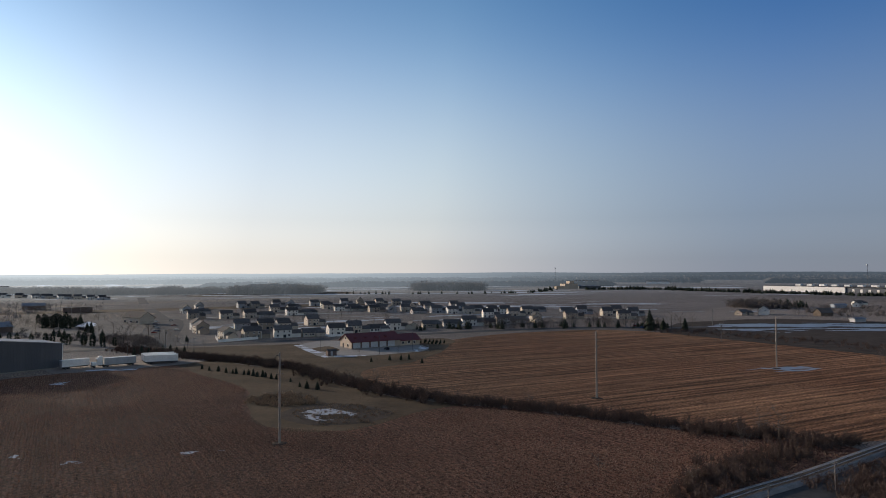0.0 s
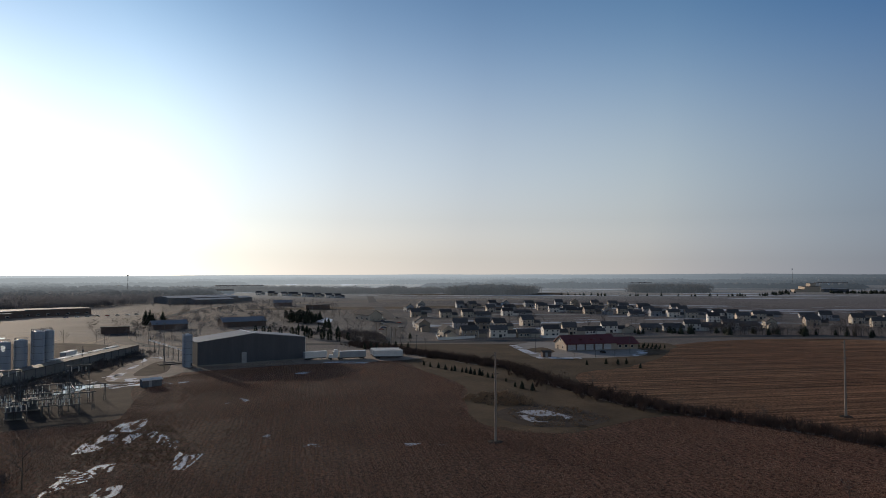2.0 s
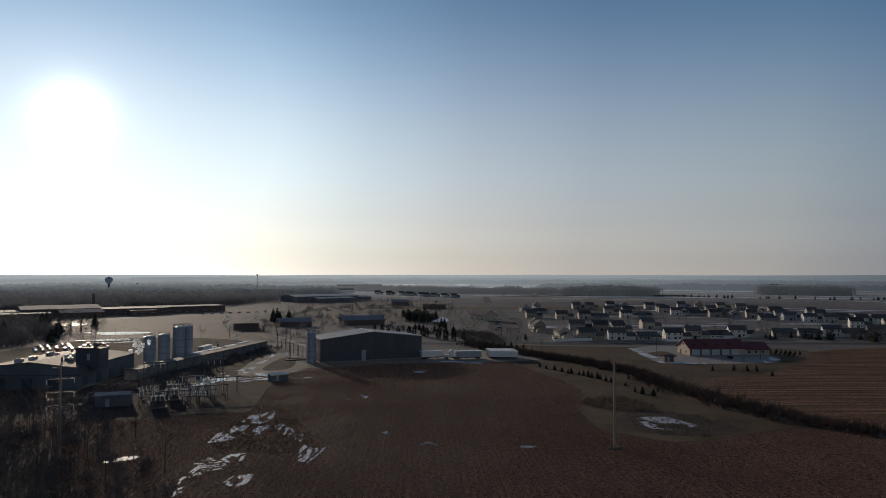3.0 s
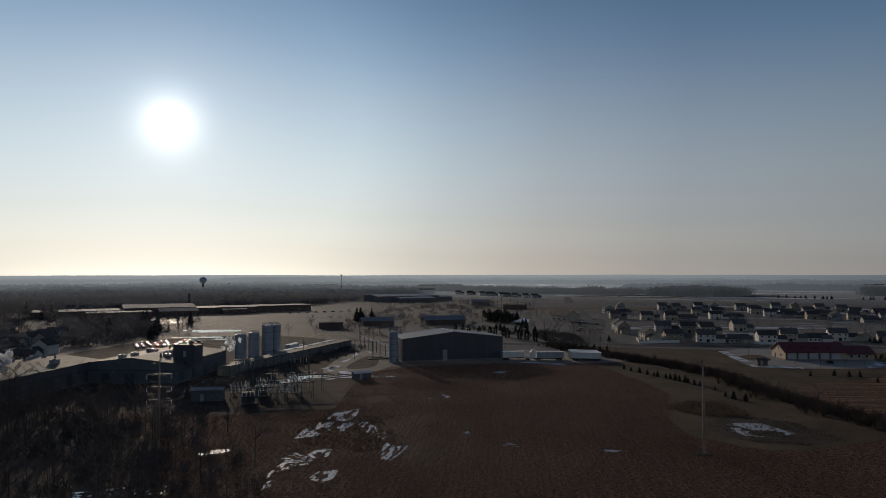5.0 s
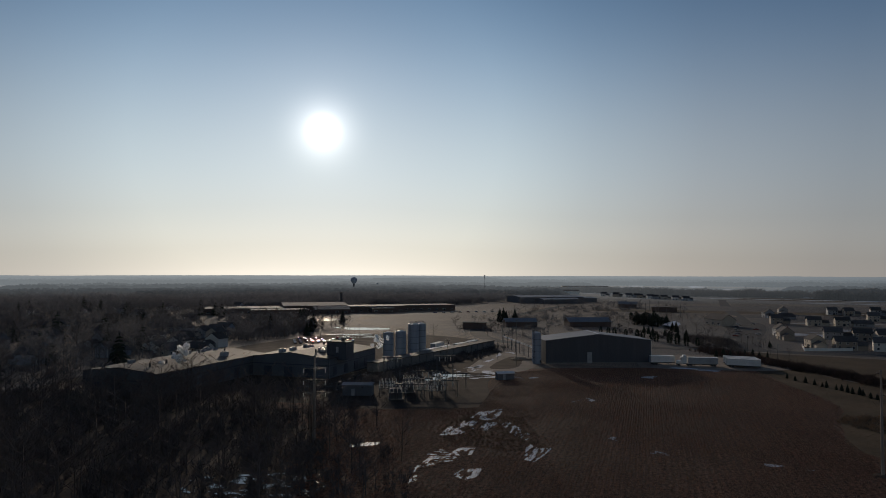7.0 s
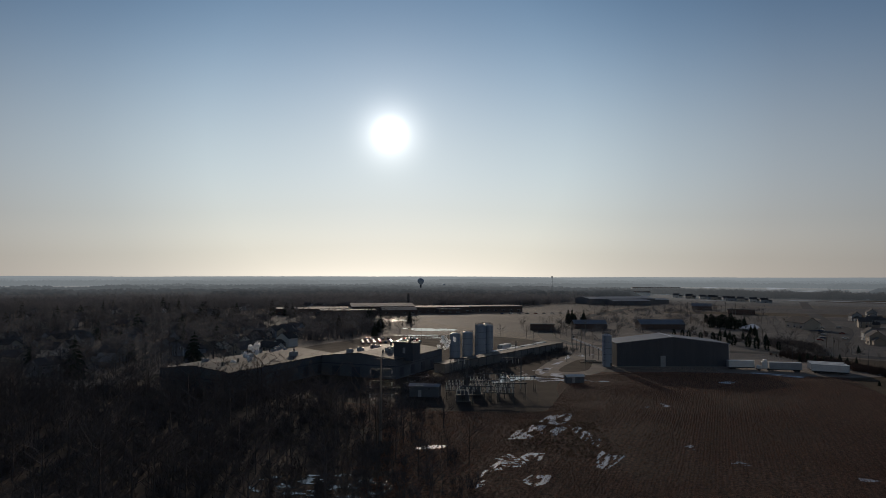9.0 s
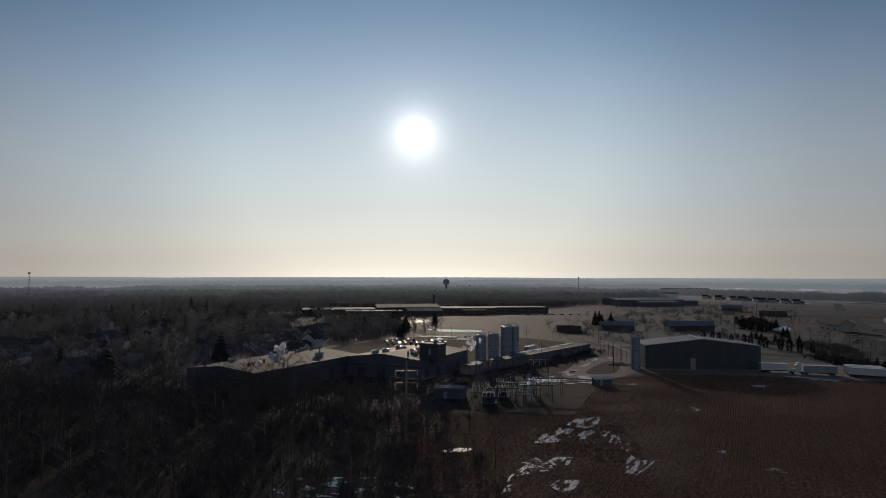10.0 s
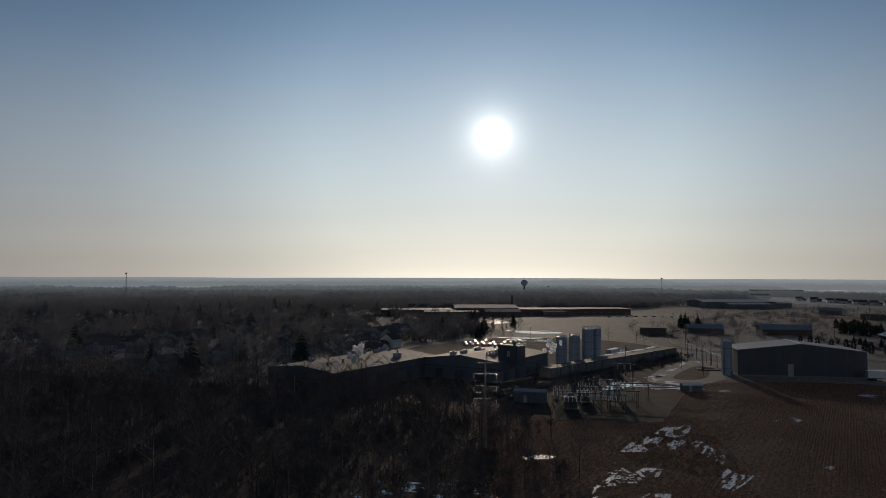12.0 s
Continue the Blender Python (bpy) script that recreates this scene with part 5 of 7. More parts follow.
# clumps of trees about the ponds and streets behind the plant
scatter("yard_trees", TREES_TOWN, grown([(-500, 285), (-470, 330), (-400, 318), (-345, 268), (-330, 225), (-362, 205), (-430, 250)], 70, 39, 7, 14, 1.1), MAT["twig_wood"],
        "dark leafless trees round the ponds behind the plant", "trees")
scatter("yard_trees", TREES_TOWN, along([(-262, 318), (-300, 345), (-352, 425), (-420, 565), (-500, 765)], 26, 60, 40, 4, 9, 1.1), MAT["twig_wood"], "leafless trees along the road past the sheds", "trees")
scatter("yard_trees", TREES_TOWN, grown([(-400, 640), (-300, 600), (-300, 660), (-420, 720), (-560, 690), (-560, 640)], 60, 41, 5, 10, 1.1), MAT["twig_town"], "leafless trees about the far sheds", "trees")
scatter("pond_evergreens", ROUND, grown([(-272, 478), (-258, 466), (-240, 452), (-236, 470), (-262, 512), (-284, 545), (-292, 520)], 40, 42, 4.5, 7.5, 1.0), MAT["needle"],
        "dark evergreens round the frozen pond", "trees")
scatter("pond_evergreens", ROUND, [(x, y, 0, x * 1.7, h, h) for x, y, h in ((-221, 375, 5), (-214, 376, 4.6), (-206, 375, 5.2), (-201, 373, 5), (-185, 358, 6), (-180, 364, 6.5), (-176, 355, 5.5), (-170, 352, 6.5),
        (-163, 348, 6), (-193, 368, 5), (-228, 380, 5), (-236, 384, 4.6), (-160, 354, 4.5))], MAT["needle"], "dark rounded evergreens behind the metal shed", "trees")
scatter("farm_brush", LOW, grown([(300, 530), (360, 545), (420, 640), (400, 700), (330, 640)], 70, 61, 1.5, 4.5, 1.3), MAT["twig_wood"], "leafless brush and young trees round the farm", "brush")
scatter("roadside_brush", SHRUBS, grown([(-232, 392), (-196, 380), (-170, 362), (-160, 385), (-200, 425), (-240, 440), (-262, 450)], 70, 43, 1.0, 2.6, 1.3), MAT["twig_wood"], "dark brush behind the metal shed", "brush")
scatter("garden_trees", TREES_TOWN, [(x, y, 0, x * 2.3, h, h) for x, y, h in ((-155, 353, 11), (-178, 360, 8), (-166, 368, 7), (-148, 362, 6), (-200, 400, 8), (-250, 420, 9), (-132, 345, 5), (-128, 350, 5))],
        MAT["twig_wood"], "broad leafless trees behind the metal shed", "trees")


def far_woods():
    """Rows of woods across the plain, broken by fields, each row behind the last; nearer ones on the town's side."""
    rng = random.Random(71)
    for row, (r, lo, hi, gap, a0, a1) in enumerate((
            (1080, 9, 12, -0.25, 34, 100), (1170, 9, 13, -0.2, 34, 100), (1270, 9, 13, -0.2, 36, 100), (1400, 10, 14, -0.15, 38, 100), (1560, 10, 14, -0.1, 26, 100),
            (1660, 10, 14, 0.1, -40, 20), (1760, 10, 14, 0.0, 10, 100), (1980, 11, 15, -0.1, -45, 20), (2020, 10, 15, 0.05, 20, 100), (2200, 11, 16, -0.25, -45, 30), (2330, 11, 15, 0.05, 10, 100),
            (2480, 12, 17, -0.15, -45, 100), (2800, 13, 18, -0.1, -45, 100), (3150, 15, 20, -0.15, -45, 100))):
        run, a = [], a0
        while a < a1:
            on = noise.noise((a * 0.055, row * 7.3, 0.4)) > gap
            if on:
                rr = r * (1 + 0.05 * noise.noise((a * 0.06, row * 3.1, 2.0)))
                run.append((-rr * math.sin(radians(a)), rr * math.cos(radians(a))))
            if (not on or a + 1.5 >= a1) and run:
                if len(run) > 2:
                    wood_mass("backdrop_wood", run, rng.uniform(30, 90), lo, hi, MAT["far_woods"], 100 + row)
                run = []
            a += 1.5


far_woods()
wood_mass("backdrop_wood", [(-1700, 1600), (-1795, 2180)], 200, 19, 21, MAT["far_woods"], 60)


def skyline():
    """The uneven treetops along the horizon."""
    for r, lo, hi, seed in ((3450, 15, 23, 2.0), (3900, 22, 28.5, 7.0)):
        V, T = [], []
        n = 900
        for k in range(n + 1):
            f = radians(-60 + 200 * k / n) + math.pi / 2 - radians(40)
            h = lo + (hi - lo) * (0.5 + 0.5 * noise.fractal((k * 0.02, seed, 0.0), 1.0, 2.0, 3)) + 1.2 * noise.noise((k * 0.7, seed, 1.0))
            x, y = r * math.cos(f), r * math.sin(f)
            V.extend(((x, y, -1), (x, y, h), (x * 1.02, y * 1.02, h * 0.95)))
        for k in range(n):
            a, b = 3 * k, 3 * k + 3
            T.extend(((a, b, a + 1), (b, b + 1, a + 1), (a + 1, b + 1, a + 2), (b + 1, b + 2, a + 2)))
        tri_object("backdrop", V, T, MAT["far_woods"], "hazy glowing woods along the skyline", "backdrop", "structure")


skyline()


# ---- houses ----
def add_window(house, x, y, z, w, h, facing):
    """A framed pane on a wall. facing: 'x-', 'x+', 'y-' or 'y+'."""
    bf, bp = bmesh.new(), bmesh.new()
    s = -1 if facing[1] == "-" else 1
    if facing[0] == "y":
        box(bf, x - w / 2 - 0.12, x + w / 2 + 0.12, *sorted((y, y + s * 0.06)), z - 0.12, z + h + 0.12)
        box(bp, x - w / 2, x + w / 2, *sorted((y + s * 0.02, y + s * 0.08)), z, z + h)
    else:
        box(bf, *sorted((x, x + s * 0.06)), y - w / 2 - 0.12, y + w / 2 + 0.12, z - 0.12, z + h + 0.12)
        box(bp, *sorted((x + s * 0.02, x + s * 0.08)), y - w / 2, y + w / 2, z, z + h)
    fr = part("window", bf, MAT["trim"], house)
    part("pane", bp, MAT["glass"], fr)


def house_template(kind, siding, label, group):
    """A frame house, its ridge along x, seen mostly from -y and -x."""
    ob = thing("house", label, "house", group=group)
    if kind == "two_storey":
        w, d, eave, ridge = 11.5, 8.6, 5.3, 8.1
    elif kind == "tall":
        w, d, eave, ridge = 10.0, 9.4, 5.5, 8.8
    else:
        w, d, eave, ridge = 13.5, 8.4, 2.9, 5.6
    x0, x1, y0, y1 = -w / 2, w / 2, -d / 2, d / 2
    part("wall", gable(bmesh.new(), x0, x1, y0, y1, -0.1, eave, ridge), siding, ob)
    part("roof", roof_planes(bmesh.new(), x0, x1, y0, y1, eave, ridge), MAT["shingle"], ob)
    for cx in (x0 - 0.03, x1 - 0.12):
        part("corner_trim", box(bmesh.new(), cx, cx + 0.15, y0 - 0.03, y0 + 0.12, -0.1, eave - 0.05), MAT["trim"], ob)
    if kind != "ranch":
        g0 = x1
        part("garage", gable(bmesh.new(), g0, g0 + 6.2, y0 + 0.8, y0 + 7.2, -0.1, 2.8, 4.9), siding, ob)
        part("garage_roof", roof_planes(bmesh.new(), g0, g0 + 6.2, y0 + 0.8, y0 + 7.2, 2.8, 4.9, 0.3), MAT["shingle"], ob)
        for fx in (-0.3, 0.05, 0.36):
            add_window(ob, fx * w, y0, 3.6, 1.0, 1.2, "y-")
        for fx in (-0.32, 0.33):
            add_window(ob, fx * w, y0, 0.95, 1.1, 1.3, "y-")
        add_window(ob, x0, -1.4, 3.5, 0.9, 1.2, "x-")
        add_window(ob, x0, 1.6, 1.0, 0.9, 1.2, "x-") if kind == "two_storey" else None
        part("patio_door", box(bmesh.new(), 0.0, 1.9, y0 - 0.05, y0 + 0.02, 0.1, 2.15), MAT["glass"], ob)
    else:
        part("porch", gable(bmesh.new(), x1 - 5.0, x1 + 1.2, y0 - 2.2, y0 + 3.5, -0.1, 2.7, 4.4), siding, ob)
        part("porch_roof", roof_planes(bmesh.new(), x1 - 5.0, x1 + 1.2, y0 - 2.2, y0 + 3.5, 2.7, 4.4, 0.3), MAT["shingle"], ob)
        for fx in (-0.36, -0.14, 0.0):
            add_window(ob, fx * w, y0, 1.0, 1.2, 1.2, "y-")
        add_window(ob, x0, 0, 1.0, 1.0, 1.2, "x-")
    part("chimney", box(bmesh.new(), 1.6, 2.3, 0.6, 1.3, eave, ridge + 0.7), MAT["brick_wall"], ob) if kind == "tall" else None
    return ob


KINDS = ("two_storey", "tall", "ranch")
NAMES = ("white", "beige", "grey", "tan", "blue-grey")
TEMPLATES = {}


def put_house(kind, colour, x, y, turn, group="houses of the subdivision"):
    key = (kind, colour, group)
    m = pose(x, y, 0, 0, 0, turn)
    size = Matrix.Scale(0.82, 4)
    if key not in TEMPLATES:
        what = {"two_storey": "two-storey house with a side garage", "tall": "tall gabled house with a chimney", "ranch": "low house with a porch wing"}[kind]
        TEMPLATES[key] = house_template(kind, SIDING[colour], "%s-sided %s and dark shingle roof" % (NAMES[colour], what), group)
        TEMPLATES[key].matrix_basis = m @ size
    else:
        copy_thing(TEMPLATES[key], m)


FRONT = [(-141, 427, 3, 1), (-151, 450, 4, 1), (-114.5, 390, 1, 0), (-101, 390, 3, 0), (-85, 396, 0, 0), (-70, 402, 1, 2), (-57, 409, 0, 0), (-48, 424, 1, 1), (-35, 430, 0, 2),
         (-26, 444, 0, 0), (-14, 450, 1, 2), (-2, 462, 3, 2), (12, 468, 2, 2), (24, 474, 0, 0), (36, 482, 1, 2), (48, 488, 2, 0), (-122, 448, 2, 0), (-108, 452, 3, 0), (-96, 447, 1, 1),
         (-84, 484, 1, 1), (60, 498, 2, 2), (74, 506, 1, 0)]
MIDDLE = [(-205, 622, 2, 2), (-222, 630, 4, 1), (-190, 556, 3, 1), (-164, 556, 1, 0), (-148, 566, 1, 0), (-136, 570, 2, 2), (-145, 640, 1, 1), (-120, 594, 0, 0), (-108, 606, 2, 2),
          (-88, 655, 0, 0), (-72, 655, 1, 2), (-54, 634, 3, 0), (-38, 634, 2, 0), (-26, 642, 1, 1), (-14, 612, 2, 2), (2, 618, 4, 0), (16, 606, 0, 0), (30, 604, 1, 0), (43, 556, 0, 1),
          (50, 602, 0, 1), (61, 600, 0, 1), (65, 572, 1, 0), (94, 630, 2, 2), (105, 536, 3, 0), (126, 596, 4, 1), (140, 566, 1, 1), (155, 594, 3, 1), (145, 533, 1, 0), (161, 565, 2, 1),
          (-4, 655, 2, 0), (-60, 660, 2, 2), (80, 600, 1, 0)]
BACK = [(-232, 696, 2, 1), (-195, 714, 4, 1), (-181, 712, 3, 1), (-167, 745, 2, 1), (-152, 743, 4, 1), (-128, 752, 2, 0), (-109, 705, 0, 1), (-104, 690, 1, 0), (-99, 775, 4, 1), (-84, 798, 3, 1),
        (-60, 772, 1, 1), (-41, 770, 3, 0), (-21, 700, 1, 2), (-7, 708, 2, 2), (-28, 720, 4, 0), (7, 660, 2, 2), (25, 658, 4, 1), (-64, 710, 2, 0), (-80, 700, 0, 2), (-50, 690, 2, 2),
        (20, 700, 2, 1), (40, 660, 2, 2), (-140, 700, 2, 2), (118, 620, 2, 2), (-10, 760, 3, 2)]
wob = random.Random(5)
for x, y, c, k in FRONT + MIDDLE + BACK:
    put_house(KINDS[k], c, x, y, 14 + math.degrees(math.atan2(-x, y)) + wob.uniform(-7, 7) + wob.choice((0, 0, 0, 0, 0, -90)))

def town_houses():
    rng = random.Random(8)
    done = 0
    while done < 120:
        d, az = (rng.uniform(285, 460) if done < 45 else rng.uniform(400, 900)), rng.uniform(59, 96)
        x, y = -d * math.sin(radians(az)), d * math.cos(radians(az))
        if not inside(x, y, TOWN) or math.hypot(x + 238, y - 118) < 62:
            continue
        put_house(KINDS[rng.choice((0, 1, 2, 2, 2))], rng.randrange(5), x, y, rng.choice((26, 116, 206, 296)) + rng.uniform(-4, 4), "houses of the town")
        done += 1


town_houses()


# a street of low houses at the far side of the dry fields
for k in range(11):
    f = (k + wob.uniform(0.1, 0.9)) / 11
    put_house("two_storey", (0, 4, 1)[k % 3], -640 + 200 * f + wob.uniform(-5, 5), 1046 - 106 * f + wob.uniform(-8, 8), GRID + wob.uniform(-20, 20), "houses across the fields")


def picket_fence(line, h):
    ob = thing("garden_fence", "white vinyl garden fence behind the houses", "fence")
    for a, b in zip(line, line[1:]):
        a, b = Vector((*a, 0)), Vector((*b, 0))
        n = max(1, int((b - a).length / 2.2))
        for k in range(n):
            p, q = a + (b - a) * k / n, a + (b - a) * (k + 1) / n
            turn = math.degrees(math.atan2(q.y - p.y, q.x - p.x))
            bm = box(bmesh.new(), 0.06, (q - p).length - 0.06, -0.03, 0.03, 0.05, h)
            bmesh.ops.transform(bm, matrix=pose(p.x, p.y, 0, 0, 0, turn), verts=bm.verts)
            part("panel", bm, MAT["trim"], ob)
            part("post", box(bmesh.new(), p.x - 0.07, p.x + 0.07, p.y - 0.07, p.y + 0.07, 0, h + 0.15), MAT["trim"], ob)


picket_fence([(-121, 391), (-112.5, 368), (-96, 385)], 1.5)
picket_fence([(-63, 402), (-58, 396), (-50, 402)], 1.4)


patches("snow_streak", [(-110, 470), (-40, 500), (40, 540), (100, 545), (60, 585), (-20, 605), (-100, 575), (-150, 520)], 1.2, 0.07, 0.22, 0.13, MAT["snow_thin"],
        "thin streaks of snow on the lawns between the houses", "snow", 6.0, 20, 51.0)
patches("snow_streak", [(-165, 470), (-120, 440), (-60, 430), (-20, 465), (-60, 470), (-130, 500)], 0.9, 0.1, 0.22, 0.13, MAT["snow_thin"],
        "thin streaks of snow on the lawns between the houses", "snow", 5.0, 20, 52.0)


# ---- the red-roofed station ----
def make_station():
    ob = thing("fire_station", "tan gabled station with a maroon metal roof and white bay doors", "station", pose(-38.8, 332.2, 0.08, 0, 0, 31))
    part("wall", gable(bmesh.new(), 0, 26, 0, 13.5, -0.1, 3.4, 6.7), MAT["tan_wall"], ob)
    part("roof", roof_planes(bmesh.new(), 0, 26, 0, 13.5, 3.4, 6.7, 0.7, 0.25), MAT["maroon_roof"], ob)
    part("annex_wall", gable(bmesh.new(), 26, 38, 1.5, 12.5, -0.1, 2.6, 5.2), MAT["tan_wall"], ob)
    part("annex_roof", roof_planes(bmesh.new(), 26.2, 38, 1.5, 12.5, 2.6, 5.2, 0.7, 0.25), MAT["maroon_roof"], ob)
    for k in range(5):
        x = 0.9 + k * 4.6
        d = part("bay_door", box(bmesh.new(), x, x + 3.7, -0.08, 0.02, 0.0, 3.0), MAT["door_paint"], ob)
        for j in range(3):
            part("panel_joint", box(bmesh.new(), x + 0.05, x + 3.65, -0.11, -0.07, 0.72 + j * 0.74, 0.78 + j * 0.74), MAT["grey_panel"], d)
        part("pier", box(bmesh.new(), x - 0.85, x - 0.1, -0.14, 0.02, 0.0, 3.2), MAT["brick_wall"], ob)
    for k in range(4):
        x = 3 + k * 5.4
        bm = gable(bmesh.new(), -0.5, 0.5, -0.9, 0.9, 0.0, 0.5, 0.95)
        bmesh.ops.transform(bm, matrix=pose(x, 3.0, 4.75, 0, 0, 0), verts=bm.verts)
        part("roof_vent", bm, MAT["maroon_roof"], ob)
    for k in range(3):
        add_window(ob, 28.5 + k * 3.2, 1.5, 0.9, 1.2, 1.1, "y-")
    add_window(ob, 0, 6.75, 4.2, 0.9, 0.9, "x-")
    add_window(ob, 0, 4.0, 1.0, 1.1, 1.3, "x-")
    part("door", box(bmesh.new(), -0.07, 0.02, 9.2, 10.2, 0.0, 2.1), MAT["glass"], ob)
    part("base_course", box(bmesh.new(), -0.06, 26.06, -0.16, 13.56, -0.1, 0.35), MAT["concrete"], ob)


make_station()


# ---- the dark metal shed and its silos ----
def make_shed():
    turn = math.degrees(math.atan2(273.6 - 239.8, -143.8 + 173.3))
    ob = thing("metal_shed", "wide dark metal shed with a low blue-grey gable roof", "shed", pose(-173.3, 239.8, 0, 0, 0, turn))
    L, D, E, R = 44.9, 19.0, 9.4, 12.0
    bm = bmesh.new()
    gable(bm, -D / 2, D / 2, -L / 2, L / 2, -0.1, E, R)
    bmesh.ops.transform(bm, matrix=pose(L / 2, D / 2, 0, 0, 0, 90), verts=bm.verts)
    part("wall", bm, MAT["dark_metal"], ob)
    bm = bmesh.new()
    roof_planes(bm, -D / 2, D / 2, -L / 2, L / 2, E, R, 0.3, 0.25)
    bmesh.ops.transform(bm, matrix=pose(L / 2, D / 2, 0, 0, 0, 90), verts=bm.verts)
    part("roof", bm, MAT["metal_roof"], ob)
    for k in range(44):
        x = 0.5 + k * 1.02
        top = E + (R - E) * (1 - abs(x - L / 2) / (L / 2)) - 0.12
        part("siding_rib", box(bmesh.new(), x - 0.03, x + 0.03, -0.03, 0.01, 0.0, top), MAT["dark_metal"], ob)
    part("door", box(bmesh.new(), 17.6, 19.6, -0.1, 0.02, 0.0, 4.6), MAT["grey_panel"], ob)
    part("ridge_cap", box(bmesh.new(), L / 2 - 0.45, L / 2 + 0.45, -0.2, D + 0.2, R + 0.22, R + 0.36), MAT["snow"], ob, "snow-dusted ridge cap")
    part("plinth", box(bmesh.new(), -0.05, L + 0.05, -0.08, D + 0.05, -0.1, 0.4), MAT["concrete"], ob)
    part("gutter", box(bmesh.new(), L + 0.25, L + 0.45, -0.3, D + 0.3, E - 0.25, E - 0.02), MAT["white_panel"], ob)
    part("downpipe", box(bmesh.new(), L + 0.02, L + 0.16, -0.16, -0.02, 0.0, E - 0.2), MAT["white_panel"], ob)


def silo_template(r, h, label, group, x, y):
    ob = thing("silo", label, "silo", pose(x, y, 0), group)
    part("body", cyl(bmesh.new(), 0, 0, 0, h, r, r, 28), MAT["silo"], ob, smooth=False)
    part("cap", cyl(bmesh.new(), 0, 0, h, h + r * 0.22, r * 1.01, r * 0.25, 28), MAT["silo"], ob)
    for k in range(1, 5):
        part("hoop", cyl(bmesh.new(), 0, 0, h * k / 5 - 0.05, h * k / 5 + 0.05, r + 0.03, r + 0.03, 28), MAT["steel"], ob)
    bm = bmesh.new()
    for k in range(14):
        f = 2 * math.pi * k / 14
        cyl(bm, math.cos(f) * r * 0.93, math.sin(f) * r * 0.93, h, h + 0.95, 0.035, 0.035, 4)
        g = f + 2 * math.pi / 14
        beam(bm, (math.cos(f) * r * 0.93, math.sin(f) * r * 0.93, h + 0.95), (math.cos(g) * r * 0.93, math.sin(g) * r * 0.93, h + 0.95), 0.06)
    part("railing", bm, MAT["steel"], ob)
    bm = bmesh.new()
    for s in (-0.25, 0.25):
        beam(bm, (s, -r - 0.25, 0.1), (s, -r - 0.25, h + 0.9), 0.05)
    for k in range(int(h / 0.6)):
        beam(bm, (-0.25, -r - 0.25, 0.4 + k * 0.6), (0.25, -r - 0.25, 0.4 + k * 0.6), 0.04)
    part("ladder", bm, MAT["steel"], ob)
    part("manway", box(bmesh.new(), r - 0.05, r + 0.12, -0.4, 0.4, 0.5, 1.6), MAT["steel"], ob)
    return ob


make_shed()
s1 = silo_template(1.75, 12.6, "pale grey cylindrical silo beside the dark shed", "silos at the shed", -176.2, 237.6)
copy_thing(s1, pose(-179.0, 240.8, 0))
s2 = silo_template(2.25, 12.2, "pale blue-grey storage silo at the plant", "storage silos", -224.6, 198.0)
copy_thing(s2, pose(-226.2, 206.6, 0))
s3 = silo_template(2.1, 14.0, "tall pale blue-grey storage silo at the plant", "storage silos", -233.0, 221.0)
for dx, dy in ((-4.6, 3.4), (-0.6, 5.2), (-5.2, 8.4)):
    copy_thing(s3, pose(-233.0 + dx, 221.0 + dy, 0))


# ---- lorries ----
def wheel_set(ob, xs, half, z=0.5, r=0.5):
    for x in xs:
        for s in (-1, 1):
            bm = bmesh.new()
            c = bmesh.ops.create_cone(bm, cap_ends=True, segments=14, radius1=r, radius2=r, depth=0.5)
            bmesh.ops.rotate(bm, verts=bm.verts, cent=(0, 0, 0), matrix=Matrix.Rotation(math.pi / 2, 3, "X"))
            bmesh.ops.translate(bm, verts=bm.verts, vec=(x, s * (half - 0.25), z))
            w = part("wheel", bm, MAT["tyre"], ob)
            bm = bmesh.new()
            bmesh.ops.create_cone(bm, cap_ends=True, segments=10, radius1=r * 0.5, radius2=r * 0.45, depth=0.06)
            bmesh.ops.rotate(bm, verts=bm.verts, cent=(0, 0, 0), matrix=Matrix.Rotation(math.pi / 2, 3, "X"))
            bmesh.ops.translate(bm, verts=bm.verts, vec=(x, s * (half + 0.02), z))
            part("rim", bm, MAT["steel"], w)


def trailer_template(L, panel, label, m, group):
    ob = thing("box_trailer", label, "trailer", m, group)
    part("body", box(bmesh.new(), 0, L, -1.3, 1.3, 0.8, 3.4, 0.05), panel, ob)
    part("roof_cap", box(bmesh.new(), -0.03, L + 0.03, -1.33, 1.33, 3.36, 3.46), MAT["white_panel"], ob)
    part("chassis", box(bmesh.new(), 0.4, L - 0.2, -0.5, 0.5, 0.5, 0.8), MAT["tyre"], ob)
    for s in (-0.7, 0.7):
        part("landing_leg", box(bmesh.new(), L - 2.6, L - 2.45, s - 0.08, s + 0.08, 0.0, 0.85), MAT["steel"], ob)
    part("rear_door", box(bmesh.new(), -0.05, 0.0, -1.2, 1.2, 0.9, 3.3), MAT["grey_panel"], ob)
    part("side_rail", box(bmesh.new(), 0, L, -1.34, -1.29, 0.76, 0.95), MAT["steel"], ob)
    wheel_set(ob, (1.2, 2.4), 1.3, 0.42, 0.42)
    return ob


trailer_template(10.0, MAT["white_panel"], "white box trailer backed up beside the dark shed", pose(-141.6, 268.6, 0.09, 0, 0, 48), "parked trailers")
t1 = trailer_template(12.5, MAT["white_panel"], "white box trailer parked in a row of three", pose(-116.0, 283.6, 0.09, 0, 0, 19), "parked trailers")
for k in (1, 2):
    copy_thing(t1, pose(-116.0 - 2.2 * k, 283.6 + 3.6 * k, 0.09, 0, 0, 19))


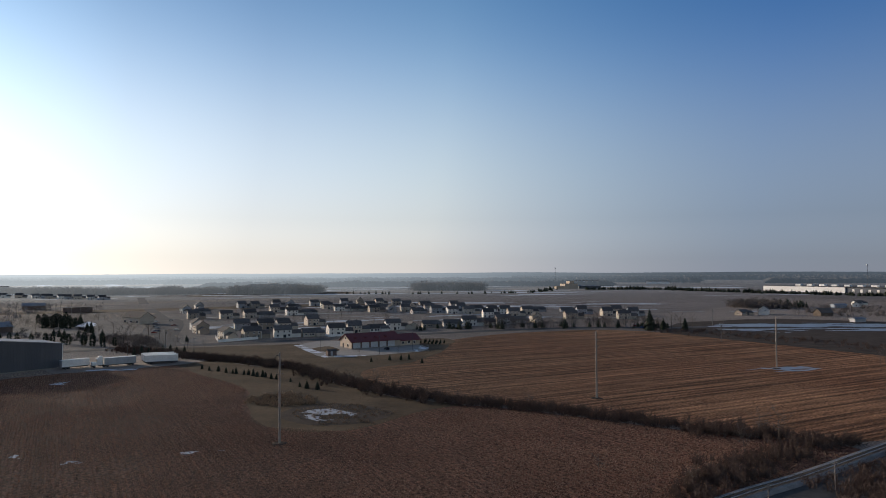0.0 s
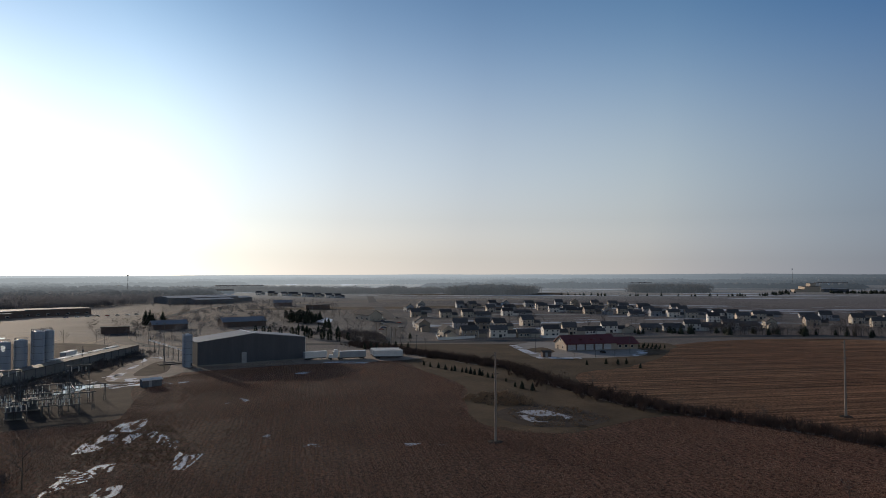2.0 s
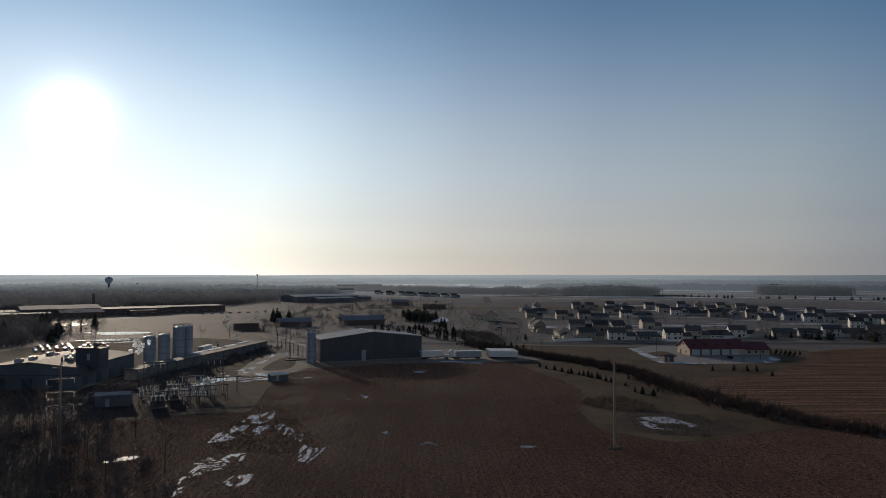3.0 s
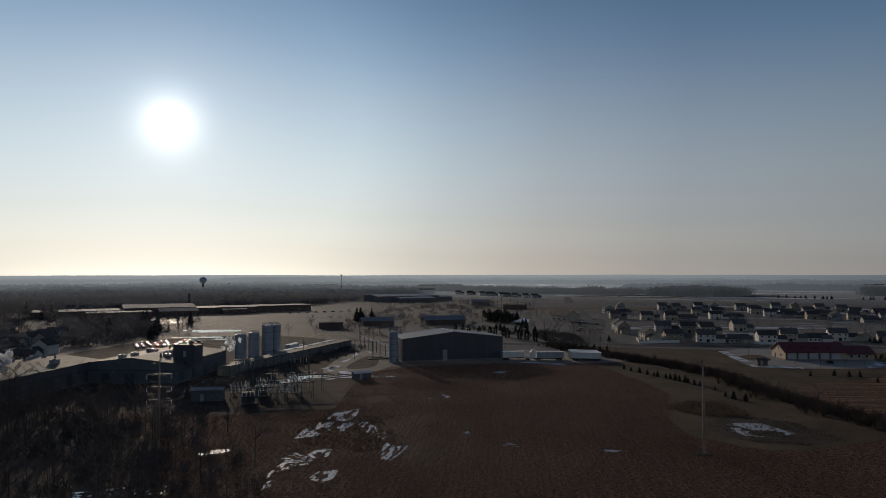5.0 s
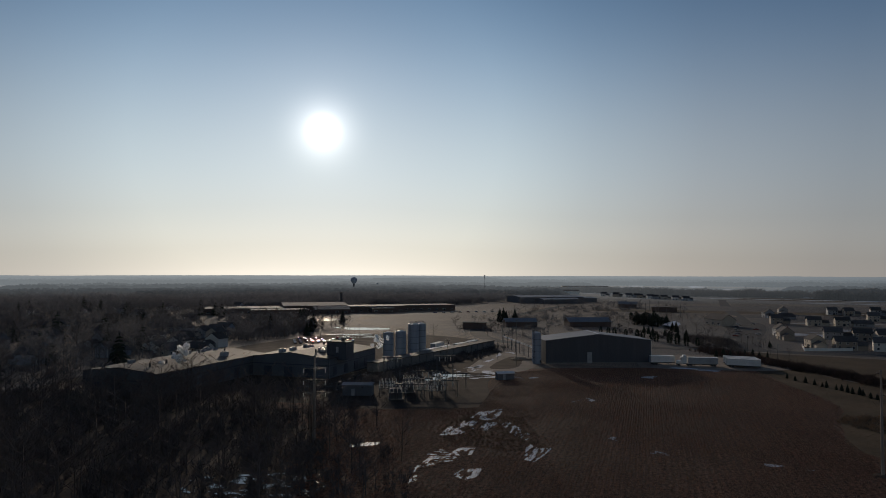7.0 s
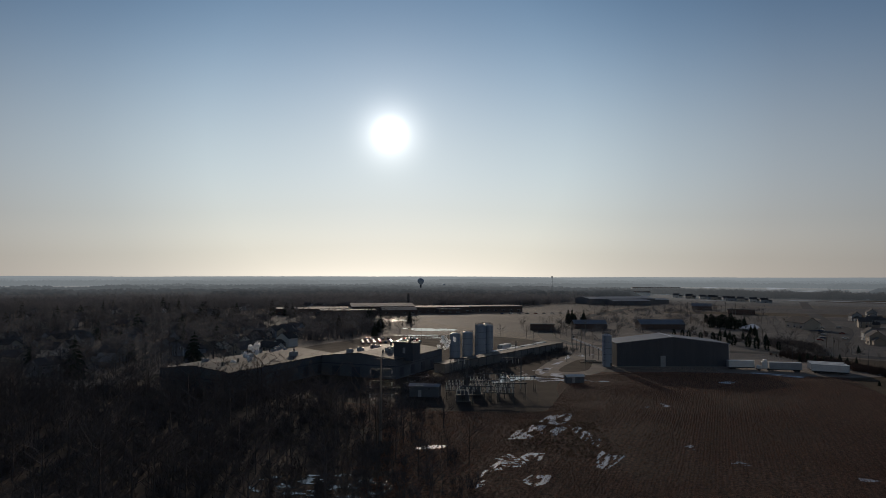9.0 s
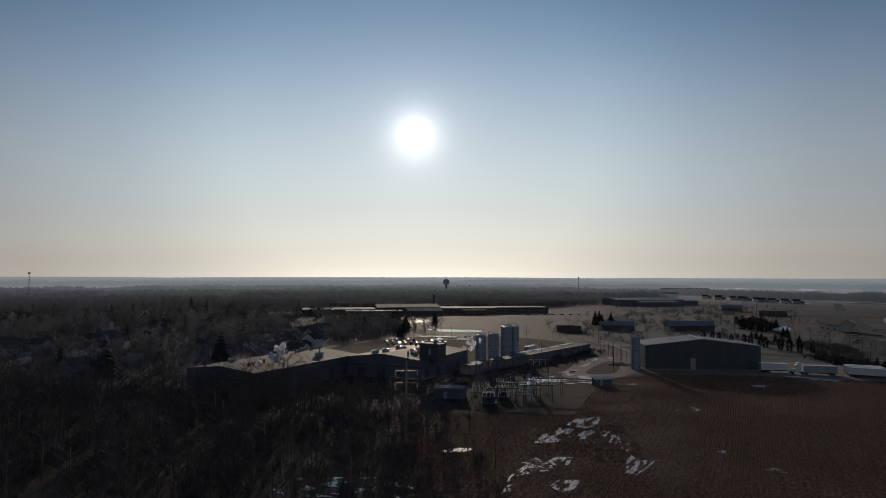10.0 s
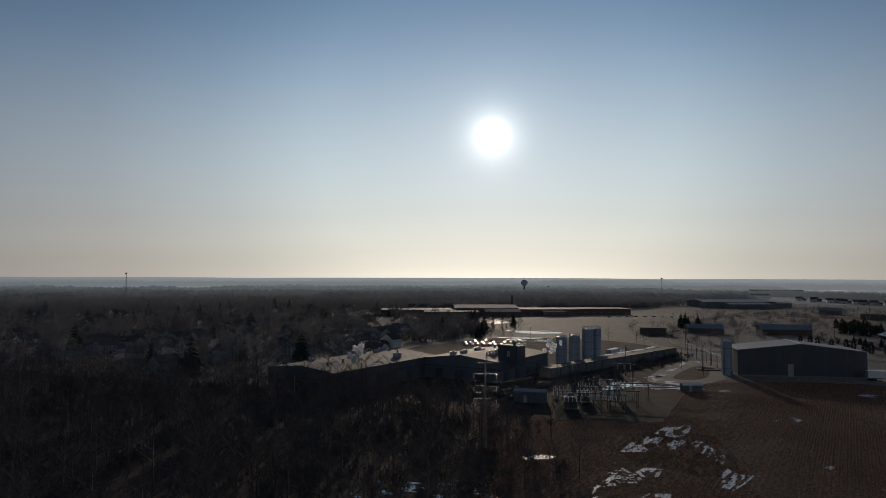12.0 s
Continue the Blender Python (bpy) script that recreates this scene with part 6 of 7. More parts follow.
b1 = trailer_template(11.0, MAT["white_panel"], "white box trailer standing behind the long low shed", pose(-227, 232, 0.09, 0, 0, 106), "trailers behind the shed")
for k, (x, y) in enumerate(((-224, 219), (-231, 246), (-235, 259), (-240, 240))):
    copy_thing(b1, pose(x, y, 0.09, 0, 0, 104 + 3 * k))


def make_lorry():
    ob = trailer_template(11.5, MAT["grey_panel"], "lorry with a white cab and a grey box trailer", pose(-119.4, 282.6, 0.09, 0, 0, 216), "")
    ob.name = "lorry"
    ob["category"] = "truck"
    bm = bmesh.new()
    box(bm, 12.1, 14.2, -1.2, 1.2, 0.9, 3.6, 0.12)
    cab = part("cab", bm, MAT["white_panel"], ob)
    part("hood", box(bmesh.new(), 14.2, 15.9, -1.0, 1.0, 0.8, 2.1, 0.15), MAT["white_panel"], ob)
    part("windscreen", box(bmesh.new(), 14.18, 14.25, -1.05, 1.05, 2.2, 3.2), MAT["glass"], cab)
    part("wind_deflector", box(bmesh.new(), 12.2, 13.6, -1.1, 1.1, 3.6, 4.3, 0.2), MAT["white_panel"], cab)
    part("bumper", box(bmesh.new(), 15.85, 16.05, -1.15, 1.15, 0.4, 0.9), MAT["steel"], ob)
    part("fuel_tank", box(bmesh.new(), 11.9, 13.3, -1.25, -0.8, 0.45, 1.0, 0.1), MAT["steel"], ob)
    wheel_set(ob, (10.4, 11.6, 15.1), 1.25, 0.42, 0.42)


make_lorry()


# ---- poles and wires ----
def line_pole(x, y, h, label):
    ob = thing("utility_pole", label, "pole", pose(x, y, 0), "tall line poles")
    part("shaft", cyl(bmesh.new(), 0, 0, 0, h, 0.31, 0.18, 12), MAT["pole"], ob)
    part("cap", cyl(bmesh.new(), 0, 0, h, h + 0.12, 0.3, 0.1, 10), MAT["steel"], ob)
    part("base_mound", cyl(bmesh.new(), 0, 0, -0.05, 0.25, 1.9, 1.2, 14), MAT["dirt"], ob)
    for z, s in ((h - 0.6, -1), (h - 2.6, 1), (h - 4.6, -1), (h - 4.6, 1)):
        bm = ribbed(0, 0, 0.15, 0.85, 0.12, 5)
        bmesh.ops.transform(bm, matrix=pose(0, 0, z, 0, s * 78, 25), verts=bm.verts)
        part("insulator", bm, MAT["dark_glaze"], ob)
    return ob


line_pole(-33.2, 151.9, 19.4, "tall bare weathered line pole in the stubble field")
line_pole(47.1, 202.6, 19.4, "tall bare weathered line pole in the tilled field")
line_pole(128.0, 260.3, 19.4, "tall bare weathered line pole standing in a puddle")


def crossarm_pole():
    ob = thing("crossarm_pole", "dark transmission pole with stacked crossarms and hanging insulators", "pole", pose(-131.5, 94.4, 0, 0, 0, 50))
    part("shaft", cyl(bmesh.new(), 0, 0, 0, 18.4, 0.36, 0.2, 10), MAT["pole"], ob)
    for z, half in ((18.2, 1.5), (15.9, 2.45), (13.2, 2.45), (10.5, 2.45)):
        arm = part("crossarm", box(bmesh.new(), -half, half, -0.1, 0.1, z - 0.08, z + 0.08), MAT["steel"], ob)
        if half > 2:
            for s in (-1, 1):
                part("insulator", ribbed(s * half, 0, z - 1.0, z - 0.12, 0.09, 6), MAT["insulator"], arm)
                part("brace", beam(bmesh.new(), (0, 0, z - 0.9), (s * half * 0.6, 0, z - 0.1), 0.09), MAT["steel"], arm)
    part("lightning_cap", cyl(bmesh.new(), 0, 0, 18.4, 18.9, 0.2, 0.05, 8), MAT["steel"], ob)


crossarm_pole()


def small_pole(x, y, h, turn=0):
    ob = thing("street_pole", "thin wooden utility pole with a short crossarm", "pole", pose(x, y, 0, 0, 0, turn), "roadside poles")
    part("shaft", cyl(bmesh.new(), 0, 0, 0, h, 0.17, 0.11, 8), MAT["pole"], ob)
    arm = part("crossarm", box(bmesh.new(), -1.1, 1.1, -0.07, 0.07, h - 0.9, h - 0.75), MAT["pole"], ob)
    for s in (-1.0, 0, 1.0):
        part("insulator", cyl(bmesh.new(), s, 0, h - 0.75, h - 0.5, 0.07, 0.05, 6), MAT["insulator"], arm)
    part("transformer", cyl(bmesh.new(), 0.35, 0, h - 2.4, h - 1.4, 0.25, 0.25, 10), MAT["steel"], ob)
    return ob


sp = small_pole(-127, 334, 10, 20)
for x, y, h in ((-311, 581, 12), (-300, 600, 11), (-317, 618, 12), (-290, 560, 11), (-275, 575, 11), (-3, 573, 9), (148, 359, 10), (70, 478, 9), (165, 396, 9), (188, 470, 11), (-338, 640, 12),
                (-360, 610, 12), (92, 470, 9), (132, 500, 9), (-228, 286, 10), (-214, 262, 10), (-246, 300, 10), (-205, 214, 10), (-260, 330, 10), (67, 117, 5), (50, 105, 5), (95, 141, 5)):
    copy_thing(sp, pose(x, y, 0, 0, 0, 25)).scale = (h / 10,) * 3


def wires(name, spans, label, r=0.03, seg=14):
    """Hanging wires as thin tubes, one object a run."""
    for a, b, sag in spans:
        V, T = [], []
        a, b = np.array(a, float), np.array(b, float)
        side = np.cross(b - a, (0, 0, 1))
        side /= np.linalg.norm(side)
        for k in range(seg + 1):
            t = k / seg
            p = a + (b - a) * t - np.array((0, 0, 4 * sag * t * (1 - t)))
            V.extend((p + side * r, p - side * r * 0.5 + np.array((0, 0, r * 0.87)), p - side * r * 0.5 - np.array((0, 0, r * 0.87))))
            if k:
                for q in range(3):
                    e, f, g, h = 3 * k - 3 + q, 3 * k - 3 + (q + 1) % 3, 3 * k + q, 3 * k + (q + 1) % 3
                    T.extend(((e, f, h), (e, h, g)))
        tri_object(name, V, T, MAT["wire"], label, "wire", "")


wires("power_line", [((-133.1, 92.5, z - 1.4), (-168, 150, 10.6), 2.0) for z in (15.9, 13.2, 10.5)] + [((-129.9, 96.3, z - 1.4), (-158, 164, 10.6), 2.0) for z in (15.9, 13.2)],
      "sagging aluminium wire to the substation", 0.014)
wires("guy_wire", [((-131.5, 94.4, 17.5), (-120, 101, 0.0), 0.1), ((-131.5, 94.4, 14), (-136, 88, 0.0), 0.1)], "taut guy wire of the pole", 0.02, 4)


# ---- the substation ----
def gantry(x, y, turn, half, h, hang):
    ob = thing("gantry", "steel substation gantry with hanging insulators", "gantry", pose(x, y, 0.07, 0, 0, turn), "substation gantries")
    for s in (-1, 1):
        bm = bmesh.new()
        for dx in (-0.3, 0.3):
            beam(bm, (s * half + dx, 0, 0), (s * half + dx * 0.5, 0, h), 0.14)
        for k in range(5):
            z = h * k / 5
            beam(bm, (s * half - 0.3, 0, z), (s * half + 0.3, 0, z + h / 5), 0.07)
        part("post", bm, MAT["steel"], ob)
    part("beam", box(bmesh.new(), -half - 0.6, half + 0.6, -0.16, 0.16, h - 0.16, h + 0.16), MAT["steel"], ob)
    for k in range(hang):
        px = -half * 0.7 + 1.4 * half * k / max(hang - 1, 1)
        part("insulator", ribbed(px, 0, h - 1.6, h - 0.16, 0.14, 8), MAT["insulator"], ob)


for x, y, turn, half, h, hang in ((-168, 150, 40, 2.6, 10.6, 3), (-158, 164, 40, 2.6, 10.6, 3), (-158, 152, 50, 4, 4.6, 4), (-152, 143, 50, 4, 4.6, 4),
                                  (-165, 162, 50, 4, 5.2, 4), (-156, 166, 50, 4, 5.0, 4), (-148, 153, 50, 4, 5.0, 3), (-156, 160, -40, 4, 5.0, 4)):
    gantry(x, y, turn, half, h, hang)


def switch_rack(x, y, turn, n=5):
    ob = thing("switch_rack", "row of upright insulators on a steel rack", "switchgear", pose(x, y, 0.07, 0, 0, turn), "switch racks")
    L = n * 1.1
    part("rack", box(bmesh.new(), -L / 2, L / 2, -0.12, 0.12, 2.5, 2.72), MAT["steel"], ob)
    for s in (-0.42, 0.42):
        part("leg", box(bmesh.new(), s * L - 0.1, s * L + 0.1, -0.1, 0.1, 0, 2.5), MAT["steel"], ob)
    for k in range(n):
        px = -L / 2 + 0.55 + 1.1 * k
        part("insulator", ribbed(px, 0, 2.7, 4.2, 0.16, 5), MAT["insulator"], ob)
    part("busbar", box(bmesh.new(), -L / 2, L / 2, -0.04, 0.04, 4.2, 4.28), MAT["steel"], ob)
    return ob


rack = switch_rack(-160, 141, 50)
for x, y, turn in ((-163.5, 144, 50), (-167, 148, 50), (-156.5, 147, 50), (-152, 151, 50), (-150, 147, 50), (-158, 158, 50), (-161, 161, 50), (-154, 157, 50), (-164, 155, 50), (-168, 158, 50),
                   (-146.5, 149, 50), (-152, 138, 50), (-166.5, 170, 50)):
    copy_thing(rack, pose(x, y, 0.07, 0, 0, turn))


def transformer(x, y, turn):
    ob = thing("transformer", "grey oil transformer with cooling fins and bushings", "transformer", pose(x, y, 0.07, 0, 0, turn), "transformers")
    part("tank", box(bmesh.new(), -1.8, 1.8, -1.1, 1.1, 0.3, 3.2, 0.08), MAT["plant_wall"], ob)
    part("plinth", box(bmesh.new(), -2.2, 2.2, -1.5, 1.5, 0, 0.3), MAT["concrete"], ob)
    for k in range(8):
        for s in (-1, 1):
            part("fin", box(bmesh.new(), -1.6 + k * 0.44, -1.5 + k * 0.44, *sorted((s * 1.1, s * 1.7)), 0.7, 2.9), MAT["plant_wall"], ob)
    bm = bmesh.new()
    cyl(bm, 0, 0, -1.2, 1.2, 0.4, 0.4, 12)
    bmesh.ops.transform(bm, matrix=pose(0, 0.6, 3.8, 0, 90, 0), verts=bm.verts)
    part("conservator", bm, MAT["plant_wall"], ob)
    for k in (-1, 0, 1):
        part("bushing", ribbed(k * 1.0, -0.4, 3.2, 4.4, 0.17, 5), MAT["insulator"], ob)
    return ob


tr = transformer(-156, 141, 50)
copy_thing(tr, pose(-162, 151.5, 0.07, 0, 0, 50))


def hut(name, label, x, y, turn, w, d, h, wall, roof, rise=0.5):
    ob = thing(name, label, "hut", pose(x, y, 0.05, 0, 0, turn))
    part("wall", gable(bmesh.new(), 0, w, 0, d, -0.1, h, h + rise), wall, ob)
    part("roof", roof_planes(bmesh.new(), 0, w, 0, d, h, h + rise, 0.3, 0.15), roof, ob)
    part("door", box(bmesh.new(), w * 0.3, w * 0.3 + 1.0, -0.06, 0.02, 0, 2.1), MAT["grey_panel"], ob)
    part("vent", box(bmesh.new(), w * 0.65, w * 0.65 + 0.6, -0.06, 0.02, h - 0.9, h - 0.4), MAT["steel"], ob)
    return ob


hut("control_hut", "grey control hut with a low metal roof", -172, 133.5, 40, 9, 4, 3.2, MAT["plant_wall"], MAT["metal_roof"])
hut("field_hut", "small grey hut beside the gravel lot", -158.2, 190.8, 62, 6.2, 2.6, 2.2, MAT["plant_wall"], MAT["white_panel"])
hut("pump_hut", "small dark hut in the forecourt", -46, 306.5, 31, 4, 2.6, 2.2, MAT["brick_wall"], MAT["shingle"])




# ---- the plant ----
def plant_hall(x, y, turn, length, width, eave, ridge, label, units, seed):
    """A long low hall; x runs along its length, its gable end at x = 0."""
    ob = thing("factory_hall", label, "factory", pose(x, y, 0.05, 0, 0, turn))
    part("wall", gable(bmesh.new(), 0, length, 0, width, -0.1, eave, ridge), MAT["plant_wall"], ob)
    part("roof", roof_planes(bmesh.new(), 0, length, 0, width, eave, ridge, 0.35, 0.2), MAT["flat_roof"], ob)
    part("band", box(bmesh.new(), -0.06, length + 0.06, -0.06, width + 0.06, eave * 0.62, eave * 0.68), MAT["dark_metal"], ob)
    rng = random.Random(seed)
    for k in range(units):
        ux, uy = rng.uniform(3, length - 3), width * rng.choice((0.25, 0.35, 0.65, 0.75)) + rng.uniform(-1.5, 1.5)
        z = ridge - (ridge - eave) * abs(uy - width / 2) / (width / 2) + 0.15
        s = rng.uniform(0.6, 1.3)
        if rng.random() < 0.5:
            u = part("roof_unit", box(bmesh.new(), ux - s, ux + s, uy - s * 0.8, uy + s * 0.8, z - 0.15, z + s * 1.1, 0.06), MAT["grey_panel"], ob)
            part("fan", cyl(bmesh.new(), ux, uy, z + s * 1.1, z + s * 1.1 + 0.2, s * 0.5, s * 0.5, 10), MAT["steel"], u)
        else:
            part("roof_vent", cyl(bmesh.new(), ux, uy, z - 0.15, z + 1.3, 0.35, 0.3, 10), MAT["steel"], ob)
    for k in range(int(length / 9)):
        part("dock_door", box(bmesh.new(), 3 + k * 9, 6 + k * 9, -0.09, 0.02, 0.6, 3.8), MAT["dark_metal"], ob)
    for k in range(3):
        part("end_door", box(bmesh.new(), -0.09, 0.02, width * (0.2 + 0.27 * k), width * (0.2 + 0.27 * k) + 3.4, 0.0, 3.6), MAT["dark_metal"], ob)
    return ob


AXIS = 116.5
plant_hall(-208, 92, AXIS, 58, 28, 6.9, 8.3, "long grey plant hall with a dull low-pitched roof", 10, 3)
plant_hall(-202.6, 151, AXIS, 41, 31, 6.9, 8.6, "grey plant hall with a dull roof and vents", 14, 4)


def penthouse():
    ob = thing("process_tower", "dark square process block rising from the plant roof", "factory", pose(-202.0, 158.0, 0.05, 0, 0, AXIS))
    part("wall", box(bmesh.new(), 0, 6.5, 0, 7.6, 6.0, 12.0), MAT["dark_metal"], ob)
    part("roof", box(bmesh.new(), -0.2, 6.7, -0.2, 7.8, 12.0, 12.3), MAT["flat_roof"], ob)
    part("parapet", box(bmesh.new(), -0.22, 0.0, -0.2, 7.8, 12.3, 12.6), MAT["steel"], ob)
    for k in range(3):
        v = part("roof_vent", cyl(bmesh.new(), 1.2 + k * 1.9, 1.6 + k * 1.1, 12.3, 13.6, 0.5, 0.45, 10), MAT["steel"], ob)
        part("hood", cyl(bmesh.new(), 1.2 + k * 1.9, 1.6 + k * 1.1, 13.6, 14.0, 0.7, 0.2, 10), MAT["steel"], v)
    part("door", box(bmesh.new(), -0.08, 0.02, 3, 4, 8.6, 10.6), MAT["grey_panel"], ob)


penthouse()


def low_shed():
    a, b = Vector((-203, 174, 0)), Vector((-230, 274, 0))
    turn = math.degrees(math.atan2(b.y - a.y, b.x - a.x))
    L = (b - a).length
    ob = thing("loading_shed", "long low pale shed along the plant's edge", "shed", pose(a.x, a.y, 0.05, 0, 0, turn))
    part("wall", box(bmesh.new(), 0, L, 0, 5, -0.1, 3.4), MAT["concrete"], ob)
    part("roof", box(bmesh.new(), -0.3, L + 0.3, -0.4, 5.4, 3.4, 3.65), MAT["flat_roof"], ob)
    for k in range(int(L / 6)):
        part("panel_post", box(bmesh.new(), k * 6, k * 6 + 0.25, -0.08, 0.02, 0, 3.4), MAT["steel"], ob)


low_shed()


def pipe_bridge():
    ob = thing("pipe_bridge", "long grey pipe carried on steel posts", "pipe")
    a, b = Vector((-231, 282, 0)), Vector((-180.5, 243.5, 0))
    for dz, r in ((5.0, 0.16), (5.5, 0.1)):
        bm = bmesh.new()
        c = bmesh.ops.create_cone(bm, cap_ends=True, segments=8, radius1=r, radius2=r, depth=(b - a).length)
        q = (b - a).to_track_quat("Z", "Y").to_matrix().to_4x4()
        bmesh.ops.transform(bm, matrix=Matrix.Translation((a + b) / 2 + Vector((0, 0, dz))) @ q, verts=bm.verts)
        part("pipe", bm, MAT["silo"], ob)
    for k in range(8):
        p = a + (b - a) * (k + 0.3) / 8
        bm = bmesh.new()
        cyl(bm, p.x, p.y, 0, 5.5, 0.13, 0.13, 6)
        box(bm, p.x - 0.5, p.x + 0.5, p.y - 0.06, p.y + 0.06, 4.74, 4.86)
        part("post", bm, MAT["steel"], ob)


pipe_bridge()


def light_pole(x, y, h=8):
    ob = thing("lamp_post", "thin steel lamp post at the lot", "lamp post", pose(x, y, 0.08), "lamp posts")
    part("shaft", cyl(bmesh.new(), 0, 0, 0, h, 0.1, 0.07, 6), MAT["steel"], ob)
    part("head", box(bmesh.new(), -0.2, 0.9, -0.15, 0.15, h, h + 0.15), MAT["steel"], ob)
    return ob


lp = light_pole(-196, 236)
for x, y in ((-190, 246), (-186, 236), (-200, 254), (-178, 226), (-184, 250), (-24, 312), (-52, 324), (-10, 330), (-130, 300), (-104, 306), (-300, 240), (-316, 256), (-290, 256)):
    copy_thing(lp, pose(x, y, 0.08, 0, 0, x * 7 % 360))
tank = thing("loading_pad", "low dark concrete pit in the gravel lot", "pit", pose(-190, 238, 0.09, 0, 0, 48))
part("slab", box(bmesh.new(), 0, 11, 0, 5, 0, 0.35, 0.05), MAT["asphalt"], tank)
part("rim", box(bmesh.new(), 2, 7, 4.2, 4.8, 0.35, 0.7), MAT["concrete"], tank)


def steam(x, y, z, s, seed):
    """A puff of many thin wisps that the low light shines through."""
    rng = np.random.default_rng(seed + 400)
    V, T = [], []
    lobes = [(rng.normal(0, 0.7, 3) * (1, 1, 0.8) * s, s * rng.uniform(0.35, 0.75)) for _ in range(6)]
    for k in range(420):
        c, r = lobes[k % 6]
        d = rng.normal(0, 1, 3)
        p = c + d / np.linalg.norm(d) * r * rng.uniform(0.3, 1.0) ** 0.5
        u, w = rng.normal(0, 0.15 * s, 3), rng.normal(0, 0.15 * s, 3)
        V.extend((p - u, p + u * 0.5 + w, p + u * 0.5 - w))
        T.append((3 * k, 3 * k + 1, 3 * k + 2))
    V = np.array(V) + (x, y, z)
    tri_object("steam_plume", V, T, MAT["steam"], "small white puff of steam over the roof", "steam")


for k, (x, y, z, s) in enumerate(((-214, 102, 10.6, 1.3), (-217, 105, 12.4, 1.5), (-215, 103.5, 12.0, 1.1), (-212, 99.5, 10.4, 1.0), (-208, 93, 10.4, 0.8), (-205, 175, 10.6, 1.2), (-206.5, 176, 12.6, 0.9), (-209, 184, 12, 0.7))):
    steam(x, y, z, s, k)


# ---- cars ----
def car_template(paint, name):
    ob = thing("car", "%s car parked in the open lot" % name, "car", group="parked cars")
    prof = [(-2.2, 0.35), (-2.25, 0.8), (-2.0, 1.0), (-1.5, 1.05), (-1.0, 1.45), (0.5, 1.45), (1.1, 1.0), (2.0, 0.9), (2.25, 0.7), (2.2, 0.35)]
    bm = bmesh.new()
    a = [bm.verts.new((x, -0.85, z)) for x, z in prof]
    b = [bm.verts.new((x, 0.85, z)) for x, z in prof]
    bm.faces.new(a[::-1])
    bm.faces.new(b)
    for i in range(len(prof)):
        j = (i + 1) % len(prof)
        bm.faces.new((a[i], a[j], b[j], b[i]))
    part("body", bm, paint, ob)
    bm = bmesh.new()
    for s in (-1, 1):
        vs = [bm.verts.new((x, s * 0.865, z)) for x, z in ((-1.35, 1.07), (-0.95, 1.38), (0.45, 1.38), (0.95, 1.05))]
        bm.faces.new(vs)
    part("side_window", bm, MAT["glass"], ob)
    bm = bmesh.new()
    vs = [bm.verts.new(p) for p in ((0.56, -0.75, 1.42), (0.56, 0.75, 1.42), (1.08, 0.75, 1.04), (1.08, -0.75, 1.04))]
    bm.faces.new(vs)
    part("windscreen", bm, MAT["glass"], ob)
    wheel_set(ob, (-1.35, 1.35), 0.86, 0.32, 0.32)
    return ob


CARS = []
rng = random.Random(12)
car_spots = [(-318 + 5.6 * math.cos(radians(60)) * k * 0.55 - 9 * r, 214 + 5.6 * math.sin(radians(60)) * k * 0.55 + 5.4 * r, 60 + 90) for r in range(3) for k in range(11) if rng.random() < 0.8]
car_spots += [(-236 + rng.uniform(-9, 2), 236 + 5 * k, 104) for k in range(8)]
car_spots += [(-468 + 4 * k, 470 + 7.2 * k, 30) for k in range(8)]
car_spots += [(-22, 330, 120), (133, 459, 10), (133, 444, 20), (139, 448, 25), (-290, 445, 60), (-283, 452, 60)]
for k in (0, 1, 3, 4, 6, 8):
    car_spots += [(-168 - 4.6 * k, 424 + 12 * k + 3 * (k % 2), 20 + 9 * (k % 3))] + ([(-158 - 5 * k, 434 + 12.2 * k, 198 + 8 * (k % 4))] if k % 3 else [])
for i, (x, y, turn) in enumerate(car_spots):
    c = i % 5
    if len(CARS) <= c:
        CARS.append(car_template(CAR_PAINT[c], ("white", "silver", "black", "dark red", "dark blue")[c]))
        CARS[c].matrix_basis = pose(x, y, 0.06, 0, 0, turn) @ Matrix.Scale(0.8, 4)
    else:
        copy_thing(CARS[c], pose(x, y, 0.06, 0, 0, turn + rng.uniform(-4, 4)))


# ---- buildings farther off ----
def block_building(name, label, x, y, turn, wings, wall, roof, windows=True):
    """A low building of several wings: x0, x1, y0, y1, eave, ridge."""
    ob = thing(name, label, "building", pose(x, y, 0, 0, 0, turn))
    for x0, x1, y0, y1, e, r in wings:
        if r > e:
            part("wall", gable(bmesh.new(), x0, x1, y0, y1, -0.1, e, r), wall, ob)
            part("roof", roof_planes(bmesh.new(), x0, x1, y0, y1, e, r, 0.5, 0.25), roof, ob)
        else:
            part("wall", box(bmesh.new(), x0, x1, y0, y1, -0.1, e), wall, ob)
            part("roof", box(bmesh.new(), x0 - 0.3, x1 + 0.3, y0 - 0.3, y1 + 0.3, e, e + 0.35), roof, ob)
        if windows:
            n = max(1, int((x1 - x0) / 7))
            for k in range(n):
                cx = x0 + (k + 0.5) * (x1 - x0) / n
                add_window(ob, cx, y0, 1.0, 2.6, 1.3, "y-")
    return ob


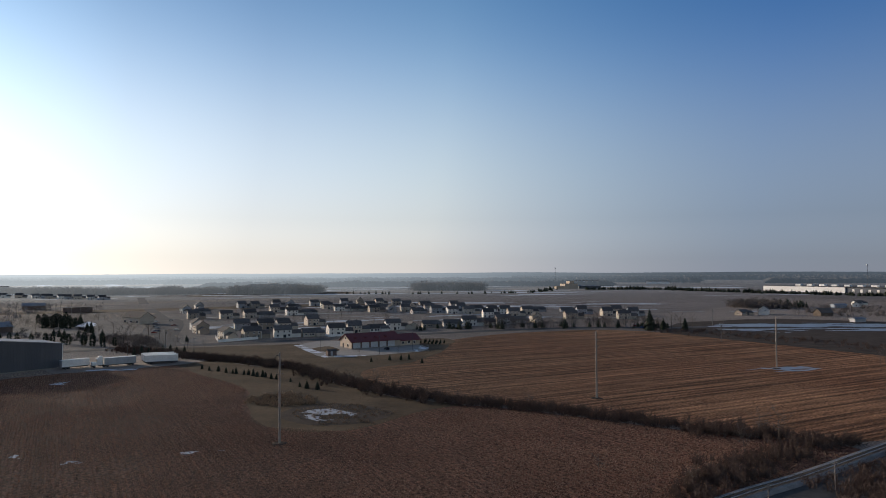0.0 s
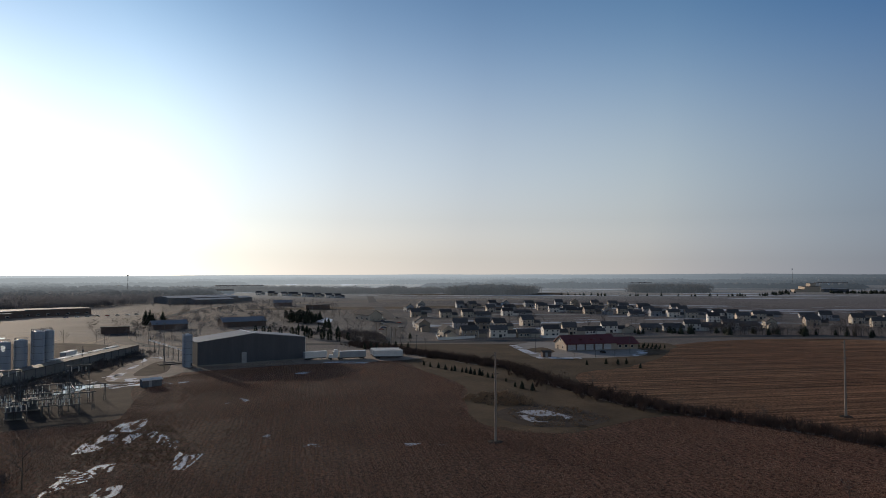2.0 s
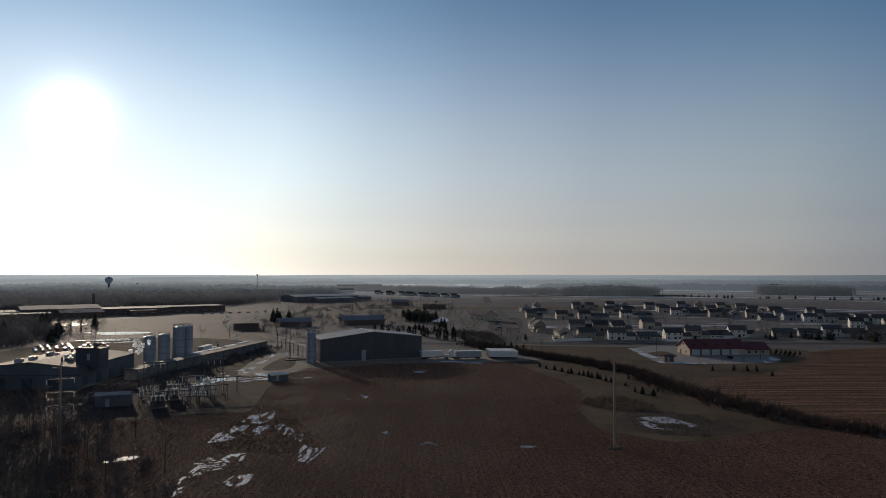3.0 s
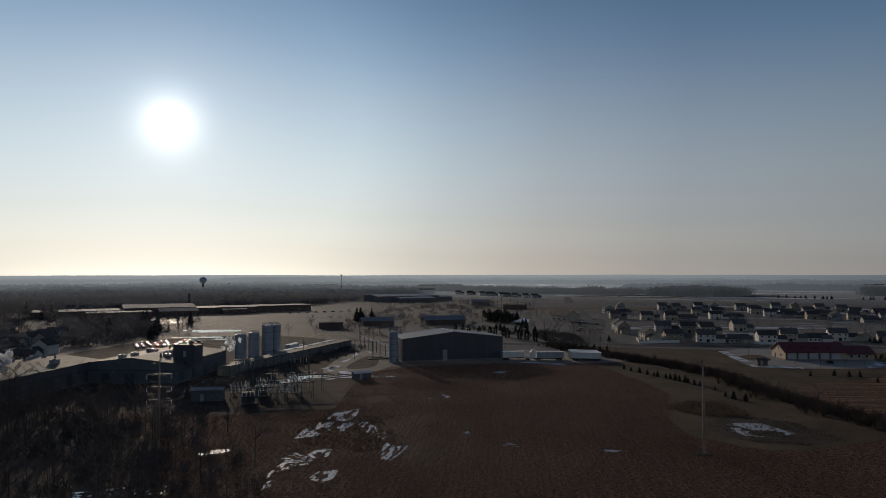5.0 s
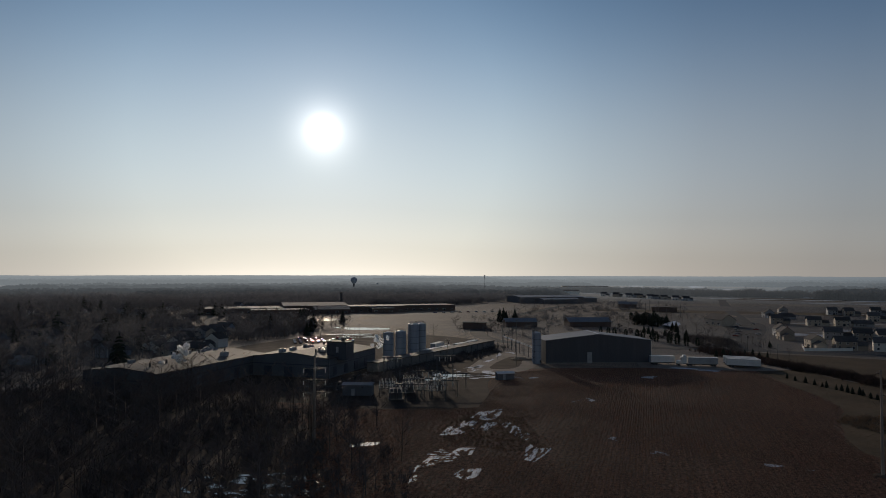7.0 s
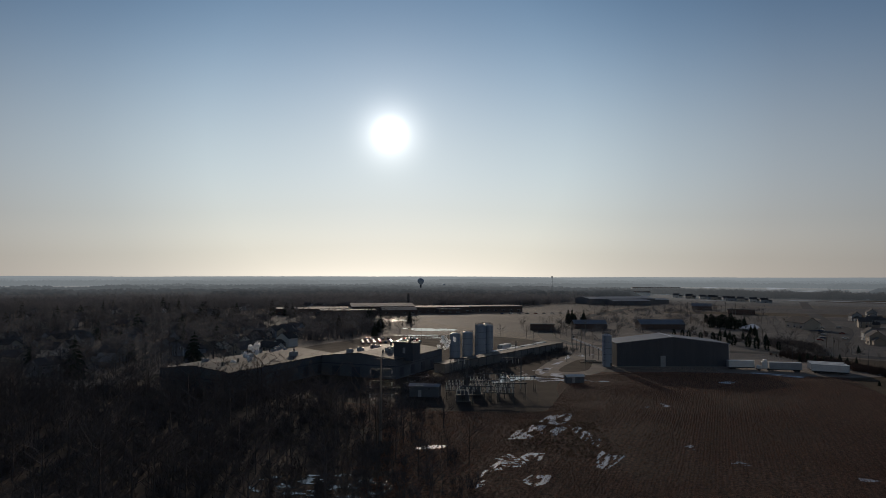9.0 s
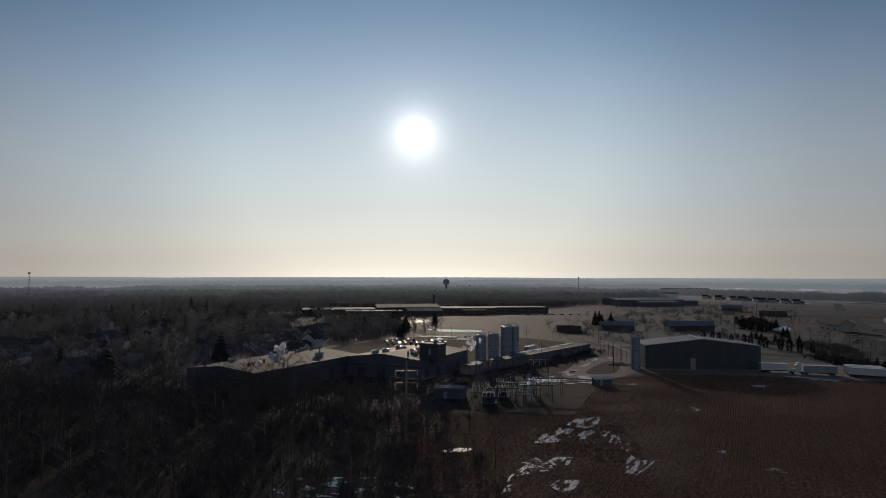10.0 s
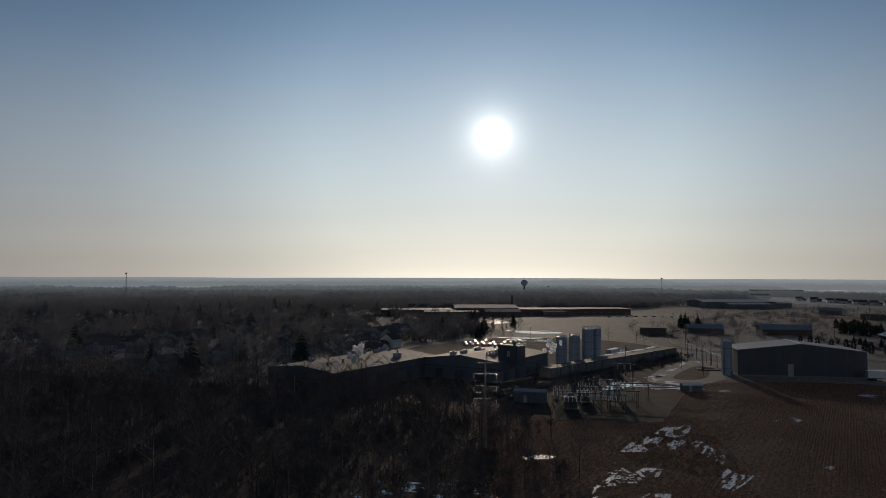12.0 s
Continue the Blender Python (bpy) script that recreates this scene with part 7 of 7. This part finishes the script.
block_building("school", "long low brick school with pale roofs", -590, 300, 62, [(0, 70, 0, 40, 5, 5), (70, 130, 6, 46, 6.5, 9), (130, 185, 0, 36, 5.5, 5.5), (185, 240, 10, 40, 5.5, 5.5),
                                                                               (40, 90, -24, 0, 4.5, 4.5), (96, 128, -18, 6, 4.2, 6.4), (150, 172, -12, 0, 4.2, 4.2)], MAT["brick_wall"], MAT["school_roof"], True)
# steel grey in place of brick, so that the shaft looks hazed
ch = thing("chimney_stack", "dark chimney behind the school, greyed as if by haze", "chimney", pose(-597, 458, 0))
part("shaft", cyl(bmesh.new(), 0, 0, 0, 17, 1.5, 1.1, 12), MAT["steel"], ch)
part("rim", cyl(bmesh.new(), 0, 0, 17, 17.5, 1.6, 1.6, 12), MAT["concrete"], ch)
block_building("warehouse", "broad blue-grey warehouse far off", -552, 708, 62, [(0, 90, 0, 45, 7, 9), (20, 70, -26, 0, 5, 6.5), (90, 112, 4, 30, 5, 6.5)], MAT["plant_wall"], MAT["metal_roof"], False)
block_building("warehouse", "low dark farm shed with a pale roof", -280, 415, 50, [(0, 30, 0, 14, 3.6, 6.2)], MAT["brick_wall"], MAT["metal_roof"], False)
block_building("warehouse", "low dark workshop with a pale roof", -312, 384, 50, [(0, 22, 0, 12, 3.4, 5.6)], MAT["brick_wall"], MAT["metal_roof"], False)
block_building("warehouse", "small dark brick shed in the dry field", -322, 350, 40, [(0, 16, 0, 9, 4.0, 4.0)], MAT["brick_wall"], MAT["shingle"], False)
block_building("warehouse", "small dark brick shed in the dry field", -336, 640, 30, [(0, 24, 0, 10, 4.5, 4.5)], MAT["brick_wall"], MAT["shingle"], False)
block_building("warehouse", "dark low shed in the dry field", -402, 690, 30, [(0, 20, 0, 12, 4, 6.5)], MAT["brick_wall"], MAT["metal_roof"], False)
block_building("apartment_block", "tan gabled apartment block among trees", -226, 512, -38, [(0, 24, 0, 11, 4.6, 8.2)], SIDING[1], MAT["shingle"])
block_building("grain_building", "pale blocky mill building far across the fields", 246, 1386, 12, [(0, 16, 0, 20, 5, 5), (16, 44, 0, 26, 10, 10), (28, 37, 4, 22, 15.5, 15.5)], MAT["tan_wall"], MAT["flat_roof"], False)
block_building("mill_annex", "dark low annex beside the mill", 296, 1404, 12, [(0, 44, 0, 24, 6, 6)], MAT["dark_metal"], MAT["metal_roof"], False)


def big_warehouse():
    ob = thing("distribution_centre", "very long pale distribution centre with rooftop units", "warehouse", pose(578, 1218, 0, 0, 0, -65))
    part("wall", box(bmesh.new(), 0, 150, 0, 120, -0.1, 9), MAT["white_panel"], ob)
    part("annex", box(bmesh.new(), 150, 330, 2, 120, -0.1, 8.6), MAT["dark_metal"], ob)
    part("roof", box(bmesh.new(), -0.4, 330.4, -0.4, 120.4, 9, 9.4), MAT["flat_roof"], ob)
    for k in range(13):
        part("roof_unit", box(bmesh.new(), 40 + k * 22, 50 + k * 22, 30, 36, 9.4, 12.2, 0.2), MAT["white_panel"], ob)
        part("dock_door", box(bmesh.new(), 160 + k * 13, 164 + k * 13, 1.9, 2.02, 1, 6), MAT["white_panel"], ob)


big_warehouse()
put_house("tall", 0, 272.5, 574, 60, "farm houses")
block_building("barn", "old dark timber barn with a broad roof", 306, 549, 15, [(0, 12, 0, 8, 2.8, 6.0)], MAT["bark"], MAT["shingle"], False)
block_building("farm_shed", "open pale metal farm shed", 293, 483, 12, [(0, 9, 0, 5, 2.4, 3.1)], MAT["grey_panel"], MAT["metal_roof"], False)
block_building("farm_shed", "small pale blue farm shed", 382, 662, 10, [(0, 14, 0, 6, 3.0, 4)], MAT["silo"], MAT["metal_roof"], False)
put_house("ranch", 0, 441, 721, 10, "farm houses")
put_house("ranch", 3, 252, 568, 30, "farm houses")
put_house("ranch", 0, 420, 690, 60, "farm houses")
for k, (x, y, turn, L, D) in enumerate(((-60, 2050, 5, 60, 25), (60, 1900, 10, 45, 20), (420, 2100, -10, 80, 25), (-180, 1700, 20, 40, 16), (-90, 1680, 20, 34, 16), (-20, 1720, 5, 40, 18), (580, 1900, -20, 60, 22),
                                       (-900, 1150, 50, 70, 30), (-1060, 1000, 55, 90, 30), (-760, 1050, 40, 60, 26), (-1240, 1300, 50, 80, 30), (-980, 1420, 40, 110, 30))):
    block_building("far_shed", "long pale shed far across the plain", x, y, turn, [(0, L, 0, D, 6, 8)], MAT["white_panel"], MAT["flat_roof"], False)


# ---- towers ----
def water_tower(x, y, s, label):
    ob = thing("water_tower", label, "water tower", pose(x, y, 0), "water towers")
    part("pedestal", lathe(bmesh.new(), [(4.2 * s, 0), (2.2 * s, 3 * s), (1.7 * s, 8 * s), (1.8 * s, 17 * s)]), MAT["steel"], ob, smooth=True)
    part("bowl", lathe(bmesh.new(), [(1.8 * s, 17 * s), (4.0 * s, 19 * s), (6.6 * s, 22.5 * s), (7.2 * s, 25 * s), (6.8 * s, 27.5 * s), (5.0 * s, 29.6 * s), (2.4 * s, 30.8 * s), (0.3 * s, 31.1 * s)]),
         MAT["silo"], ob, smooth=True)
    part("vent", cyl(bmesh.new(), 0, 0, 31 * s, 32 * s, 0.5 * s, 0.4 * s, 10), MAT["steel"], ob)


water_tower(-1118, 888, 0.95, "pale bulb-shaped water tower above the trees")
water_tower(-1330, 1130, 0.42, "small far water tower above the trees")


def mast(x, y, h, label):
    ob = thing("radio_mast", label, "mast", pose(x, y, 0), "masts")
    bm = bmesh.new()
    for k in range(3):
        f = 2 * math.pi * k / 3
        beam(bm, (0.7 * math.cos(f), 0.7 * math.sin(f), 0), (0.5 * math.cos(f), 0.5 * math.sin(f), h), 0.16)
    part("lattice", bm, MAT["steel"], ob)
    for k in range(int(h / 3)):
        part("ring", cyl(bmesh.new(), 0, 0, 3 * k + 1, 3 * k + 1.25, 0.75, 0.75, 6), MAT["steel"], ob)
    part("antenna_head", cyl(bmesh.new(), 0, 0, h - 2, h + 0.3, 1.6, 1.6, 10), MAT["grey_panel"], ob)


mast(-871, 1006, 34, "slender monopole mast above the plain")
mast(330, 1890, 44, "far lattice mast over the fields")
mast(-1180, 160, 40, "far lattice mast over the town")
mast(849, 1356, 46, "far lattice mast over the fields")


# ---- railway ----
def railway():
    line = [(-25, 62), (20, 93), (49.6, 113.8), (66.6, 124.8), (93, 143.8), (150, 184), (230, 238)]
    strip("ballast_bank", line, 3.4, 0.55, MAT["ballast"], "grey stone ballast bank of the railway", "railway", thick=0.55)
    off = [(x + 2.9, y - 4.3) for x, y in line]
    strip("track_road", off, 4.6, 0.12, MAT["asphalt"], "dark service track beside the railway", "road", thick=0.08)
    pts = smooth_ring(line, 10, closed=False)
    track = thing("railway_track", "single railway track with worn steel rails", "railway")
    for s in (-0.58, 0.58):
        bm = bmesh.new()
        for a, b in zip(pts, pts[1:]):
            d = (b - a) / np.linalg.norm(b - a)
            n = np.array((-d[1], d[0])) * s
            beam(bm, (a[0] + n[0], a[1] + n[1], 0.78), (b[0] + n[0], b[1] + n[1], 0.78), 0.13)
        part("rail", bm, MAT["rail"], track)
    sleeper = finish("sleeper", box(bmesh.new(), -0.13, 0.13, -1.05, 1.05, 0.5, 0.7), MAT["bark"])
    run = [0]
    for a, b in zip(pts, pts[1:]):
        run.append(run[-1] + np.linalg.norm(b - a))
    for k in range(200):
        s = 70 + k * 0.62
        x, y = (float(np.interp(s, run, [p[i] for p in pts])) for i in (0, 1))
        x2, y2 = (float(np.interp(s + 0.5, run, [p[i] for p in pts])) for i in (0, 1))
        o = new("sleeper", sleeper)
        o.parent, o.location, o.rotation_euler = track, (x, y, 0), (0, 0, math.atan2(y2 - y, x2 - x))


railway()


# ---- full size: the plan above is drawn at four fifths ----
for ob in scene.objects:
    if ob.parent is None and ob.type in {"MESH", "EMPTY"}:
        ob.matrix_basis = Matrix.Scale(1.25, 4) @ ob.matrix_basis
